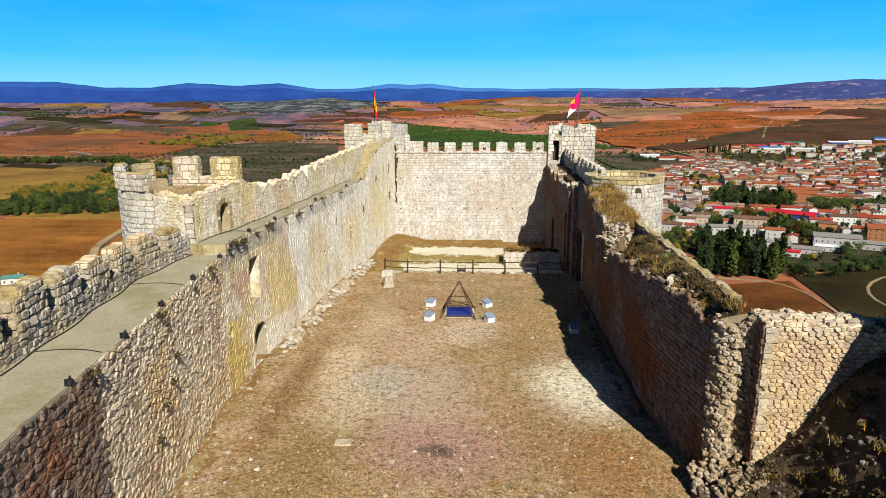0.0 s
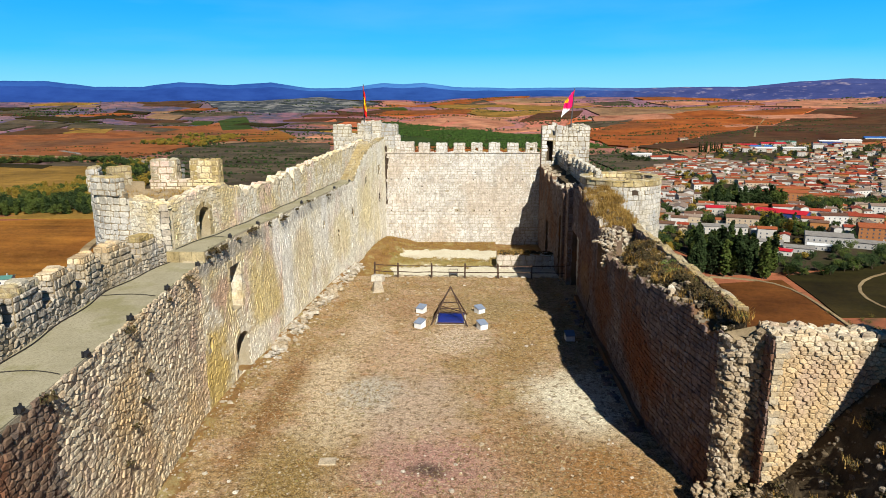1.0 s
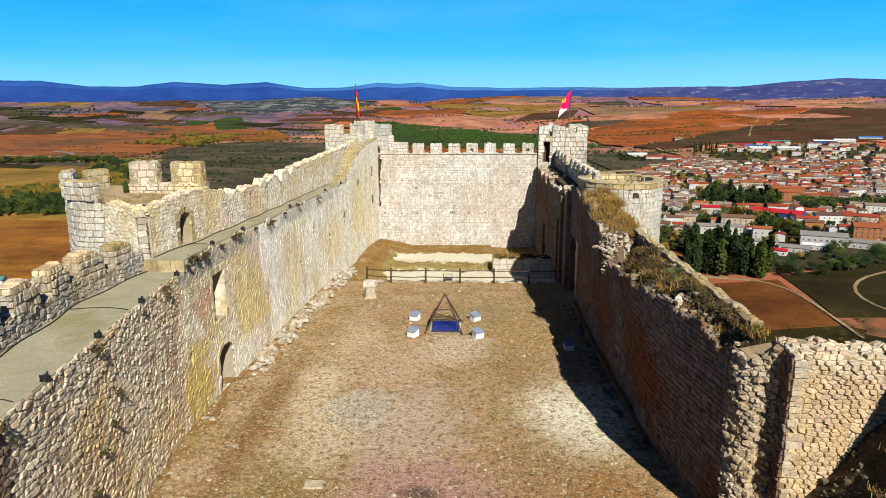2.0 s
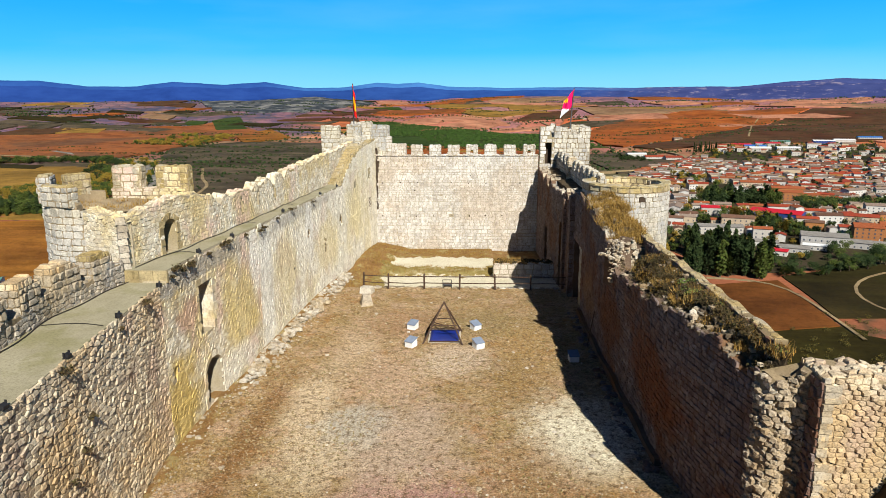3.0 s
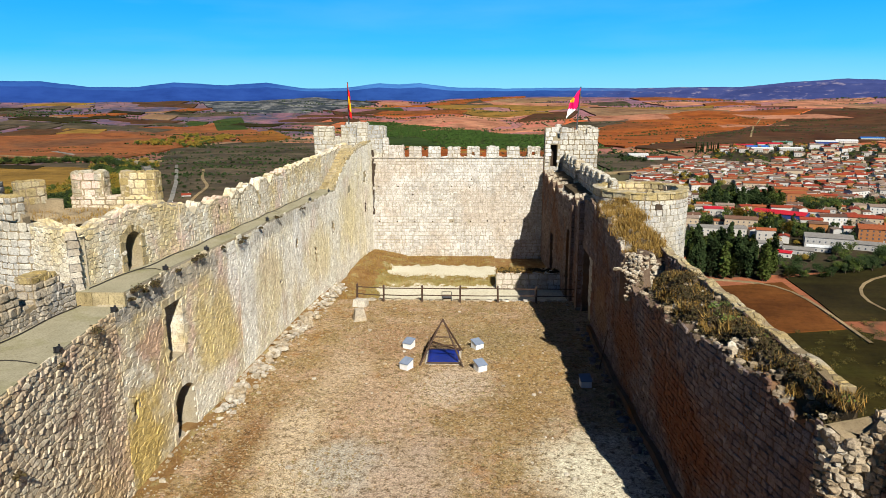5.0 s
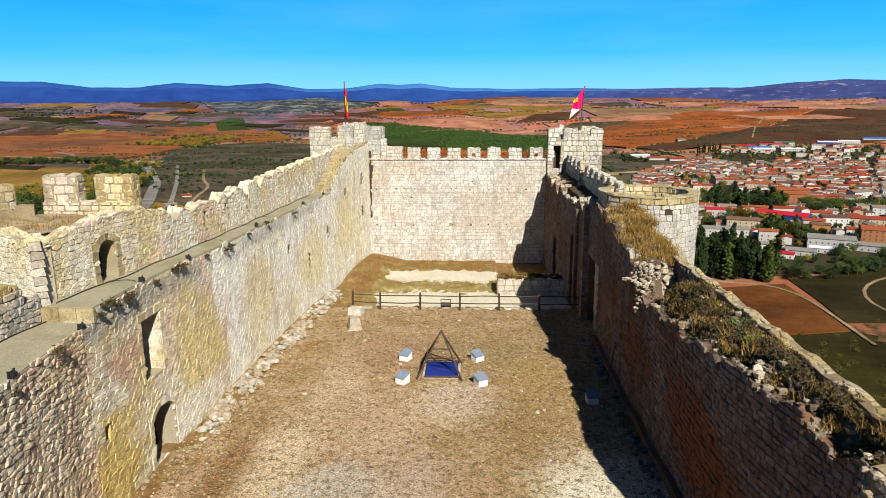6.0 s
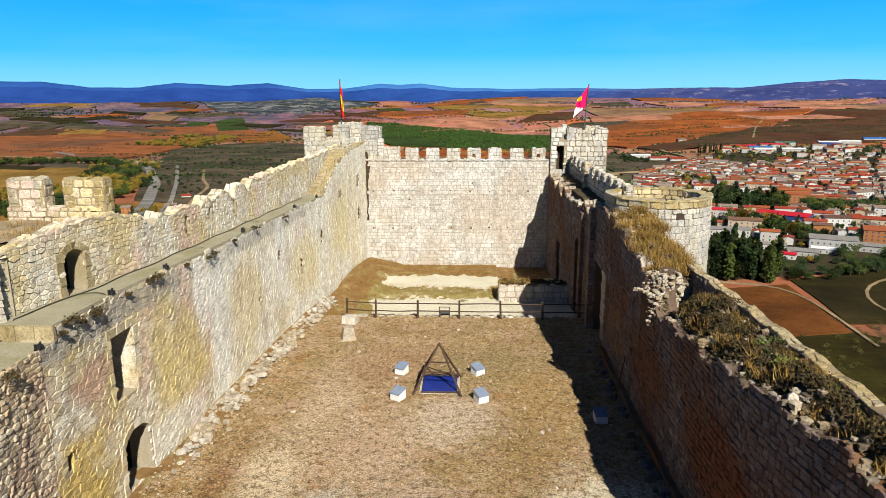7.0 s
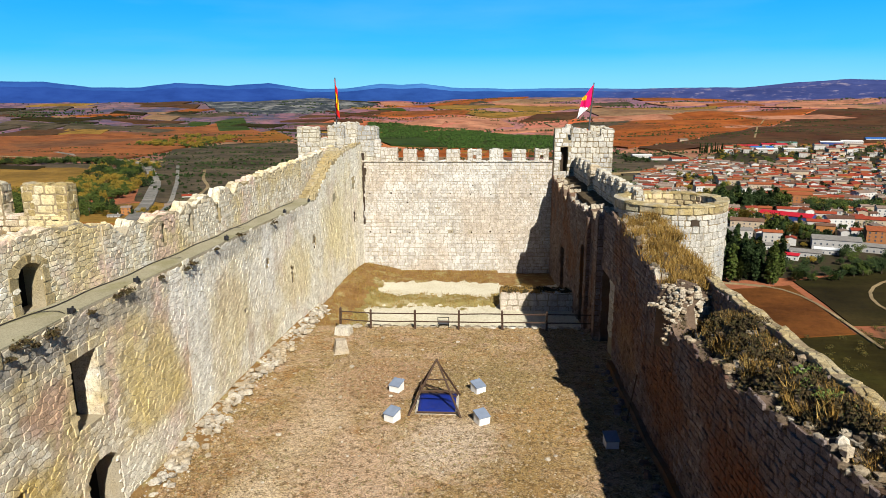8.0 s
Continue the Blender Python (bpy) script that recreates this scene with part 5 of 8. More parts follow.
for _ in range(420):
    x, y = rng.uniform(8.0, 9.9), rng.uniform(20.0, 22.6)
    r = 0.05 + 0.17 * rng.random() ** 2
    boulder(s, x, y, mound_z(x, min(y, 21.3)) + 0.6 * max(0.0, y - 21.2) + 0.02, r, rng)
tagged(part("fallen_rubble", s.mesh("fallen_rubble", STONE_CORE), mound, "pale rubble fallen from the breach"), kind="stuff")
low = thing("wall_low_east", "low remains of the curtain wall below the breach", "wall", kind="structure")
l_place, l_w = along([(8.45, 23.2), (7.95, 21.0), (7.9, 12.0)])


def low_top(u):
    return 0.65 + 0.2 * math.sin(2 * u) - 0.5 * max(0.0, 1 - u / 2.5)


part("wall_body", wall_core(l_place, l_w, -0.5, low_top, 0.8, (), 0.5).mesh("wall_body", MORTAR_DARK), low)
lay_stones(low, rubble_cells(l_w, -0.1, 1.9, 0.42, 0.28, rng), l_place, STONE_SHADE, rng, lambda u, v: True, low_top, None, "masonry")
side = thing("wall_ward_east", "plain limestone ward wall beside the slope", "wall", kind="structure")
s = Solid()
clad_box(s, 14.0, 15.2, 3.0, 21.3, -4.0, 9.3, rng, 0.5, 0.9, sides="w")
part("wall_body", s.mesh("wall_body", [MORTAR, STONE_RUBBLE]), side)
keep = thing("gate_tower_west", "plain limestone gate tower beside the court", "tower", kind="structure")
s = Solid()
clad_box(s, -17.0, -9.3, -6.0, 4.0, -4.0, 9.0, rng, 0.6, 1.0, sides="ne")
part("tower_body", s.mesh("tower_body", [MORTAR, STONE_RUBBLE]), keep)
rear = thing("wall_south", "plain limestone wall closing the court", "castle wall", kind="structure")
s = Solid()
clad_box(s, -9.3, 14.0, -14.0, -12.5, -4.0, 7.0, rng, 0.6, 1.0, sides="n")
part("wall_body", s.mesh("wall_body", [MORTAR, STONE_RUBBLE]), rear)

# ---- the court: ground and things ----
def court_z(x, y):
    z = 0.05 * noise.noise((x * 0.35, y * 0.35, 0.0)) + 0.03 * noise.noise((x * 1.3, y * 1.3, 4.0))
    lx = x - left_x(min(max(y, 10.0), 71.6))
    if 37.5 < y < 58:
        z += 0.35 * max(0.0, 1 - lx / 1.1) * min(1, (y - 37.5) / 2)
    if y > 53.9:
        drop = min(1.0, (y - 53.9) / 0.4)
        bank = min(1.0, max(0.0, (lx - 0.4) / 3.0))
        z -= 1.05 * drop * (0.15 + 0.85 * bank) * (1.0 if y > 54.5 else 1.0)
        if y > 61.3 and x < 2.2:
            z += 0.22 * min(1, (y - 61.3) / 0.8)
        if y > 67:
            z -= 0.12 * (y - 67) * (0.3 + 0.7 * (1 - bank)) * 0.6
    return z


def blob(x, y, cx, cy, rx, ry, rough=0.5):
    d = math.hypot((x - cx) / rx, (y - cy) / ry)
    return d + rough * noise.noise((x * 0.55, y * 0.55, 9.0)) + 0.35 * rough * noise.noise((x * 2.1, y * 2.1, 1.0)) + 0.5 * rough * noise.noise((x * 5.3, y * 5.3, 7.0)) < 1.0


def court_mat(x, y):
    lx = x - left_x(min(max(y, 10.0), 71.6))
    if y > 54.0:
        bank = lx + 0.9 * noise.noise((x * 0.5, y * 0.5, 2.0))
        if bank < 2.2 + 0.8 * noise.noise((x * 1.3, y * 1.3, 5.0)) or y > 67.2 + 1.6 * noise.noise((x * 0.5, 0.0, 2.0)) + 0.7 * noise.noise((x * 1.9, y * 0.7, 2.0)):
            return 1
        if 61.2 < y + 1.1 * noise.noise((x * 0.6, y * 0.6, 3.0)) + 0.8 * noise.noise((x * 2.2, y * 2.2, 3.0)) < 63.6 or bank < 3.0 + 1.2 * noise.noise((x, y, 7.0)):
            return 3
        return 2
    if lx + 0.9 * noise.noise((x * 0.8, y * 0.5, 6.0)) + 0.5 * noise.noise((x * 2.3, y * 2.3, 6.0)) < 0.62:
        return 1
    return 0


court = thing("ground_court", "trodden court of dry earth and withered grass", "ground", kind="structure")


def court_sheet(name, xs, ys, low=0.0):
    s = Solid()
    for y in ys:
        for x in xs:
            s.v.append((float(x), float(y), court_z(float(x), float(y)) - low))
    nx, dx, dy = len(xs), float(xs[1] - xs[0]) / 2, float(ys[-1] - ys[-2]) / 2
    for j in range(len(ys) - 1):
        for i in range(nx - 1):
            a = j * nx + i
            s.f.append([a, a + 1, a + nx + 1, a + nx])
            s.s.append(court_mat(float(xs[i]) + dx, float(ys[j]) + dy))
    part(name, s.mesh(name, [COURT, SOIL_BANK, CHALK_FLOOR, BANK_TURF], True), court)


court_sheet("court_surface", np.arange(-14.0, 9.21, 0.2), np.concatenate([np.arange(-12.4, 18.0, 1.2), np.arange(18.2, 53.65, 0.2)]))
court_sheet("lower_court", np.arange(-11.8, 7.9, 0.09), np.arange(53.5, 71.65, 0.09), 0.004)

# withered turf
s = Solid()
for _ in range(32000):
    x, y = rng.uniform(-12.2, 7.3), rng.uniform(19, 53.5)
    if x < left_x(y) + 0.2 or (blob(x, y, 4.8, 31.3, 2.2, 3.0) or blob(x, y, -2.6, 28.0, 2.4, 4.0)) and rng.random() < 0.9:
        continue
    if noise.noise((x * 0.25, y * 0.25, 11.0)) < rng.uniform(-0.5, 0.35):
        continue
    z = court_z(x, y) - 0.01
    h, w, a = rng.uniform(0.03, 0.09), rng.uniform(0.04, 0.10), rng.uniform(0, 3.14)
    dx, dy = math.cos(a) * w, math.sin(a) * w
    s.add([(x - dx, y - dy, z), (x + dx, y + dy, z), (x + rng.uniform(-w, w), y + rng.uniform(-w, w), z + h)], [(0, 1, 2)])
tagged(new("withered_turf", s.mesh("withered_turf", SHORT_GRASS)), "withered tufts of grass scattered over the court", "grass", kind="stuff")
# pebbles, thickest along the walls
s = Solid()
for _ in range(900):
    y = rng.uniform(19, 53)
    x = left_x(y) + abs(rng.gauss(0, 0.8)) + 0.12 if rng.random() < 0.45 else rng.uniform(left_x(y) + 0.3, 7.2)
    r = rng.uniform(0.02, 0.07) if rng.random() < 0.9 else rng.uniform(0.07, 0.15)
    boulder(s, x, y, court_z(x, y) + r * 0.2, r, rng, 0.6)
tagged(new("pebbles", s.mesh("pebbles", STONE_RUIN)), "pale pebbles scattered over the court", "pebbles", kind="stuff")
# rubble ledge at the foot of the left wall
s = Solid()
for _ in range(330):
    y = rng.uniform(37.6, 58.0)
    x = left_x(y) + abs(rng.gauss(0, 0.42)) + 0.05
    boulder(s, x, y, court_z(x, y) - 0.03, rng.uniform(0.05, 0.2), rng, 0.6)
for _ in range(520):
    y = rng.uniform(34.5, 57.5)
    if noise.noise((y * 0.5, 2.0, 8.0)) < -0.22:
        continue
    off = 0.65 + 0.4 * noise.noise((y * 0.35, 0.0, 3.0)) + rng.gauss(0, 0.2)
    x = left_x(y) + max(0.1, off)
    boulder(s, x, y, court_z(x, y) + rng.uniform(-0.03, 0.22), 0.07 + 0.17 * rng.random() ** 1.6, rng, 0.62)
tagged(new("rubble_ledge", s.mesh("rubble_ledge", STONE_RUIN)), "ledge of pale rubble along the foot of the wall", "rubble", kind="stuff")
s = Solid()
for _ in range(70):
    y = rng.uniform(28, 48)
    x = right_x(y) - rng.uniform(0.3, 0.9)
    boulder(s, x, y, court_z(x, y) + 0.04, rng.uniform(0.06, 0.24), rng, 0.7)
tagged(new("fallen_stones", s.mesh("fallen_stones", STONE_SHADE)), "fallen stones along the shaded wall foot", "rubble", kind="stuff")


def tufts(name, label, spots, mat, blades, height, spread, rng, lean=0.5, category="plant"):
    """Clumps of blades or twigs at the places given, as stuff."""
    s = Solid()
    for x, y, z, k in spots:
        for _ in range(int(blades * k)):
            bx, by = x + rng.gauss(0, spread * k), y + rng.gauss(0, spread * k)
            h = height * k * rng.uniform(0.4, 1.2)
            a = rng.uniform(0, 6.28)
            w = 0.006 + 0.009 * k
            tx, ty = bx + math.cos(a) * h * lean * rng.random(), by + math.sin(a) * h * lean * rng.random()
            px, py = -math.sin(a) * w, math.cos(a) * w
            s.add([(bx - px, by - py, z - 0.05), (bx + px, by + py, z - 0.05), (tx, ty, z + h)], [(0, 1, 2)])
    return tagged(new(name, s.mesh(name, mat)), label, category, kind="stuff")


def bushes(name, label, spots, mat, leaves, size, rng, category="shrub"):
    """Low bushes of many small leaf clumps, as stuff."""
    s = Solid()
    for x, y, z, r in spots:
        for _ in range(int(leaves * (0.5 + r))):
            d = Vector((rng.gauss(0, 1), rng.gauss(0, 1), abs(rng.gauss(0, 0.8)))).normalized() * r * rng.uniform(0.3, 1.0)
            p = Vector((x, y, z)) + Vector((d.x, d.y, d.z * 0.7))
            e = Vector((rng.gauss(0, 1), rng.gauss(0, 1), rng.gauss(0, 1))).normalized() * size * rng.uniform(0.6, 1.4)
            g = e.orthogonal().normalized() * size * rng.uniform(0.4, 0.9)
            s.add([p - e, p + g, p + e, p - g], [(0, 1, 2, 3)])
    return tagged(new(name, s.mesh(name, mat)), label, category, kind="stuff")


def on_fill(y0, y1, n, k0, k1, x0=0.3, x1=2.4):
    out = []
    for _ in range(n):
        y = rng.uniform(y0, y1)
        x = min(9.3, right_x(y) + rng.uniform(x0, x1))
        out.append((x, y, fill_z(x, y), rng.uniform(k0, k1)))
    return out


tufts("dry_grass", "tall dry yellow grass growing on the ruined wall top", on_fill(23.0, 38.0, 140, 0.4, 0.95, 0.5, 1.8) + on_fill(38.9, 47.4, 190, 0.6, 1.2, 0.2, 2.4) + [(8.15 + 0.12 * k, 38.3, 4.9, 0.9) for k in range(5)], DRY_GRASS, 90, 0.34, 0.2, rng, 1.4)
bushes("dark_shrubs", "dark leafless scrub on the ruined wall top", on_fill(23.0, 38.2, 260, 0.14, 0.46, 0.25, 1.8), SHRUB, 170, 0.045, rng)
bushes("green_weeds", "small green weeds on the wall top", on_fill(23.0, 31.0, 60, 0.12, 0.3, 1.0, 1.7), GREEN_WEED, 90, 0.045, rng)
bushes("wall_weeds", "dark dry weeds along the edge of the walkway",
       [(left_x(y) + rng.uniform(0.0, 0.14), y, (7.0 if y < 30 else 7.45) - rng.uniform(0.0, 0.35), rng.uniform(0.14, 0.36)) for y in (16.0, 21.4, 25.5, 27.8, 30.3, 30.6, 30.9, 31.4, 32.0, 32.2, 34.2, 35.6, 35.9, 36.2, 38.4, 40.3, 40.8, 43.2, 46.0, 50.5)], SHRUB, 130, 0.045, rng)
bushes("wall_twigs", "dry twigs growing out of the rubble wall", [(left_x(y) + 0.12, y, z, 0.22) for y, z in ((20.2, 2.6), (21.0, 3.5), (22.0, 4.0), (22.6, 4.8))], SHRUB, 40, 0.06, rng)
tufts("bank_grass", "dry rusty grass on the bank behind the fence",
      [(x, y, court_z(x, y), rng.uniform(0.5, 1.0)) for x, y in ((rng.uniform(left_x(60) + 0.2, 2.0), rng.uniform(54.5, 71.2)) for _ in range(2200)) if court_mat(x, y) in (1, 3)], DRY_GRASS, 14, 0.25, 0.25, rng)
tufts("foot_grass", "rusty dry grass along the foot of the wall",
      [(left_x(y) + w, y, court_z(left_x(y) + w, y), rng.uniform(0.4, 0.9)) for y, w in ((rng.uniform(22, 57), abs(rng.gauss(0, 0.7)) + 0.15) for _ in range(420))], DRY_GRASS, 16, 0.16, 0.22, rng, 1.2)
slope_spots = [(x, y, mound_z(x, y), rng.uniform(0.5, 1.2)) for x, y in ((rng.uniform(8.2, 14.0), rng.uniform(13, 21.2)) for _ in range(130))]
tufts("slope_grass", "dry grass on the rubble slope by the breach", slope_spots[:45], DRY_GRASS, 60, 0.22, 0.16, rng, 1.5)
bushes("slope_scrub", "dark scrub at the foot of the breach", [(x, y, z, k * 0.35) for x, y, z, k in slope_spots] + [(rng.uniform(13.0, 14.6), rng.uniform(21.4, 22.6), 6.65, rng.uniform(0.2, 0.4)) for _ in range(80)] + [(9.0 + 0.1 * k, 21.6, 1.2, 0.35) for k in range(6)], SHRUB, 80, 0.05, rng)
tufts("tower_grass", "dry grass on the top of the round tower", [(TX + rng.uniform(-1.9, 1.9), TY + rng.uniform(-1.6, 2.0), 9.66, rng.uniform(0.5, 1.0)) for _ in range(60)], DRY_GRASS, 18, 0.25, 0.2, rng)

# raised terrace in the far corner
terrace = thing("terrace", "raised stone-faced terrace with scrub in the shaded corner", "terrace", kind="structure")
s = Solid()
clad_box(s, 2.05, 7.3, 60.6, 62.2, -1.6, 0.18, rng, 0.4, 0.6, sides="swn")
part("terrace_body", s.mesh("terrace_body", [MORTAR_PALE, STONE_FAR]), terrace)
s = Solid()
s.box(2.1, 7.2, 60.75, 62.1, 0.1, 0.28, 0)
part("terrace_top", s.mesh("terrace_top", COURT), terrace)
bushes("terrace_scrub", "dark scrub and dry grass on the terrace", [(rng.uniform(2.2, 7.0), rng.uniform(60.8, 62.0), 0.26, rng.uniform(0.1, 0.3)) for k in range(70)], SHRUB, 90, 0.06, rng)
tufts("terrace_grass", "yellow grass on the terrace edge", [(rng.uniform(2.2, 5.0), rng.uniform(60.7, 62.1), 0.26, rng.uniform(0.6, 1.2)) for _ in range(45)], DRY_GRASS, 24, 0.35, 0.2, rng)


# fence
fence = thing("fence", "dark wooden post-and-rail fence across the court", "fence")
POSTS = [(-8.25, 53.75), (-6.27, 53.4), (-3.5, 53.4), (-0.78, 53.4), (1.93, 53.4), (4.64, 53.35), (7.35, 53.35)]
for x, y in POSTS:
    s = Solid()
    m = pose(x, y, 0, rng.uniform(-1.5, 1.5), rng.uniform(-2, 2), rng.uniform(-6, 6))
    s.box(-0.065, 0.065, -0.065, 0.065, -0.35, 1.18, 0, m)
    s.box(-0.065, 0.065, -0.065, 0.065, 1.18, 1.24, 0, m, 0.025)
    part("post", s.mesh("post", DARK_WOOD), fence)
for (ax, ay), (bx, by) in zip(POSTS, POSTS[1:]):
    for z in (1.04, 0.52):
        s = Solid()
        mid = ((ax + bx) / 2 + rng.uniform(-0.2, 0.2), (ay + by) / 2 - 0.06, z + rng.uniform(-0.05, 0.02))
        a, b = (ax, ay - 0.1, z + rng.uniform(-0.03, 0.03)), (bx, by - 0.1, z + rng.uniform(-0.03, 0.03))
        s.tube(a, mid, 0.042, 0.036, 7)
        s.tube(mid, b, 0.036, 0.042, 7)
        part("rail", s.mesh("rail", DARK_WOOD), fence)
kerb = thing("stone_edging", "row of pale rough stones under the fence", "edging", kind="structure")
x = -8.0
while x < 6.6:
    w = rng.uniform(0.3, 0.8)
    s = Solid()
    boulder(s, x + w / 2, 53.85 + rng.uniform(-0.06, 0.06), -0.02, w * 0.52, rng, 0.5)
    part("edge_stone", s.mesh("edge_stone", STONE_RUIN), kerb)
    x += w * 0.98

# frame over the well, with its blue cover
well = thing("well_frame", "dark wooden pyramid frame over a blue covered well", "well frame")
apex = Vector((-1.55, 42.75, 2.25))
for k, (x, y) in enumerate(((-2.82, 41.7), (-0.36, 41.65), (-0.42, 44.0), (-2.75, 43.95))):
    s = Solid()
    s.tube((x, y, -0.1), apex + Vector((0.04 * (k % 2), 0.03 * k, 0.05)), 0.055, 0.045, 7)
    part("leg", s.mesh("leg", DARK_WOOD), well)
for a, b in (((-2.2, 43.4, 1.05), (-0.95, 43.4, 1.05)), ((-2.35, 42.25, 1.0), (-0.75, 42.25, 1.0)), ((-2.4, 43.7, 0.75), (-0.6, 42.3, 0.7)), ((-2.3, 42.2, 0.98), (-2.25, 43.5, 1.0))):
    s = Solid()
    s.tube(a, b, 0.036, 0.036, 6)
    part("crossbar", s.mesh("crossbar", DARK_WOOD), well)
s = Solid()
for x0, x1, y0, y1 in ((-2.5, -0.5, 41.95, 42.15), (-2.5, -0.5, 44.0, 44.2), (-2.5, -2.3, 42.15, 44.0), (-0.7, -0.5, 42.15, 44.0)):
    s.box(x0, x1, y0, y1, -0.05, 0.09, 0, None, 0.02)
part("kerb", s.mesh("kerb", STONE_RUIN), well, "pale stone kerb of the well")
s = Solid()
n = 8
for j in range(n + 1):
    for i in range(n + 1):
        u, v = i / n, j / n
        s.v.append((-2.36 + 1.72 * u, 41.9 + 1.85 * v, 0.13 + 0.06 * v - 0.05 * math.sin(math.pi * u) * math.sin(math.pi * v) + 0.012 * noise.noise((u * 7, v * 7, 0))))
for j in range(n):
    for i in range(n):
        a = j * (n + 1) + i
        s.f.append([a, a + 1, a + n + 2, a + n + 1])
s.s = [0] * len(s.f)
cover = part("cover", s.mesh("cover", BLUE_SHEET, True), well, "blue tarpaulin cover")
cover.modifiers.new("thick", "SOLIDIFY").thickness = 0.03
s = Solid()
s.tube((-2.4, 41.9, 0.12), (-0.6, 41.9, 0.12), 0.04)
part("lower_bar", s.mesh("lower_bar", DARK_WOOD), well)
for a, b in (((-2.4, 43.75, 0.24), (-0.6, 43.75, 0.24)), ((-2.4, 43.75, 0.0), (-2.4, 43.75, 0.26)), ((-0.6, 43.75, 0.0), (-0.6, 43.75, 0.26))):
    s = Solid()
    s.tube(a, b, 0.045)
    part("rack_bar", s.mesh("rack_bar", DARK_WOOD), well)


# floodlight boxes on the ground
def ground_light(x, y, turn):
    ob = thing("floodlight_box", "white metal floodlight box with a sloping grey glass lid", "floodlight", "floodlight boxes in the court", at=(x, y, 0), turn=turn)
    s = Solid()
    a, h0, h1 = 0.265, 0.32, 0.49
    v = [(-a, -a, -0.03), (a, -a, -0.03), (a, a, -0.03), (-a, a, -0.03), (-a, -a, h0), (a, -a, h0), (a, a, h1), (-a, a, h1)]
    s.add(v, [(3, 2, 1, 0), (0, 1, 5, 4), (1, 2, 6, 5), (2, 3, 7, 6), (3, 0, 4, 7), (4, 5, 6, 7)])
    part("body", s.mesh("body", BOX_WHITE), ob)
    s = Solid()
    b = a + 0.03
    v = [(-b, -b, h0 + 0.005), (b, -b, h0 + 0.005), (b, b, h1 + 0.015), (-b, b, h1 + 0.015)]
    s.add(v + [(x, y, z + 0.035) for x, y, z in v], [(3, 2, 1, 0), (4, 5, 6, 7), (0, 1, 5, 4), (1, 2, 6, 5), (2, 3, 7, 6), (3, 0, 4, 7)])
    part("lid", s.mesh("lid", BOX_GLASS), ob, "grey glass lid")
    return ob


first = ground_light(-3.45, 41.35, -32)
for x, y, turn in ((0.55, 41.25, 30), (-3.6, 44.4, -25), (0.4, 44.4, 35), (5.85, 39.4, 5)):
    copy_thing(first, pose(x, y, 0, 0, 0, turn))


def wall_light(x, y, z, turn):
    ob = thing("floodlight", "small black floodlight on a bracket at the walkway edge", "floodlight", "floodlights along the wall", at=(x, y, z), turn=turn)
    s = Solid()
    s.box(-0.09, 0.09, -0.10, 0.10, 0.05, 0.16, 0, pose(0, 0, 0, 0, 25, 0), 0.02)
    part("housing", s.mesh("housing", BLACK_METAL), ob)
    s = Solid()
    s.box(-0.05, 0.05, -0.13, 0.13, 0.0, 0.03)
    s.box(-0.03, 0.03, -0.13, -0.11, 0.0, 0.2)
    s.box(-0.03, 0.03, 0.11, 0.13, 0.0, 0.2)
    part("bracket", s.mesh("bracket", BLACK_METAL), ob)
    return ob


lamp = wall_light(left_x(15.0) - 0.05, 15.0, 7.06, 5)
for y in (18.6, 21.9, 25.6, 29.4):
    copy_thing(lamp, pose(left_x(y) - 0.05, y, 7.06, 0, 0, rng.uniform(-10, 10)))
for y in (33.4, 37.0, 44.6, 52.6, 57.0):
    copy_thing(lamp, pose(left_x(y) - 0.05, y, 7.53 if y < 45 else 7.45, 0, 0, rng.uniform(-10, 10)))
spot = thing("flood_lamp", "black box lamp standing by the fence", "floodlight", at=(-1.75, 53.75, 0.0))
s = Solid()
s.box(-0.34, 0.34, -0.12, 0.12, 0.18, 0.42, 0, pose(0, 0, 0, -20, 0, 0), 0.02)
part("housing", s.mesh("housing", BLACK_METAL), spot)
s = Solid()
s.tube((-0.34, 0, 0.0), (-0.34, 0, 0.66), 0.025)
s.tube((0.34, 0, 0.0), (0.34, 0, 0.66), 0.025)
s.tube((-0.34, 0, 0.66), (0.34, 0, 0.66), 0.025)
part("yoke", s.mesh("yoke", BLACK_METAL), spot)


def cable(name, pts, r=0.018):
    cu = bpy.data.curves.new(name, "CURVE")
    cu.dimensions, cu.bevel_depth, cu.bevel_resolution = "3D", r, 1
    sp = cu.splines.new("POLY")
    sp.points.add(len(pts) - 1)
    for p, q in zip(sp.points, pts):
        p.co = (*q, 1)
    cu.materials.append(CABLE)
    return new(name, cu)


tagged(cable("power_cable", [(par_x(y) + 0.16 + 0.07 * math.sin(1.7 * y), y, (7.08 if y < 30.1 else 7.58 - 0.006 * (y - 30)) + 0.015) for y in np.arange(10.5, 57.5, 0.5)]),
       "black electric cable lying along the walkway", "cable")
for y in (17.2, 24.6, 33.2, 40.5, 47.0):
    z = 7.09 if y < 30.1 else 7.58
    tagged(cable("lamp_cable", [(par_x(y) + 0.15 + (left_x(y) - par_x(y) - 0.3) * t, y + 0.25 * math.sin(3 * t), z) for t in np.linspace(0, 1, 7)], 0.012),
           "thin black cable crossing the walkway", "cable", "cables to the floodlights")

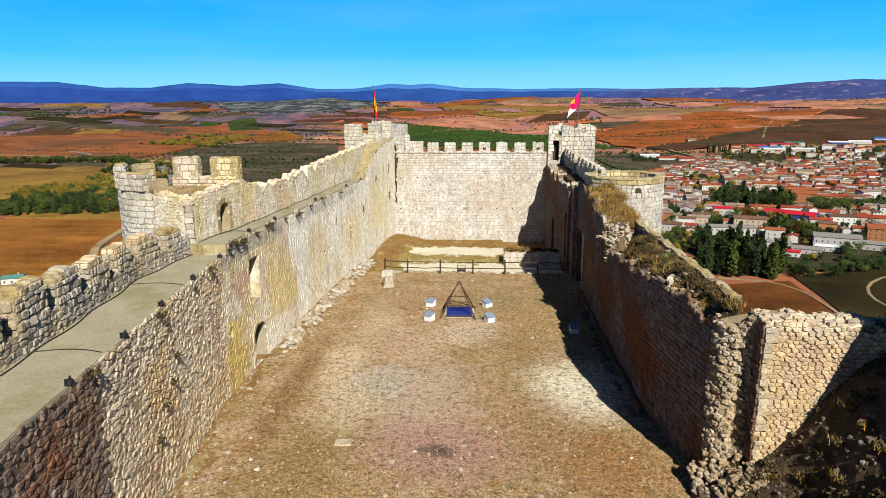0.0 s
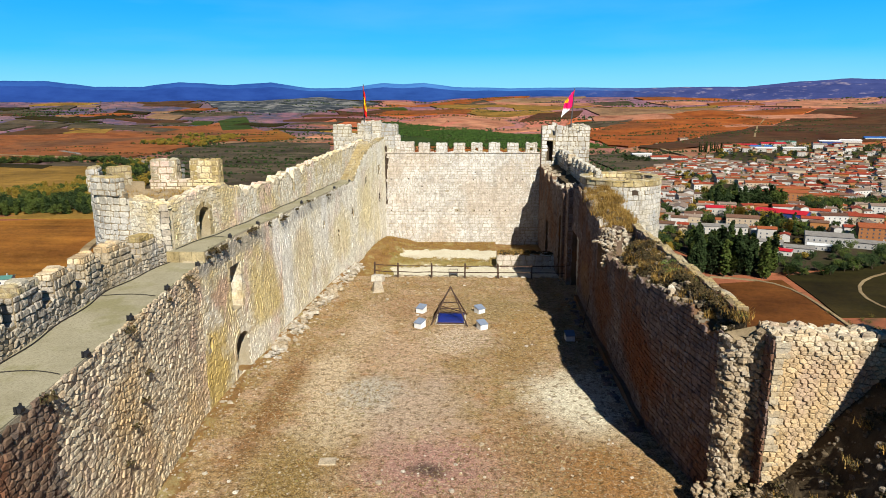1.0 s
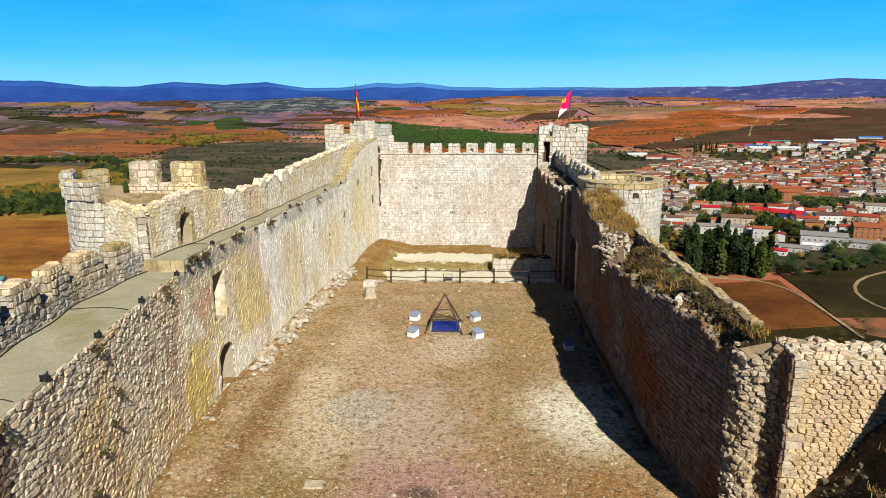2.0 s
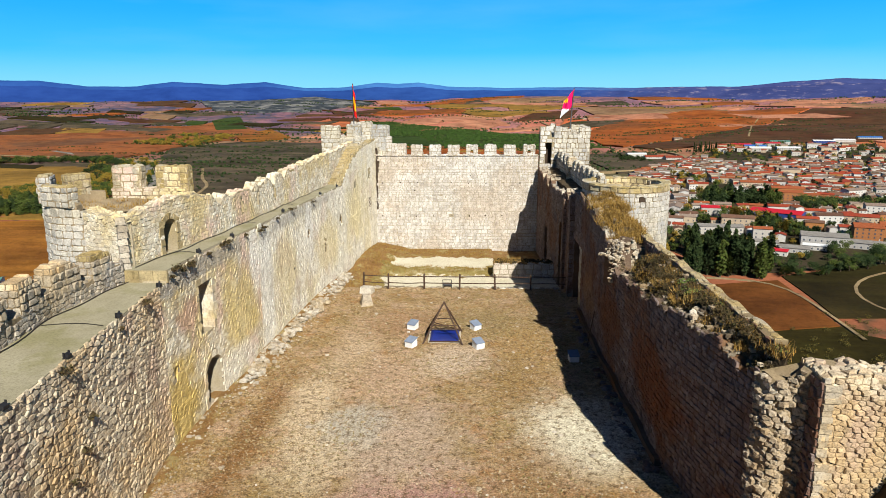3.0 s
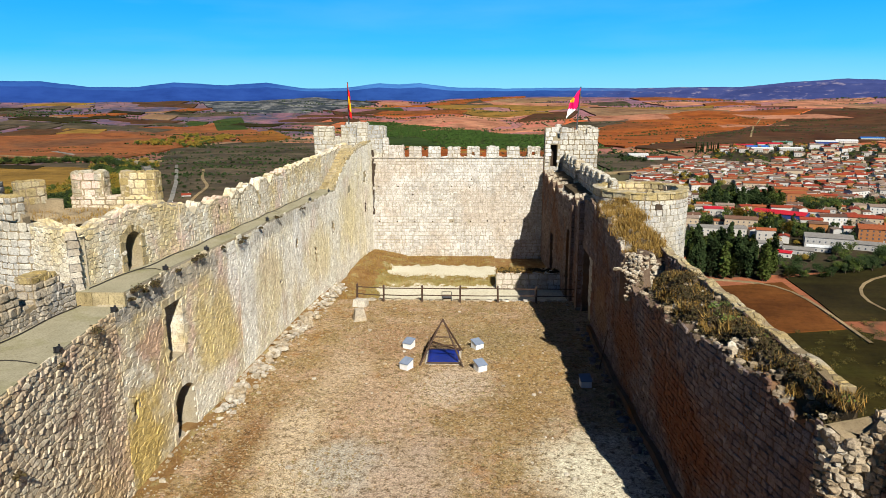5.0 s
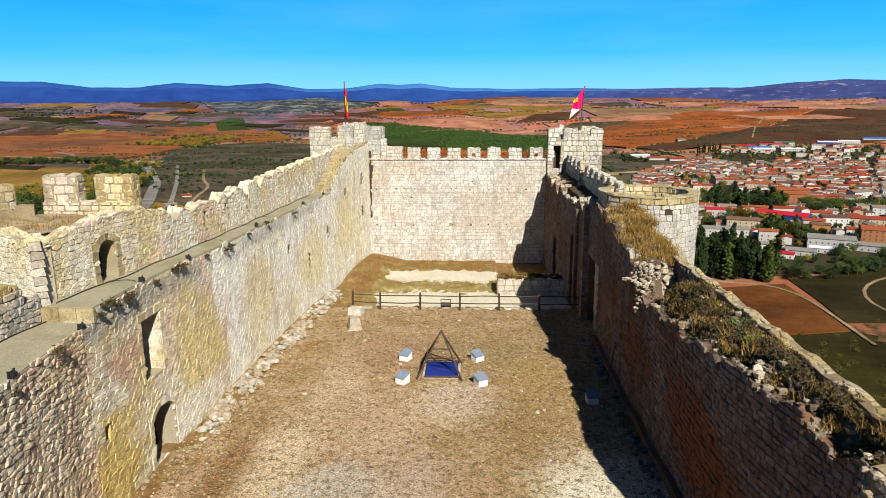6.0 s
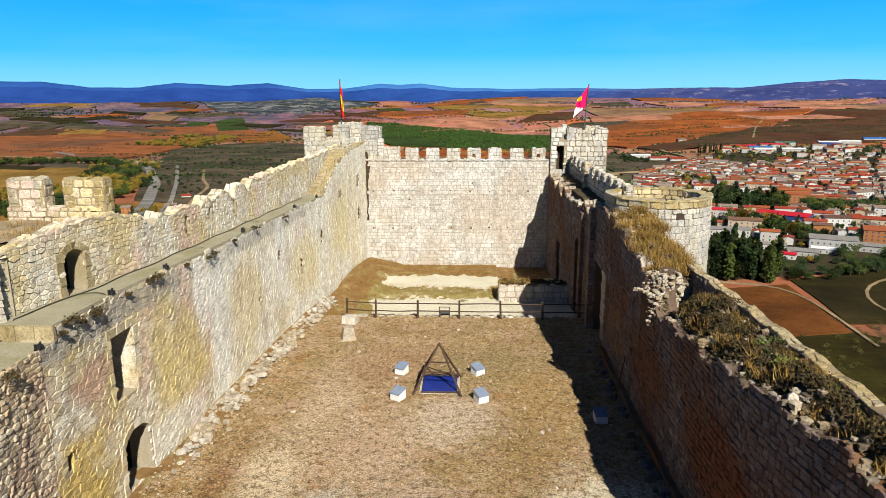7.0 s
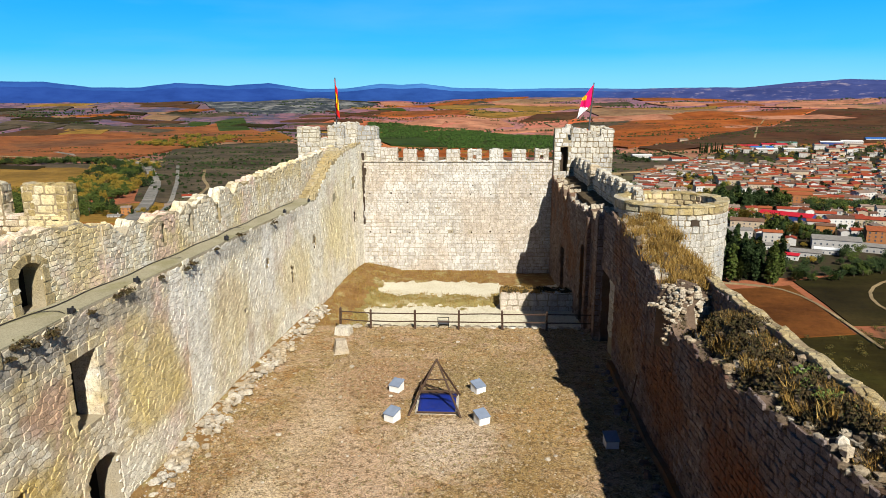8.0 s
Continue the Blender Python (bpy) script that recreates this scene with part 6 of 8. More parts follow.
# carved stones, slab
ped = thing("carved_stone", "two pale blocks of a broken stone pedestal", "stone", at=(-7.35, 49.4, 0), turn=20)
s = Solid()
s.box(-0.42, 0.42, -0.36, 0.36, -0.05, 0.75, 0, None, 0.14)
part("pedestal", s.mesh("pedestal", STONE_RUIN), ped)
top_block = thing("carved_stone", "pale squared stone block lying by the fence", "stone", at=(-7.75, 52.3, 0), turn=-15)
s = Solid()
s.box(-0.5, 0.5, -0.35, 0.35, -0.05, 0.5, 0, None, 0.06)
part("block", s.mesh("block", STONE_RUIN), top_block)
slab = thing("stone_slab", "flat pale stone slab set in the ground", "slab", at=(-5.85, 24.95, 0.0), turn=4)
s = Solid()
s.box(-0.36, 0.36, -0.26, 0.26, -0.04, 0.06, 0, None, 0.02)
part("slab", s.mesh("slab", STONE_RUIN), slab)
stick = thing("wooden_pole", "thin dark pole leaning against the wall", "pole", at=(7.1, 41.5, 0))
s = Solid()
s.tube((-0.15, 0, -0.02), (0.28, 0.4, 2.1), 0.03, 0.025)
part("pole", s.mesh("pole", DARK_WOOD), stick)

# flags
FLAG_RED = varied("red_cloth", [(0.62, 0.012, 0.01)] * 2, 0.8, 0.15)
FLAG_YELLOW = varied("yellow_cloth", [(0.85, 0.48, 0.01)] * 2, 0.8, 0.15)
FLAG_CRIMSON = varied("crimson_cloth", [(0.68, 0.006, 0.10)] * 2, 0.8, 0.15)
FLAG_WHITE = varied("white_cloth", [(0.75, 0.75, 0.74)] * 2, 0.8, 0.15)
POLE = plain("grey_pole", (0.10, 0.10, 0.10), 0.5, 0.5)


def flag(name, label, base, height, lean, shape, pick, mats):
    ob = thing(name, label, "flag", at=base)
    s = Solid()
    s.tube((0, 0, -0.5), (lean, 0, height), 0.07, 0.05, 8)
    part("pole", s.mesh("pole", POLE), ob)
    s = Solid()
    n = 14
    for j in range(n + 1):
        for i in range(n + 1):
            s.v.append(shape(i / n, j / n))
    for j in range(n):
        for i in range(n):
            a = j * (n + 1) + i
            s.f.append([a, a + 1, a + n + 2, a + n + 1])
            s.s.append(pick((i + 0.5) / n, (j + 0.5) / n))
    cloth = part("cloth", s.mesh("cloth", mats, True), ob, "hanging cloth")
    cloth.modifiers.new("thick", "SOLIDIFY").thickness = 0.015
    return ob


# u runs away from the pole, v downwards along it
flag("flag_striped", "limp red and yellow striped flag on the corner tower", (-11.85, 72.5, 10.4), 5.35, 0.0,
     lambda u, v: (-0.02 + 0.33 * u + 0.10 * math.sin(9 * u) * v, -0.1 - 0.35 * u + 0.14 * math.sin(11 * u + 3 * v), 5.2 - 2.3 * v - 1.15 * u),
     lambda u, v: 1 if 0.27 < v < 0.72 else 0, [FLAG_RED, FLAG_YELLOW])
flag("flag_crimson", "drooping crimson and white flag with a yellow emblem on the tower", (10.3, 75.6, 10.6), 4.65, 0.35,
     lambda u, v: (0.33 - 0.07 * v * 2.0 - 1.25 * u * (0.8 + 0.2 * v), -0.1 - 0.25 * u + 0.2 * math.sin(8 * u + 2 * v), 4.5 - 1.75 * v - 1.2 * u),
     lambda u, v: 1 if 1.75 * v + 1.2 * u > 2.0 else (2 if u > 0.55 and 0.95 < 1.75 * v + 1.2 * u < 1.35 and v < 0.6 else 0), [FLAG_CRIMSON, FLAG_WHITE, FLAG_YELLOW])

# ---- the landscape ----
def math_node(n, l, op, a, b=None, c=None):
    m = n.new("ShaderNodeMath")
    m.operation = op
    for k, v in enumerate((a, b, c)):
        if isinstance(v, (int, float)):
            m.inputs[k].default_value = v
        elif v is not None:
            l.new(v, m.inputs[k])
    return m.outputs[0]


def fields(name, a, c, patch, ps=0.006, fine=0.35, k=0.55):
    """Open land: two soils, a broad patch tone, drilled streaks and clods."""
    a, c, patch = dull(a, k), dull(c, k), dull(patch, k)
    m, n, l, b = nodes_of(name, 1.0, 0.05)
    v = coords(n, l)
    base = ramp(n, l, noise_node(n, l, v, 0.03, 6, 0.7), [(0.35, a), (0.65, c)])
    base = mixed(n, l, ramp(n, l, noise_node(n, l, v, ps, 6, 0.65), [(0.47, (0, 0, 0)), (0.60, (0.85,) * 3)]), base, patch)
    base = mixed(n, l, 0.9, base, ramp(n, l, noise_node(n, l, v, 0.011, 7, 0.72), [(0.3, (0.42, 0.42, 0.42)), (0.5, (1, 1, 1)), (0.7, (1.35, 1.3, 1.2))]), "MULTIPLY")
    mp = n.new("ShaderNodeMapping")
    mp.inputs["Rotation"].default_value = (0, 0, 0.6)
    mp.inputs["Scale"].default_value = (0.010, 0.075, 0.0)
    l.new(v, mp.inputs["Vector"])
    base = mixed(n, l, 0.7, base, ramp(n, l, noise_node(n, l, mp.outputs[0], 1.0, 6, 0.7), [(0.32, (0.62, 0.6, 0.58)), (0.5, (1, 1, 1)), (0.68, (1.3, 1.28, 1.2))]), "MULTIPLY")
    base = mixed(n, l, 0.7, base, ramp(n, l, noise_node(n, l, v, fine, 6, 0.75), [(0.28, (0.55, 0.53, 0.5)), (0.5, (1, 1, 1)), (0.75, (1.25, 1.25, 1.2))]), "MULTIPLY")
    l.new(base, b.inputs["Base Color"])
    return m


M_ORANGE = fields("orange_ploughland", (0.30, 0.12, 0.022), (0.36, 0.155, 0.03), (0.25, 0.095, 0.02))
M_RED = fields("red_ploughland", (0.31, 0.075, 0.017), (0.40, 0.12, 0.028), (0.22, 0.08, 0.03), 0.0022)
M_OCHRE = fields("ochre_stubble", (0.27, 0.155, 0.034), (0.34, 0.195, 0.045), (0.23, 0.13, 0.03))
M_RUST = fields("rusty_ploughland", (0.27, 0.085, 0.03), (0.36, 0.13, 0.045), (0.17, 0.085, 0.045), 0.004)
M_BROWN = fields("brown_fallow", (0.085, 0.045, 0.022), (0.12, 0.062, 0.030), (0.10, 0.036, 0.018), 0.003)
M_SIENNA = fields("sienna_ploughland", (0.16, 0.055, 0.014), (0.21, 0.078, 0.02), (0.13, 0.045, 0.012), 0.02)
M_DARK = fields("dark_heath", (0.028, 0.021, 0.007), (0.046, 0.034, 0.011), (0.036, 0.031, 0.008), 0.012)
M_SLOPE = fields("grey_heath_slope", (0.085, 0.066, 0.044), (0.14, 0.105, 0.068), (0.055, 0.05, 0.025), 0.012)
M_GREEN = fields("green_crop", (0.035, 0.065, 0.014), (0.055, 0.085, 0.018), (0.06, 0.075, 0.02))


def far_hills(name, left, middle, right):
    """Wooded far hills, distance haze put into their colour: deep blue to the west, paler in the middle, mauve with
    pale clearings to the east.
    """
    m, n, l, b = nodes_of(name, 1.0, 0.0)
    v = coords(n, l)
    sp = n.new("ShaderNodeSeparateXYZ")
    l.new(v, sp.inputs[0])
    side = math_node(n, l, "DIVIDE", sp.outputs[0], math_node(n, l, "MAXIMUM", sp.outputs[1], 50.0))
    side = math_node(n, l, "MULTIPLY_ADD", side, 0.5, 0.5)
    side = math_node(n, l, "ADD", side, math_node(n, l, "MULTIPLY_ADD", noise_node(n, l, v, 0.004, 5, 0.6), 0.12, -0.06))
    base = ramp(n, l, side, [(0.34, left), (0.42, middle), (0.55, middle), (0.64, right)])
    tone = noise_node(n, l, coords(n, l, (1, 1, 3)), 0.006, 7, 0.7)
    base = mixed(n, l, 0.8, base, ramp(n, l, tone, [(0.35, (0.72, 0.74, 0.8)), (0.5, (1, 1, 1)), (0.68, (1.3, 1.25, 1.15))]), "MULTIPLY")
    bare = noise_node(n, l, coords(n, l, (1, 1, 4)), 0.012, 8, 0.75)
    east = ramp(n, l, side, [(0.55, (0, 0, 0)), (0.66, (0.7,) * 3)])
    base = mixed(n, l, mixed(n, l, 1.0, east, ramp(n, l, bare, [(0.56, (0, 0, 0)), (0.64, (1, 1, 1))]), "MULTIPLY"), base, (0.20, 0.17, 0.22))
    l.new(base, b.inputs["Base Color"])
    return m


M_ROCK = fields("pale_rocky_slope", (0.035, 0.045, 0.060), (0.065, 0.075, 0.085), (0.30, 0.29, 0.28), 0.016)
M_PINE_FLOOR = fields("plantation_floor", (0.04, 0.062, 0.015), (0.06, 0.085, 0.02), (0.10, 0.10, 0.03), 0.02)
M_TOWN = fields("town_ground", (0.05, 0.038, 0.024), (0.09, 0.066, 0.042), (0.035, 0.04, 0.014), 0.03)


def countryside(name):
    """Patchwork of ploughland, fallow and heath, its plots parted by thin dark hedges."""
    m, n, l, b = nodes_of(name, 1.0, 0.05)
    v = coords(n, l)
    flat = n.new("ShaderNodeVectorMath")
    flat.operation = "MULTIPLY"
    flat.inputs[1].default_value = (1, 1, 0)
    l.new(v, flat.inputs[0])
    wob = n.new("ShaderNodeTexNoise")
    wob.inputs["Scale"].default_value, wob.inputs["Detail"].default_value = 0.0035, 5
    l.new(flat.outputs[0], wob.inputs["Vector"])
    wv = n.new("ShaderNodeVectorMath")
    wv.operation = "MULTIPLY_ADD"
    wv.inputs[1].default_value = (190, 190, 0)
    l.new(wob.outputs["Color"], wv.inputs[0])
    l.new(flat.outputs[0], wv.inputs[2])

    def plots(scale, turn, stretch):
        mp = n.new("ShaderNodeMapping")
        mp.inputs["Rotation"].default_value = (0, 0, turn)
        mp.inputs["Scale"].default_value = (scale, scale * stretch, scale)
        l.new(wv.outputs[0], mp.inputs["Vector"])
        c = n.new("ShaderNodeTexVoronoi")
        c.voronoi_dimensions = "2D"
        c.inputs["Scale"].default_value = 1.0
        e = n.new("ShaderNodeTexVoronoi")
        e.voronoi_dimensions = "2D"
        e.feature = "DISTANCE_TO_EDGE"
        e.inputs["Scale"].default_value = 1.0
        l.new(mp.outputs[0], c.inputs["Vector"])
        l.new(mp.outputs[0], e.inputs["Vector"])
        sep = n.new("ShaderNodeSeparateColor")
        l.new(c.outputs["Color"], sep.inputs[0])
        return sep.outputs[0], sep.outputs[1], e.outputs["Distance"]

    def pick(fac, tones):
        out = ramp(n, l, fac, [(k / len(tones), t) for k, t in enumerate(tones)])
        out.node.color_ramp.interpolation = "CONSTANT"
        return out
    c1, d1, e1 = plots(1 / 150, 0.5, 0.5)
    c2, d2, e2 = plots(1 / 220, -0.3, 0.5)
    red = pick(c2, [(0.31, 0.085, 0.028), (0.27, 0.105, 0.06), (0.17, 0.075, 0.042), (0.36, 0.14, 0.042), (0.22, 0.105, 0.085), (0.33, 0.10, 0.032), (0.11, 0.066, 0.042), (0.29, 0.12, 0.08), (0.36, 0.17, 0.07)])
    heath = pick(c1, [(0.085, 0.05, 0.035), (0.045, 0.04, 0.022), (0.12, 0.062, 0.04), (0.06, 0.058, 0.026), (0.18, 0.07, 0.03), (0.09, 0.06, 0.048), (0.04, 0.042, 0.018), (0.16, 0.10, 0.05)])
    sp = n.new("ShaderNodeSeparateXYZ")
    l.new(v, sp.inputs[0])
    # red hills straight ahead and to the right, heath to the left and close by
    side = math_node(n, l, "DIVIDE", sp.outputs[0], math_node(n, l, "MAXIMUM", sp.outputs[1], 50.0))
    broad = noise_node(n, l, flat.outputs[0], 0.0011, 5, 0.6)
    side = math_node(n, l, "ADD", side, math_node(n, l, "MULTIPLY", broad, 0.5))
    ahead = ramp(n, l, math_node(n, l, "ADD", side, 0.05), [(0.02, (0, 0, 0)), (0.16, (1, 1, 1))])
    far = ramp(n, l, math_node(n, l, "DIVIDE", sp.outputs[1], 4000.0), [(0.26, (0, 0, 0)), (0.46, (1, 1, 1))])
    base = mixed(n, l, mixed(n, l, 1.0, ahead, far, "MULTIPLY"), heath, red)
    # scrubby upland beyond, distance haze put into its mauve and blue
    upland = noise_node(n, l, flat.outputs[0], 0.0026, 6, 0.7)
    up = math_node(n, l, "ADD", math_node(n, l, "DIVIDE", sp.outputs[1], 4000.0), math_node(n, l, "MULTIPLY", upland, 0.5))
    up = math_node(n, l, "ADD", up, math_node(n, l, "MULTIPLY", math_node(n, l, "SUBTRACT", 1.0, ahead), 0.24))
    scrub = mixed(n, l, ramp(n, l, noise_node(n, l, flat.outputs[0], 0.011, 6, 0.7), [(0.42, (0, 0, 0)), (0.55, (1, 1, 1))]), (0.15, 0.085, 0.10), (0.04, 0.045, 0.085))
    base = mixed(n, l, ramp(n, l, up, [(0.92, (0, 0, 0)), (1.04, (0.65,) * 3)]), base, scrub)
    hedge = math_node(n, l, "MINIMUM", e1, e2)
    base = mixed(n, l, ramp(n, l, hedge, [(0.0, (0.75,) * 3), (0.025, (0, 0, 0))]), base, (0.05, 0.045, 0.022))
    spots = noise_node(n, l, flat.outputs[0], 0.045, 6, 0.75)
    base = mixed(n, l, ramp(n, l, spots, [(0.58, (0, 0, 0)), (0.63, (0.7,) * 3)]), base, (0.045, 0.042, 0.02))
    tone = noise_node(n, l, flat.outputs[0], 0.012, 6, 0.7)
    base = mixed(n, l, 0.85, base, ramp(n, l, tone, [(0.3, (0.55, 0.55, 0.55)), (0.5, (1, 1, 1)), (0.72, (1.4, 1.35, 1.25))]), "MULTIPLY")
    fine = noise_node(n, l, flat.outputs[0], 0.3, 5, 0.7)
    base = mixed(n, l, 0.6, base, ramp(n, l, fine, [(0.3, (0.6, 0.6, 0.6)), (0.7, (1.3, 1.3, 1.3))]), "MULTIPLY")
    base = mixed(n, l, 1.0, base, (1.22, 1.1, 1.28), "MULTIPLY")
    l.new(base, b.inputs["Base Color"])
    return m


M_BLUE = far_hills("hazy_far_woodland", (0.013, 0.038, 0.16), (0.015, 0.045, 0.17), (0.030, 0.040, 0.12))
M_RIDGE = far_hills("hazy_far_ridge", (0.017, 0.055, 0.20), (0.035, 0.115, 0.30), (0.036, 0.048, 0.14))
M_HILL = fields("hillside_scrub", (0.032, 0.026, 0.006), (0.062, 0.046, 0.010), (0.045, 0.040, 0.008), 0.03)
COUNTRY = countryside("patchwork_fields")
LAND = [COUNTRY, M_HILL]


def smooth(a, b, x):
    t = min(1.0, max(0.0, (x - a) / (b - a)))
    return t * t * (3 - 2 * t)


def land_z(x, y):
    r = math.hypot(x, y - 32)
    t = min(1.0, max(0.0, (math.hypot(x * 1.7, y - 32) - 46) / 300))
    z = -7 - 93 * (1 - (1 - t) ** 2.6)
    z += 3.0 * noise.noise((x * 0.03, y * 0.03, 0)) * min(1, t * 6) * (1 - t)
    if r > 260:
        z += 4 * smooth(260, 600, r) * noise.noise((x * 0.004, y * 0.004, 0))
    if r > 1100:
        t = smooth(1100, 2600, r)
        z += t * (26 * noise.noise((x * 0.0016, y * 0.0016, 3)) + 10 * noise.noise((x * 0.005, y * 0.005, 5)))
        z += 92 * smooth(1500, 4150, r) ** 1.25
    if r > 4160:
        a = math.degrees(math.atan2(x, y - 32))
        # far ridges: low in the middle, higher to both sides
        crest = float(np.interp(a, RIDGE_A, RIDGE_H)) + 2.5 * noise.noise((a * 0.6, 0, 0)) + 1.2 * noise.noise((a * 2.1, 3, 0))
        t = smooth(4160, 4600, r)
        z = z * (1 - t) + crest * t
    return z


RIDGE_A = [-60, -33, -30, -26.6, -24, -20, -17, -14, -10.7, -7.9, -6.2, -4.5, -2, 3, 8, 13, 17, 21, 24.5, 28, 31, 36, 60]
RIDGE_H = [70 + 1.35 * (h - 70) for h in (96, 102, 78, 78, 99, 86, 99, 70, 72, 95, 88, 95, 74, 66, 68, 62, 66, 64, 84, 95, 86, 84, 80)]


def inside(x, y, poly):
    hit = False
    for (ax, ay), (bx, by) in zip(poly, poly[1:] + poly[:1]):
        if (ay > y) != (by > y) and x < (bx - ax) * (y - ay) / (by - ay) + ax:
            hit = not hit
    return hit


TOWN = [(165, 430), (265, 455), (345, 560), (760, 1180), (900, 1560), (560, 1530), (400, 1230), (250, 1020), (150, 720), (140, 560)]
PLOTS = [
    (1, [(-470, 600), (-385, 612), (-325, 606), (-298, 540), (-235, 430), (-340, 400)]),
    (3, [(-960, 1090), (-675, 1110), (-575, 1050), (-470, 790), (-455, 640), (-640, 700)]),
    (3, [(-330, 610), (-470, 620), (-330, 760), (-300, 720)]),
    (8, [(-1600, 1800), (-1002, 1980), (-900, 2500), (-620, 2000), (-690, 1500), (-690, 1230), (-1200, 1330)]),
    (6, [(-950, 2460), (-900, 2620), (-720, 2150), (-800, 2100)]),
    (1, [(-690, 1950), (-640, 2150), (-500, 1850), (-560, 1640)]),
    (7, [(-690, 1520), (-600, 1640), (-380, 1700), (-240, 1150), (-300, 700), (-380, 740), (-500, 1000)]),
    (12, [(-400, 2500), (-160, 2390), (215, 2130), (300, 1500), (-70, 1480), (-300, 1950)]),
    (6, [(-300, 1940), (-160, 1900), (-60, 1560), (-200, 1600)]),
    (9, [(150, 408), (194, 420), (186, 332), (128, 320)]),
    (5, [(202, 430), (300, 470), (300, 350), (192, 345)]),
    (2, [(330, 1500), (900, 2250), (1330, 2760), (980, 2860), (560, 2500), (250, 2100)]),
    (4, [(345, 1480), (905, 2235), (1340, 2750), (1900, 2850), (2400, 1900), (900, 1600), (560, 1560), (400, 1420)]),
    (7, [(215, 1000), (350, 1060), (390, 1250), (330, 1390), (200, 1300)]),
    (11, [(-1500, 3650), (-900, 3950), (-500, 3500), (-700, 2850), (-1100, 2900)]),
]


def land_mat(x, y):
    return 1 if math.hypot(x * 1.7, y - 32) < (330 if x < 0 else 440) and math.hypot(x, y - 32) < (330 if x < 0 else 370) else 0


land = thing("ground", "wide autumn plain of red ploughland, heath and far blue hills", "landscape", kind="structure")
s = Solid()
# a fan of fine steps towards the view, coarse behind it
angles = [radians(a) for a in np.concatenate([np.arange(-44, 44, 0.16), np.arange(44, 316, 6.0)])]
radii = [0.0, 20, 34, 44] + [50 * (4180 / 50) ** (k / 190) for k in range(191)]
for r in radii:
    for a in angles:
        x, y = r * math.sin(a), 32 + r * math.cos(a)
        s.v.append((x, y, land_z(x, y)))
na = len(angles)
for j in range(len(radii) - 1):
    rm = (radii[j] + radii[j + 1]) / 2
    for i in range(na):
        k = (i + 1) % na
        a = j * na
        s.f.append([a + i, a + na + i, a + na + k, a + k])
        am = angles[i] + radians(0.08)
        s.s.append(land_mat(rm * math.sin(am), 32 + rm * math.cos(am)))
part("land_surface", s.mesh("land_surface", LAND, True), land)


# far hills closing the view, blue with the haze in their colour
hills = thing("backdrop_hills", "far ridges along the horizon, coloured blue with haze", "hills", kind="structure")
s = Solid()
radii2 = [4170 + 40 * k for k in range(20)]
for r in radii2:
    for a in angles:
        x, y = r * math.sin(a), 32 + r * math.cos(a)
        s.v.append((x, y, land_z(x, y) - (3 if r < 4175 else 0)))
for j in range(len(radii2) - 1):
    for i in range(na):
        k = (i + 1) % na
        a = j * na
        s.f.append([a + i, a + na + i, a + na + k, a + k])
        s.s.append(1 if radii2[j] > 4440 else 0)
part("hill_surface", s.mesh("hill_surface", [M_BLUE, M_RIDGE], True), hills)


def field(name, label, poly, mat, lift=None):
    """One plot of land, draped over the ground, with its own soil."""
    cx, cy = sum(p[0] for p in poly) / len(poly), sum(p[1] for p in poly) / len(poly)
    far = math.hypot(cx, cy)
    lift = lift or (0.15 + far / 1100 if far < 600 else 0.4 + far / 700)
    rim = []
    for a, b in zip(poly, poly[1:] + poly[:1]):
        n = max(2, int(math.dist(a, b) / (8 + math.hypot(cx, cy) / 60)))
        rim += [(a[0] + (b[0] - a[0]) * k / n, a[1] + (b[1] - a[1]) * k / n) for k in range(n)]
    w = math.dist(poly[0], poly[1]) * 0.03
    rim = [(x + w * noise.noise((x * 0.012, y * 0.012, 1)), y + w * noise.noise((x * 0.012, y * 0.012, 4))) for x, y in rim]
    s, n, m = Solid(), len(rim), 14
    s.v.append((cx, cy, land_z(cx, cy) + lift))
    for j in range(1, m + 1):
        for x, y in rim:
            px, py = cx + (x - cx) * j / m, cy + (y - cy) * j / m
            s.v.append((px, py, land_z(px, py) + lift))
    for x, y in rim:
        s.v.append((x, y, land_z(x, y) - lift - 1))
    for k in range(n):
        s.f.append([0, 1 + k, 1 + (k + 1) % n])
        for j in range(m):
            a, b = 1 + j * n, 1 + (j + 1) * n
            s.f.append([a + k, b + k, b + (k + 1) % n, a + (k + 1) % n])
    s.s = [0] * len(s.f)
    return tagged(new(name, s.mesh(name, mat)), label, "field", kind="structure")


SOILS = {1: (M_ORANGE, "orange ploughed field on the plain"), 8: (M_RUST, "rusty ploughed slope on the plain"), 2: (M_RED, "broad red ploughed hillside"), 3: (M_OCHRE, "ochre stubble field in the valley"), 9: (M_SIENNA, "sienna ploughed field below the castle"), 4: (M_BROWN, "brown fallow field beyond the town"),
         5: (M_DARK, "dark heathy slope with scrub"), 6: (M_GREEN, "small green crop field"), 7: (M_SLOPE, "grey heathy slope with low scrub"), 11: (M_ROCK, "pale rocky hillside with scrub"), 12: (M_PINE_FLOOR, "dark ground of the pine plantation")}
for kind, poly in PLOTS:
    field("field", SOILS[kind][1], poly, SOILS[kind][0], 2.5 if kind == 12 or kind == 7 and poly[0][1] > 1400 else (3.5 if kind == 6 else None))
field("town_ground", "dark ground and gardens between the town houses", TOWN, M_TOWN, 0.5)


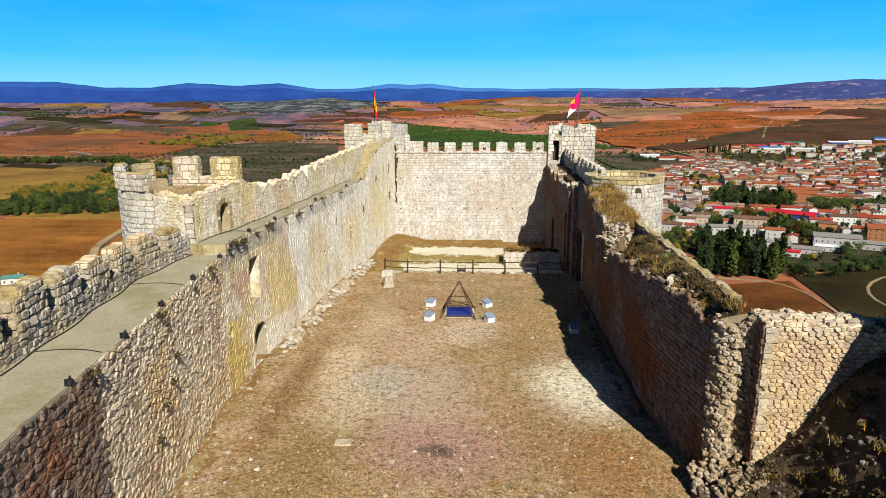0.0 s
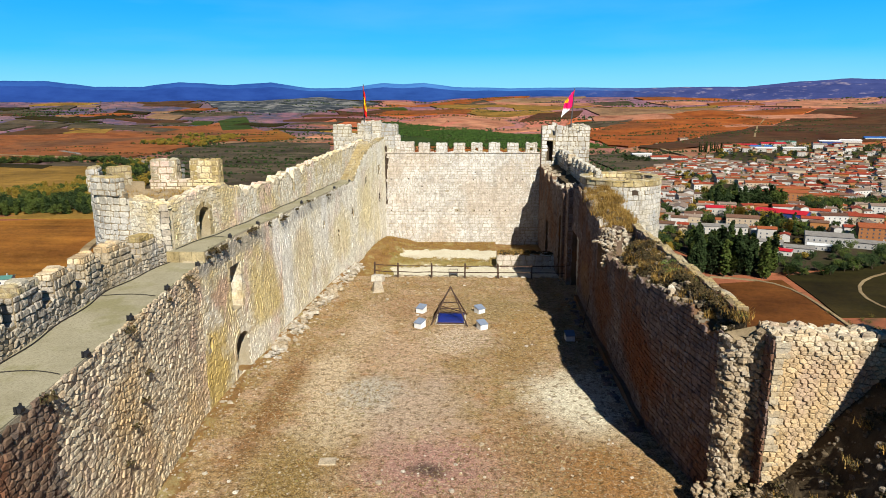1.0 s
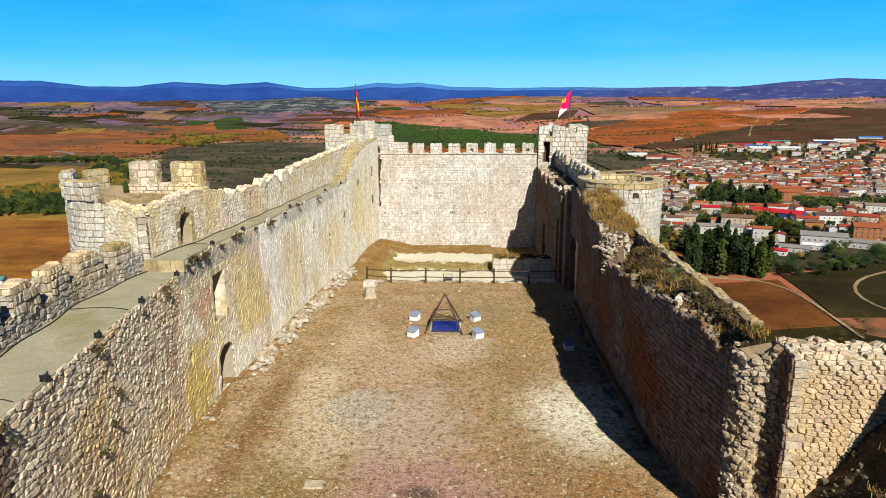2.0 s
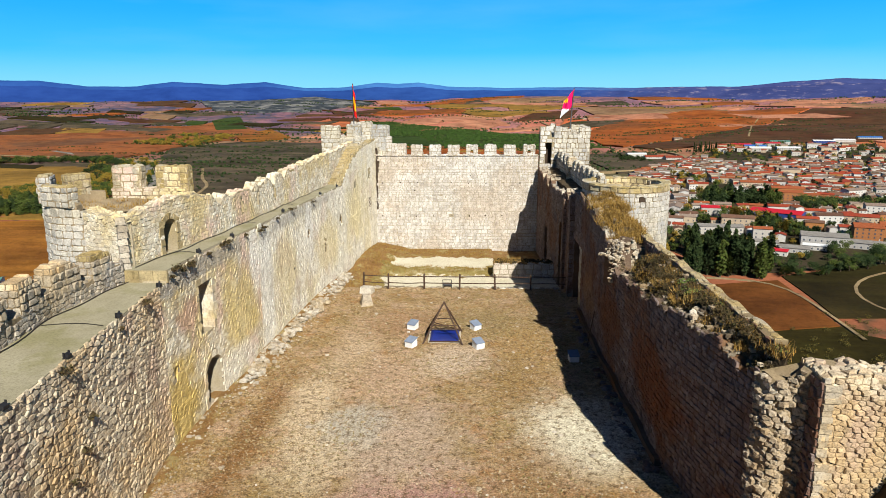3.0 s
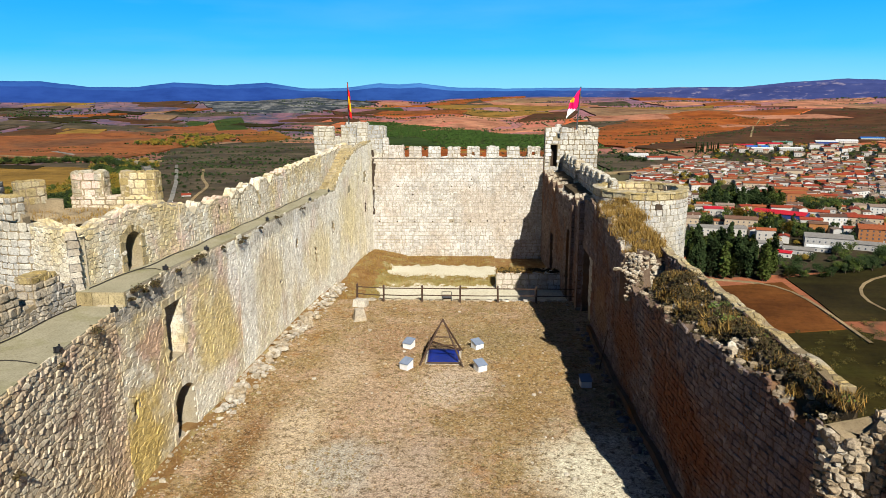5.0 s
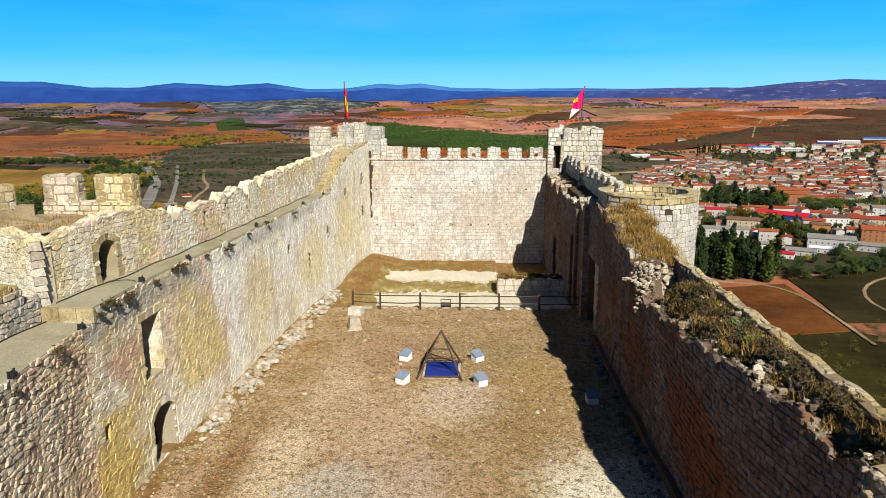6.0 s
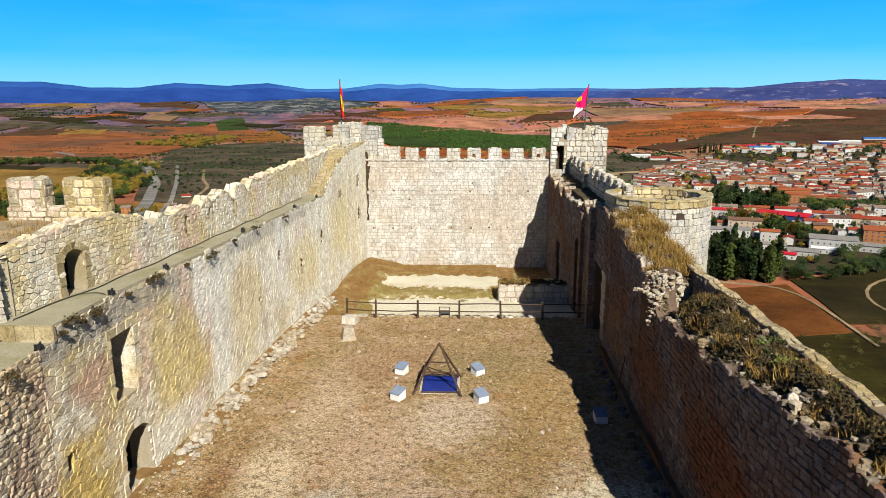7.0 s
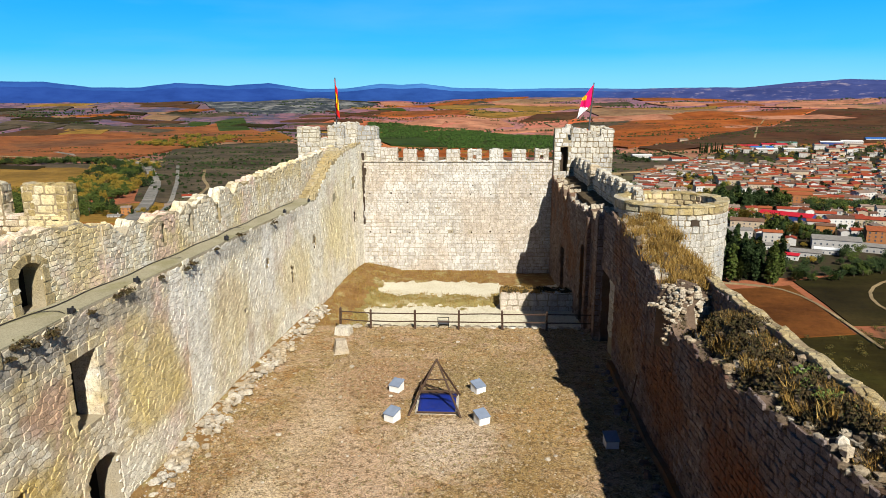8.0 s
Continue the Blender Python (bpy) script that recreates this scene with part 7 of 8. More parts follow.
def ribbon(name, label, pts, width, mat, category="road", lift=None):
    """A road or track draped over the ground."""
    base_lift = lift
    fine = []
    for a, b in zip(pts, pts[1:]):
        n = max(2, int(math.dist(a, b) / 15))
        fine += [(a[0] + (b[0] - a[0]) * k / n, a[1] + (b[1] - a[1]) * k / n) for k in range(n)]
    fine.append(pts[-1])
    for _ in range(6):
        fine = [fine[0]] + [((p[0] + 2 * q[0] + w[0]) / 4, (p[1] + 2 * q[1] + w[1]) / 4) for p, q, w in zip(fine, fine[1:], fine[2:])] + [fine[-1]]
    s = Solid()
    for k, (x, y) in enumerate(fine):
        a, b = fine[max(0, k - 1)], fine[min(len(fine) - 1, k + 1)]
        d = math.dist(a, b) or 1
        nx, ny = -(b[1] - a[1]) / d * width / 2, (b[0] - a[0]) / d * width / 2
        lift = base_lift or (0.3 + math.hypot(x, y) / 900 if math.hypot(x, y) < 560 else 3.2)
        z = max(land_z(x, y), land_z(x + nx, y + ny), land_z(x - nx, y - ny)) + lift
        s.v += [(x + nx, y + ny, z), (x - nx, y - ny, z), (x + nx * 1.25, y + ny * 1.25, z - lift - 2), (x - nx * 1.25, y - ny * 1.25, z - lift - 2)]
    for k in range(len(fine) - 1):
        a, b = 4 * k, 4 * k + 4
        s.f += [[a + 1, a, b, b + 1][::-1], [a, a + 2, b + 2, b], [a + 3, a + 1, b + 1, b + 3]]
    s.s = [0] * len(s.f)
    return tagged(new(name, s.mesh(name, mat)), label, category, kind="structure")


ROAD = fields("grey_road", (0.26, 0.24, 0.22), (0.33, 0.31, 0.28), (0.24, 0.22, 0.19), 0.05)
TRACK = fields("pale_track", (0.33, 0.24, 0.13), (0.40, 0.30, 0.17), (0.28, 0.19, 0.10), 0.05)
ribbon("road", "grey main road through the valley", [(-250, 420), (-318, 600), (-352, 710), (-424, 883), (-538, 1097), (-640, 1230), (-900, 1420)], 13, ROAD)
ribbon("road", "grey slip road beside the main road", [(-300, 610), (-330, 720), (-395, 880), (-430, 960), (-500, 1120)], 5, ROAD)
ribbon("track", "winding pale track among the houses", [(-285, 640), (-320, 760), (-330, 830), (-380, 930), (-430, 1060)], 4, TRACK, "track")
ribbon("road", "pale country road past the farm", [(180, 1000), (235, 1030), (357, 1096), (400, 1290), (380, 1400), (437, 1700), (330, 2000), (250, 2500)], 8, TRACK)
ribbon("track", "pale farm track up the red hill", [(700, 1750), (924, 2293), (1090, 2620)], 4.5, TRACK, "track", 4.1)
ribbon("track", "pale looping field track", [(300, 452), (264, 443), (239, 422), (222, 392), (218, 366), (226, 342), (250, 318)], 1.9, TRACK, "track")
ribbon("track", "pale track along the orange field", [(150, 424), (196, 424), (192, 380), (188, 330), (187, 312)], 1.9, TRACK, "track")
ribbon("road", "dusty road across the near plain", [(-250, 395), (-300, 480), (-320, 590)], 6, TRACK)
ribbon("track", "pale track across the plain", [(-1100, 1390), (-800, 1290), (-690, 1220), (-560, 1200)], 7, TRACK, "track", 4.4)


# trees
def tree_parts(kind, rng):
    """Trunk and crown meshes of one tree, about ten metres high."""
    t, c = Solid(), Solid()
    t.tube((0, 0, -0.5), (rng.uniform(-0.2, 0.2), rng.uniform(-0.2, 0.2), 4.0), 0.28, 0.16, 6)
    if kind == "poplar":
        lobes = [(rng.gauss(0, 0.22), rng.gauss(0, 0.22), 1.2 + 8.8 * k / 15, (1.15 * (1 - (k / 16) ** 2) + 0.25) * min(1.0, 0.5 + k * 0.2) * rng.uniform(0.85, 1.15)) for k in range(16)]
    elif kind == "pine":
        lobes = [(rng.gauss(0, 0.5), rng.gauss(0, 0.5), 2.2 + 6.0 * k / 8, 2.4 * (1 - k / 9) + 0.4) for k in range(9)]
    else:
        lobes = [(rng.gauss(0, 1.7), rng.gauss(0, 1.7), rng.uniform(3.2, 8.0), rng.uniform(1.2, 2.1)) for _ in range(13)]
        for x, y, z, r in lobes[:5]:
            t.tube((0, 0, 2.6), (x, y, z), 0.12, 0.05, 5)
    for x, y, z, r in lobes:
        for _ in range(64):
            d = Vector((rng.gauss(0, 1), rng.gauss(0, 1), rng.gauss(0, 1))).normalized() * r * rng.uniform(0.55, 1.1)
            p = Vector((x, y, z)) + d
            e = Vector((rng.gauss(0, 1), rng.gauss(0, 1), rng.gauss(0, 1))).normalized() * rng.uniform(0.22, 0.48)
            g = e.orthogonal().normalized() * rng.uniform(0.2, 0.4)
            c.add([p - e, p + g, p + e * 0.8, p - g], [(0, 1, 2, 3)])
    return t, c


BARK = varied("bark", [(0.10, 0.07, 0.05)] * 2)
LEAF = {"dark": varied("dark_leaves", [(0.012, 0.022, 0.006), (0.024, 0.038, 0.010), (0.017, 0.031, 0.008)]),
        "green": varied("green_leaves", [(0.032, 0.052, 0.008), (0.055, 0.075, 0.012), (0.045, 0.052, 0.012)]),
        "gold": varied("autumn_leaves", [(0.17, 0.10, 0.010), (0.21, 0.14, 0.02), (0.10, 0.09, 0.014)]),
        "pine": varied("pine_needles", [(0.016, 0.036, 0.006), (0.032, 0.062, 0.009), (0.022, 0.045, 0.008)])}
PROTO = {}


def tree(kind, leaf, variant, x, y, size, wide=1.0, label=""):
    key = (kind, leaf, variant)
    if key not in PROTO:
        q = random.Random(hash((len(kind), ord(leaf[0]), variant)) % 100003)
        t, c = tree_parts(kind, q)
        PROTO[key] = t.mesh("trunk", BARK), c.mesh("crown", LEAF[leaf])
    words = {"poplar": "tall slender dark green poplar in the valley", "round": "leafy broad tree among the houses", "pine": "young green pine of the plantation"}
    ob = thing("tree", label or words[kind], "tree", "trees in the valley", at=(x, y, land_z(x, y)), turn=rng.uniform(0, 360))
    ob.scale = (size / 10 * wide, size / 10 * wide, size / 10)
    part("trunk", PROTO[key][0], ob)
    part("crown", PROTO[key][1], ob)


def grove(poly, n, kinds, size, wide=1.0, label="", joined=""):
    """Trees scattered over a patch of ground: things, or far away one object of stuff."""
    xs, ys = [p[0] for p in poly], [p[1] for p in poly]
    k, s = 0, Solid()
    for _ in range(n * 30):
        x, y = rng.uniform(min(xs), max(xs)), rng.uniform(min(ys), max(ys))
        if not inside(x, y, poly):
            continue
        kind, leaf = rng.choice(kinds)
        h = rng.uniform(*size)
        if joined:
            t, c = tree_parts(kind, rng)
            f, z = h / 10, land_z(x, y)
            slot = ("dark", "green", "gold", "pine").index(leaf)
            for part_of, q in ((t, 4), (c, slot)):
                s.add([(x + p[0] * f * wide, y + p[1] * f * wide, z + p[2] * f) for p in part_of.v], part_of.f, q)
        else:
            tree(kind, leaf, rng.randrange(3), x, y, h, wide, label)
        k += 1
        if k >= n:
            break
    if joined:
        tagged(new(joined, s.mesh(joined, [LEAF["dark"], LEAF["green"], LEAF["gold"], LEAF["pine"], BARK])), label, "trees", kind="stuff")


grove([(-540, 640), (-372, 636), (-352, 672), (-500, 705)], 110, [("poplar", "green"), ("round", "green"), ("poplar", "dark"), ("round", "dark")], (11, 19), 1.3, "dark green grove of poplars in the valley", "valley_grove")
grove([(-570, 760), (-400, 690), (-415, 820), (-520, 890)], 130, [("round", "gold"), ("poplar", "gold"), ("round", "green")], (9, 15), 1.3, "grove of yellowing autumn trees in the valley", "autumn_grove")
grove([(-590, 1000), (-640, 1180), (-530, 1110), (-430, 880), (-400, 730), (-430, 690), (-500, 800)], 110, [("round", "green"), ("round", "gold"), ("round", "dark"), ("poplar", "green")], (10, 18), 1.2, "dense mixed grove beside the main road", "roadside_grove")
grove([(-1000, 1150), (-620, 1170), (-640, 1230), (-1000, 1210)], 90, [("round", "dark"), ("round", "green")], (10, 15), 1.4, "long dark belt of trees on the plain", "tree_belt")
grove([(140, 430), (196, 420), (208, 452), (188, 500), (160, 500)], 75, [("poplar", "dark"), ("poplar", "dark"), ("poplar", "green")], (15, 24), 1.0)
grove([(196, 425), (240, 436), (246, 448), (205, 446)], 14, [("round", "dark"), ("round", "green")], (5, 9), 1.2)
grove([(232, 440), (270, 448), (345, 500), (340, 520), (262, 466)], 44, [("round", "dark"), ("round", "green"), ("round", "dark")], (7, 13), 1.2, "dark trees along the field edge below the town", "field_edge_trees")
grove([(228, 634), (252, 634), (286, 545), (254, 538)], 46, [("round", "dark"), ("round", "green"), ("poplar", "dark"), ("round", "gold")], (9, 15), 1.1)
grove([(178, 640), (215, 600), (226, 610), (190, 660)], 26, [("round", "dark"), ("round", "green")], (6, 11), 1.1)
grove([(236, 688), (318, 692), (328, 735), (245, 738)], 44, [("poplar", "dark"), ("round", "dark"), ("poplar", "dark"), ("round", "green")], (14, 25), 1.15)
grove([(318, 668), (450, 690), (445, 730), (350, 735)], 60, [("round", "dark"), ("round", "dark"), ("round", "green")], (8, 15), 1.1, "row of dark trees in the middle of the town", "town_park_trees")
grove([(262, 545), (330, 590), (326, 600), (258, 556)], 14, [("round", "dark"), ("round", "green")], (5, 9), 1.1)
grove([(120, 470), (150, 500), (190, 545), (150, 560), (118, 520)], 26, [("round", "dark"), ("round", "green"), ("round", "gold")], (6, 12), 1.1, "mixed trees below the castle hill", "hillfoot_trees")
grove([(438, 1345), (485, 1345), (490, 1375), (440, 1375)], 14, [("poplar", "dark")], (14, 22), 0.6)
grove([(180, 620), (215, 600), (212, 700), (185, 720)], 16, [("round", "dark"), ("round", "green")], (7, 11))
grove(TOWN, 760, [("round", "dark"), ("round", "dark"), ("round", "green"), ("round", "gold")], (5, 11), 1.15, "small garden trees among the town houses", "garden_trees")
grove([(260, 1190), (300, 1180), (310, 1260), (270, 1280)], 14, [("round", "dark")], (8, 12), 1.1)
grove([(-420, 620), (-330, 640), (-300, 700), (-330, 690)], 16, [("round", "dark"), ("round", "gold")], (5, 9))
grove([(-390, 760), (-300, 780), (-380, 1050), (-470, 1000)], 40, [("round", "dark")], (3, 7), 1.2, "dark bushes along the hillside track", "hillside_bushes")
grove([(-230, 330), (-190, 420), (-330, 400)], 8, [("round", "dark")], (4, 7))

s = Solid()
for _ in range(1150):
    a, r = radians(rng.uniform(8, 62)), rng.uniform(90, 375)
    x, y = r * math.sin(a), 32 + r * math.cos(a)
    if x < 16 or inside(x, y, PLOTS[9][1]) or inside(x, y, PLOTS[10][1]):
        continue
    for _ in range(3):
        clump_at = (x + rng.gauss(0, 1.2), y + rng.gauss(0, 1.2))
        for _ in range(26):
            p = Vector((clump_at[0] + rng.gauss(0, 0.7), clump_at[1] + rng.gauss(0, 0.7), land_z(*clump_at) + rng.uniform(0, 1.7)))
            e = Vector((rng.gauss(0, 1), rng.gauss(0, 1), rng.gauss(0, 1))).normalized() * rng.uniform(0.12, 0.34)
            g = e.orthogonal().normalized() * rng.uniform(0.1, 0.3)
            s.add([p - e, p + g, p + e, p - g], [(0, 1, 2, 3)])
tagged(new("hillside_scrub", s.mesh("hillside_scrub", varied("olive_scrub", [(0.02, 0.022, 0.006), (0.05, 0.042, 0.010), (0.10, 0.07, 0.012), (0.035, 0.04, 0.01)]))), "olive and yellow scrub on the castle hillside", "bushes", kind="stuff")

# the pine plantation and scattered far bushes
pine = [(-390, 2480), (-160, 2380), (210, 2110), (290, 1520), (-60, 1500), (-290, 1960)]
s = Solid()


def clump(s, x, y, z, r, h, rng, n=7):
    for _ in range(n):
        d = Vector((rng.gauss(0, 0.5), rng.gauss(0, 0.5), 0)) * r
        p = Vector((x, y, z + h * rng.uniform(0.2, 0.9))) + d
        e = Vector((rng.gauss(0, 1), rng.gauss(0, 1), rng.gauss(0, 1))).normalized() * r * rng.uniform(0.5, 0.9)
        g = e.orthogonal().normalized() * r * rng.uniform(0.4, 0.8)
        s.add([p - e, p + g, p + e, p - g], [(0, 1, 2, 3)])


for _ in range(5200):
    x, y = rng.uniform(-400, 300), rng.uniform(1500, 2480)
    if inside(x, y, pine) and not inside(x, y, PLOTS[8][1]):
        clump(s, x, y, land_z(x, y), 3.4, 7.5, rng, 6)
tagged(new("pine_plantation", s.mesh("pine_plantation", LEAF["pine"])), "dark green pine plantation on the plain", "trees", kind="stuff")
s = Solid()
for _ in range(5200):
    a, r = radians(rng.uniform(-40, 40)), 1000 * (4.2 ** rng.random())
    x, y = r * math.sin(a), 32 + r * math.cos(a)
    k = noise.noise((x * 0.0022, y * 0.0022, 21))
    if k < rng.uniform(-0.1, 0.5) and rng.random() < 0.8 or inside(x, y, TOWN) or inside(x, y, PLOTS[0][1]) or inside(x, y, PLOTS[1][1]) or inside(x, y, PLOTS[3][1]):
        continue
    clump(s, x, y, land_z(x, y), rng.uniform(1.6, 3.8), rng.uniform(2.5, 5), rng, 6)
for _ in range(900):
    x, y = rng.uniform(-640, -230), rng.uniform(700, 1700)
    if inside(x, y, PLOTS[6][1]):
        clump(s, x, y, land_z(x, y), rng.uniform(1.2, 2.8), rng.uniform(1.5, 4), rng, 5)
tagged(new("scattered_bushes", s.mesh("scattered_bushes", LEAF["dark"])), "dark bushes and holm oaks scattered over the plain", "bushes", kind="stuff")

# small plots and hedgerows over the plain
M_PALE = fields("pale_stubble", (0.28, 0.165, 0.09), (0.34, 0.21, 0.12), (0.24, 0.13, 0.075))
M_SALMON = fields("salmon_ploughland", (0.48, 0.20, 0.12), (0.58, 0.28, 0.17), (0.42, 0.17, 0.10))
STRIPS = [(M_PALE, "pale stubble strip on the plain"), (M_SALMON, "salmon ploughed strip on the plain"), (M_RED, "red ploughed strip on the plain"), (M_OCHRE, "ochre stubble strip on the plain"), (M_DARK, "dark heathy strip on the plain"),
          (M_GREEN, "green crop strip on the plain"), (M_BROWN, "brown fallow strip on the plain"), (M_SLOPE, "grey heathy strip on the plain")]
spread = []
while len(spread) < 110:
    a, r = radians(rng.uniform(-37, 37)), rng.uniform(1150, 3900)
    x, y = r * math.sin(a), 32 + r * math.cos(a)
    k = 1.0 if a > -0.12 else 0.55
    w, d, q = k * rng.uniform(35, 120) * r / 1500, k * rng.uniform(30, 80) * r / 1500, rng.uniform(-0.5, 0.5)
    if inside(x, y, TOWN) or any(inside(x, y, poly) for _, poly in PLOTS) or any(math.hypot(x - g, y - h) < (w + e) * 0.7 for g, h, e in spread) or (x > 120 and y < 1500):
        continue
    spread.append((x, y, w))
    c, e = math.cos(q), math.sin(q)
    poly = [(x + c * i * w + e * j * d * rng.uniform(0.7, 1.3), y + e * i * w * rng.uniform(0.4, 1) + c * j * d) for i, j in ((-1, -1), (1, -1), (1, 1), (-1, 1))]
    mat, words = STRIPS[rng.choices(range(8), (4, 7, 4, 3, 0.3, 0.3, 1.5, 1) if a > -0.12 else (1, 0.7, 1, 0.5, 6, 0.5, 5, 7))[0]]
    field("field", words, poly, mat)
s = Solid()
for _ in range(210):
    a, r = radians(rng.uniform(-38, 38)), 1000 * 3.9 ** rng.random()
    x, y = r * math.sin(a), 32 + r * math.cos(a)
    q, n = rng.uniform(-0.55, 0.55), rng.randrange(10, 40)
    size = rng.uniform(1.6, 3.4) * (0.7 + r / 3000)
    for k in range(n):
        px, py = x + math.cos(q) * k * size * 2.6 + rng.gauss(0, 2), y + math.sin(q) * k * size * 2.6 + rng.gauss(0, 3)
        if inside(px, py, TOWN) or inside(px, py, PLOTS[0][1]) or inside(px, py, PLOTS[1][1]) or rng.random() < 0.2:
            continue
        clump(s, px, py, land_z(px, py), size, size * 1.5, rng, 6)
tagged(new("hedgerows", s.mesh("hedgerows", LEAF["dark"])), "dark hedgerows and tree lines between the fields", "hedges", kind="stuff")
grove([(-820, 1580), (-640, 1560), (-650, 1850), (-800, 1900)], 120, [("round", "gold"), ("round", "green"), ("round", "gold")], (9, 15), 1.4, "olive and yellow grove far out on the plain", "far_autumn_grove")

# houses
WALLS = [varied("white_render", [(0.47, 0.45, 0.42), (0.33, 0.30, 0.265)], 0.9, 0.25), varied("cream_render", [(0.38, 0.30, 0.21), (0.32, 0.24, 0.165)]), varied("ochre_render", [(0.28, 0.12, 0.04), (0.24, 0.095, 0.04)]),
         varied("grey_render", [(0.30, 0.285, 0.27), (0.38, 0.36, 0.34)])]
ROOFS = [varied("red_tiles", [(0.17, 0.026, 0.014), (0.24, 0.042, 0.018)], 0.9, 0.4, 0.8), varied("brown_tiles", [(0.085, 0.042, 0.028), (0.14, 0.075, 0.048)], 0.9, 0.4, 0.8),
         varied("orange_tiles", [(0.24, 0.065, 0.024), (0.18, 0.05, 0.02)], 0.9, 0.4, 0.8), varied("faded_tiles", [(0.15, 0.105, 0.082), (0.22, 0.165, 0.13)], 0.9, 0.4, 0.8)]
WINDOW = plain("window_glass", (0.05, 0.06, 0.08), 0.2)
H_CACHE = {}


def house_meshes(w, d, h, wall, roof, rise):
    key = (w, d, h, wall, roof, rise)
    if key in H_CACHE:
        return H_CACHE[key]
    s = Solid()
    s.box(-w / 2, w / 2, -d / 2, d / 2, -3, h)
    s.add([(-w / 2, -d / 2, h), (-w / 2, d / 2, h), (-w / 2, 0, h + rise * 0.97), (w / 2, -d / 2, h), (w / 2, d / 2, h), (w / 2, 0, h + rise * 0.97)], [(0, 2, 1), (3, 4, 5)])
    body = s.mesh("wall", wall)
    s = Solid()
    o = 0.5
    for sgn in (-1, 1):
        v = [(-w / 2 - o, sgn * (d / 2 + o), h - o * rise / d * 2), (w / 2 + o, sgn * (d / 2 + o), h - o * rise / d * 2), (w / 2 + o, 0, h + rise), (-w / 2 - o, 0, h + rise)]
        v += [(x, y, z + 0.25) for x, y, z in v]
        q = [(0, 1, 2, 3), (4, 5, 6, 7), (0, 1, 5, 4), (1, 2, 6, 5), (2, 3, 7, 6), (3, 0, 4, 7)]
        s.add(v, [f[::-1] if sgn > 0 else f for f in q])
    top = s.mesh("roof", roof)
    s = Solid()
    s.box(-0.5, 0.5, -0.06, 0.06, -0.65, 0.65)
    win = s.mesh("window", WINDOW)
    s = Solid()
    s.box(-0.4, 0.4, -0.4, 0.4, -1.2, 1.2)
    chim = s.mesh("chimney", wall)
    H_CACHE[key] = body, top, win, chim
    return H_CACHE[key]


def house(x, y, w, d, h, turn, wall, roof, label, rise=None, windows=True, name="house"):
    rise = d * 0.16 if rise is None else rise
    body, top, win, chim = house_meshes(w, d, h, wall, roof, rise)
    ob = thing(name, label, name.replace("_", " "), "houses of the town" if name == "house" else "", at=(x, y, land_z(x, y)), turn=turn)
    part("wall", body, ob)
    part("roof", top, ob)
    if windows:
        n = max(2, int(w / 4))
        for fl in range(max(1, int(h / 3))):
            for k in range(n):
                o = part("window", win, ob)
                o.location = (-w / 2 + w * (k + 0.5) / n, -d / 2 - 0.03, 1.7 + 2.9 * fl)
        c = part("chimney", chim, ob)
        c.location = (w * 0.22, d * 0.12, h + rise)
    return ob


DESC = {0: "white rendered", 1: "cream rendered", 2: "ochre rendered", 3: "grey rendered"}
RDESC = {0: "red tiled", 1: "brown tiled", 2: "orange tiled", 3: "faded tiled"}
# halls and larger buildings first
M_BLUEWALL = plain("blue_cladding", (0.025, 0.045, 0.16), 0.5, 0, 0.2, 0.5)
M_REDROOF = plain("red_sheet_roof", (0.36, 0.012, 0.02), 0.5, 0, 0.2, 0.5)
M_WHITEROOF = plain("white_sheet_roof", (0.52, 0.52, 0.51), 0.5, 0, 0.2, 0.5)
M_GREYROOF = plain("grey_sheet_roof", (0.17, 0.155, 0.14), 0.9, 0, 0.35, 0.5)
M_BRIGHTBLUE = plain("bright_blue_roof", (0.02, 0.11, 0.38), 0.5, 0, 0.2, 0.5)
M_GREENROOF = plain("green_sheet_roof", (0.07, 0.17, 0.14), 0.5, 0, 0.2, 0.5)
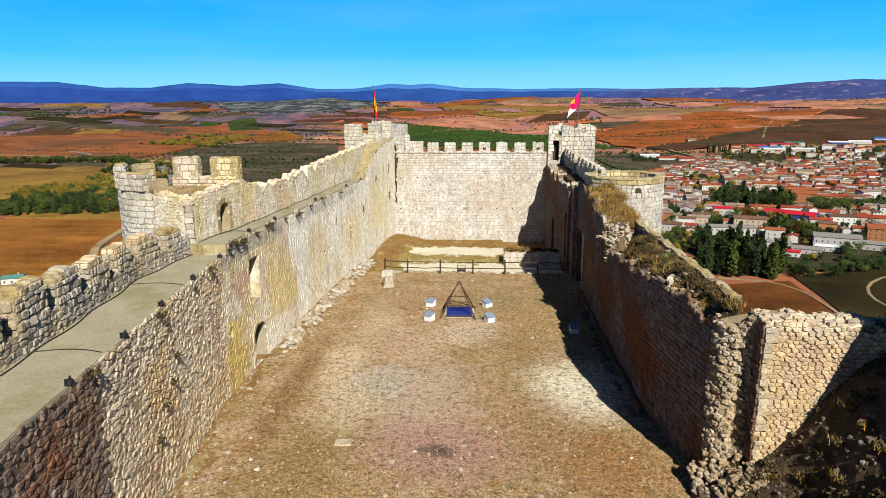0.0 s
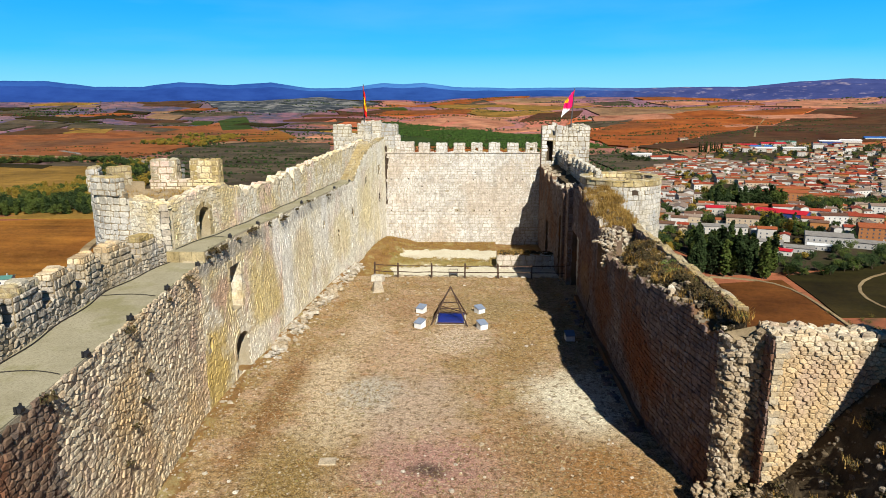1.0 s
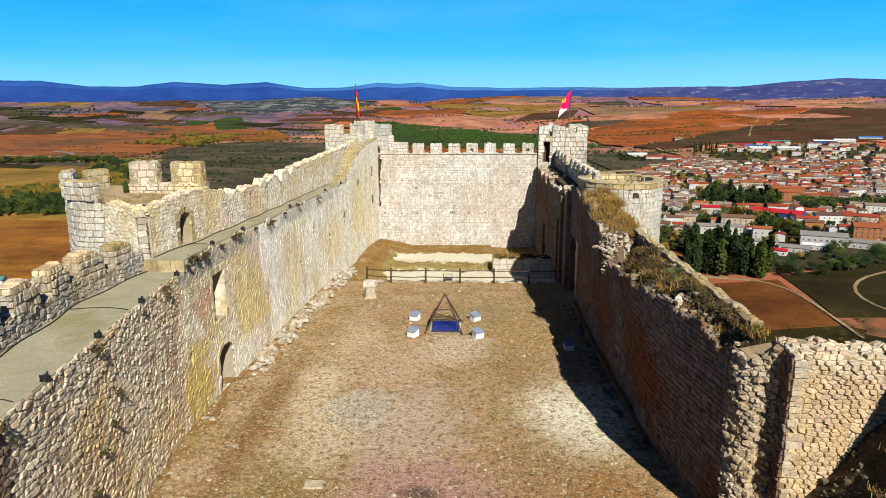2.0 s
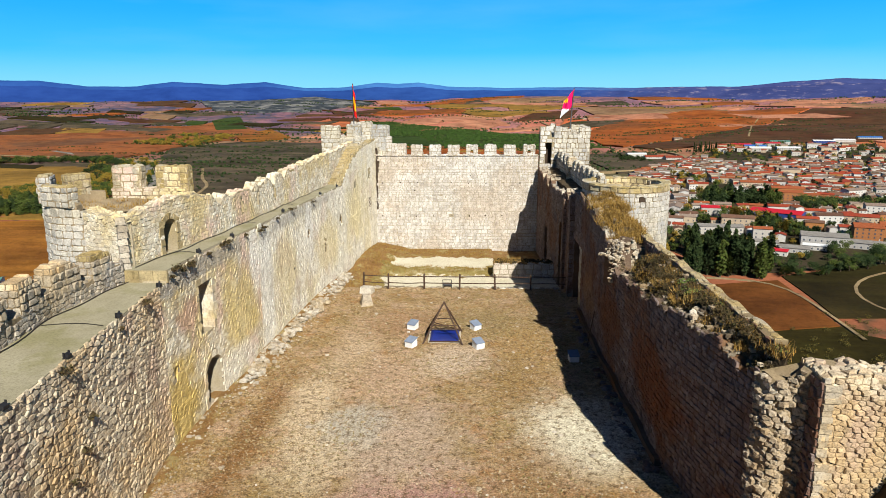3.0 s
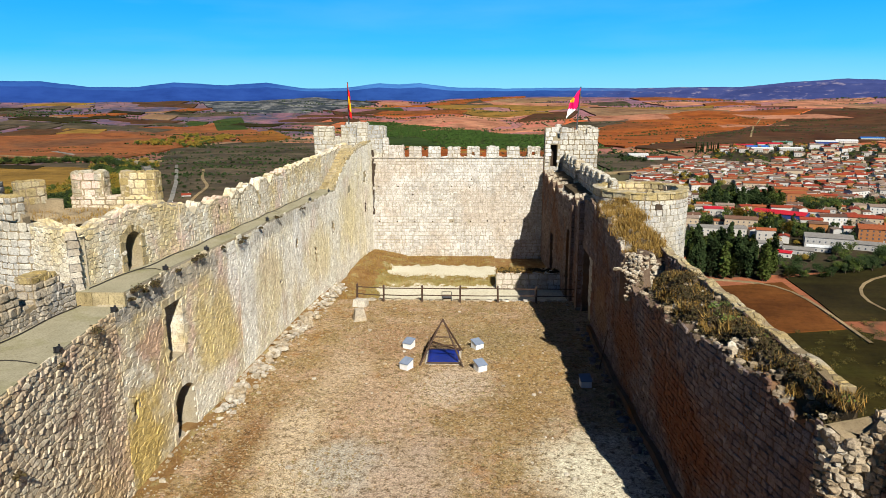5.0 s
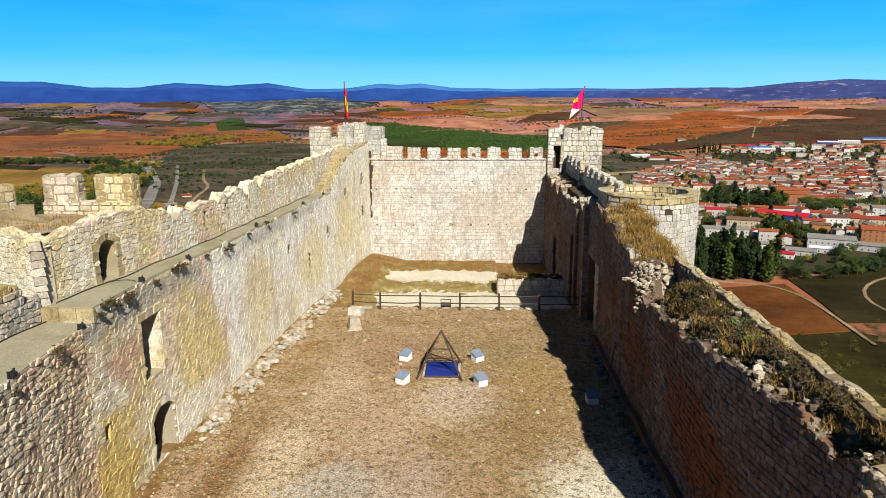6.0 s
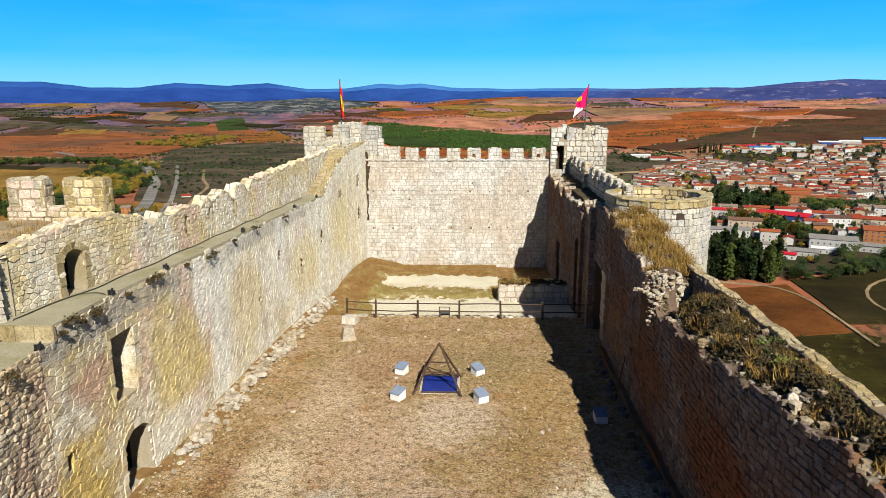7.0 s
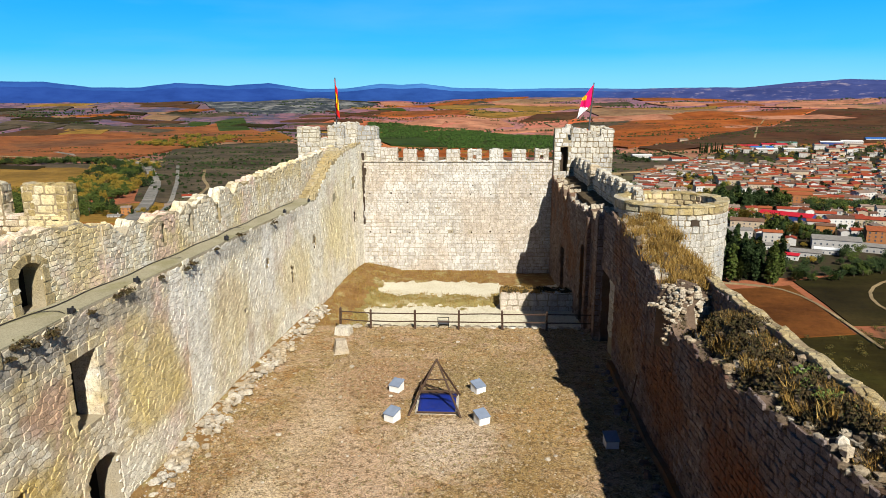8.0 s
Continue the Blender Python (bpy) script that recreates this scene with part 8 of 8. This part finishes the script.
HALLS = [
    (285, 632, 44, 20, 7, -38, M_BLUEWALL, M_REDROOF, "long blue hall with a bright red roof"),
    (203, 564, 44, 13, 7, -8, WALLS[0], M_GREYROOF, "long low cream building with rows of windows"),
    (235, 652, 27, 13, 8, -12, WALLS[0], M_REDROOF, "white house with a red roof edge"),
    (272, 522, 32, 18, 8, -22, WALLS[3], M_GREYROOF, "grey market hall with a sloping roof"),
    (298, 508, 30, 13, 5, -30, WALLS[3], M_GREYROOF, "long grey shed beside the market hall"),
    (222, 492, 18, 9, 4, -30, WALLS[0], M_REDROOF, "small white shed with a red roof"),
    (240, 500, 20, 12, 4, -25, WALLS[3], M_GREYROOF, "grey workshop with a flat roof"),
    (258, 506, 16, 9, 4, -25, WALLS[3], M_WHITEROOF, "pale workshop with a white roof"),
    (226, 520, 20, 11, 4, -20, WALLS[0], M_GREYROOF, "pale workshop with a dark roof"),
    (310, 532, 20, 15, 12, -20, WALLS[2], ROOFS[2], "ochre apartment block with a tiled roof"),
    (338, 545, 20, 14, 10, -20, WALLS[2], ROOFS[2], "ochre apartment house with a tiled roof"),
    (345, 752, 34, 12, 11, -12, WALLS[2], ROOFS[2], "wide ochre apartment block with orange tiles"),
    (362, 785, 34, 12, 11, -12, WALLS[2], ROOFS[2], "ochre apartment block with orange tiles"),
    (580, 1490, 40, 18, 6, -10, WALLS[2], M_REDROOF, "dark red warehouse roof at the edge of town"),
    (575, 1380, 40, 18, 8, -10, WALLS[0], M_WHITEROOF, "white warehouse at the edge of town"),
    (590, 1440, 42, 18, 7, -10, M_BLUEWALL, M_BRIGHTBLUE, "warehouse with a bright blue roof"),
    (680, 1530, 40, 18, 8, -12, WALLS[0], M_GREENROOF, "white warehouse with a green roof"),
    (790, 1560, 44, 20, 8, -14, M_BLUEWALL, M_WHITEROOF, "large warehouse with blue walls and a white roof"),
    (850, 1590, 44, 22, 7, -14, WALLS[0], M_WHITEROOF, "white warehouse with a flat pale roof"),
    (935, 1640, 50, 20, 6, -14, WALLS[0], M_BRIGHTBLUE, "white warehouse with a blue roof"),
    (640, 1500, 50, 22, 7, -10, WALLS[0], M_REDROOF, "white and red warehouse front"),
    (640, 1400, 44, 18, 6, -10, WALLS[0], M_WHITEROOF, "low white warehouse with a pale roof"),
    (310, 1290, 36, 14, 7, 4, WALLS[0], M_WHITEROOF, "white farm sheds outside the town"),
    (330, 1240, 34, 13, 6, 4, WALLS[0], ROOFS[0], "white farm building with red roofs"),
    (360, 1225, 30, 16, 6, 4, WALLS[0], ROOFS[0], "small white farm building with a red roof"),
    (515, 1725, 22, 14, 6, 10, WALLS[1], ROOFS[3], "lone cream house on the plain"),
    (-344, 652, 9, 8, 9, 12, WALLS[2], ROOFS[3], "small ochre building beside the road"),
    (-400, 672, 34, 8, 3, 10, M_GREYROOF, M_GREYROOF, "low grey shed in the fields"),
    (-302, 398, 12, 10, 4, 20, WALLS[0], M_GREENROOF, "white farmhouse with a green roof"),
    (-330, 760, 10, 8, 4, 20, WALLS[0], ROOFS[0], "small white house by the track"),
    (-322, 700, 12, 8, 4, 30, WALLS[0], ROOFS[3], "small pale house by the track"),
    (-350, 640, 12, 8, 3, 10, WALLS[0], M_GREYROOF, "small white house in the fields"),
    (-300, 650, 14, 9, 4, 40, WALLS[0], M_GREENROOF, "small white and green building"),
    (-165, 1000, 26, 14, 6, 10, WALLS[0], M_WHITEROOF, "lone white building below the castle"),
    (470, 2600, 22, 9, 4, 0, WALLS[0], ROOFS[3], "far white farm shed on the red hills"),
    (420, 2590, 18, 9, 4, 8, WALLS[1], ROOFS[3], "far cream farmhouse on the red hills"),
]
placed = []
for x, y, w, d, h, turn, wall, roof, label in HALLS:
    house(x, y, w, d, h, turn, wall, roof, label, d * 0.1 if roof not in ROOFS else None, w < 70 and wall in WALLS, "building")
    placed.append((x, y, max(w, d) * 0.5))
far_town = Solid()
SLOTS = WALLS + ROOFS + [WINDOW]


def town_house(s, x, y, w, d, h, turn, wi, ri, rise):
    """A distant house joined into the far town."""
    m = pose(x, y, land_z(x, y), 0, 0, turn)
    for me, slot in zip(house_meshes(w, d, h, WALLS[wi], ROOFS[ri], rise)[:2], (wi, 4 + ri)):
        s.add([tuple(m @ v.co) for v in me.vertices], [list(p.vertices) for p in me.polygons], slot)
    n = max(2, int(w / 4))
    for fl in range(2):
        for k in range(n):
            a = -w / 2 + w * (k + 0.5) / n
            s.box(a - 0.5, a + 0.5, -d / 2 - 0.06, -d / 2 + 0.05, 1.2 + 2.8 * fl, 2.5 + 2.8 * fl, 8, m)


OPEN = [[(228, 680), (330, 684), (450, 682), (448, 738), (345, 742), (238, 745)], [(120, 410), (225, 415), (225, 545), (120, 560)], [(224, 640), (256, 640), (292, 540), (250, 534)], [(400, 1200), (520, 1180), (620, 1330), (500, 1340)]]
made = grown = 0
for _ in range(26000):
    x, y = rng.uniform(130, 900), rng.uniform(440, 1500)
    if not inside(x, y, TOWN) or any(inside(x, y, p) for p in OPEN):
        continue
    far = y > 850
    if (grown >= 520 if far else made >= 190):
        continue
    # streets run between the rows, gardens and yards stay free
    row = (y + 0.25 * x + 18 * noise.noise((x * 0.006, y * 0.006, 30))) % 34
    if row < 15 or noise.noise((x * 0.012, y * 0.012, 40)) < -0.28:
        continue
    if y > 1190 and rng.random() < 0.9 or y < 660 and rng.random() < 0.6 or y < 505:
        continue
    w, d, h = rng.choice([(9, 7, 6.5), (12, 8, 7.5), (8, 7, 6), (14, 8, 8.5), (17, 9, 8)]) if rng.random() < 0.93 else (26, 11, 10)
    if any(math.hypot(x - a, y - b) < c + max(w, d) * 0.36 for a, b, c in placed):
        continue
    placed.append((x, y, max(w, d) * 0.42))
    wi = rng.choices(range(4), (8, 3, 1.2, 1))[0]
    ri = rng.choices(range(4), (3, 3, 2.5, 4))[0]
    turn = -14 + rng.choice([0, 90, 0, 0, 30]) + rng.uniform(-9, 9)
    if far:
        town_house(far_town, x, y, w, d, h, turn, wi, ri, d * 0.16)
        grown += 1
    else:
        house(x, y, w, d, h, turn, WALLS[wi], ROOFS[ri], f"{DESC[wi]} town house with a {RDESC[ri]} roof")
        made += 1
tagged(new("far_town_houses", far_town.mesh("far_town_houses", SLOTS)), "crowded white and tiled houses of the far town", "houses", kind="stuff")
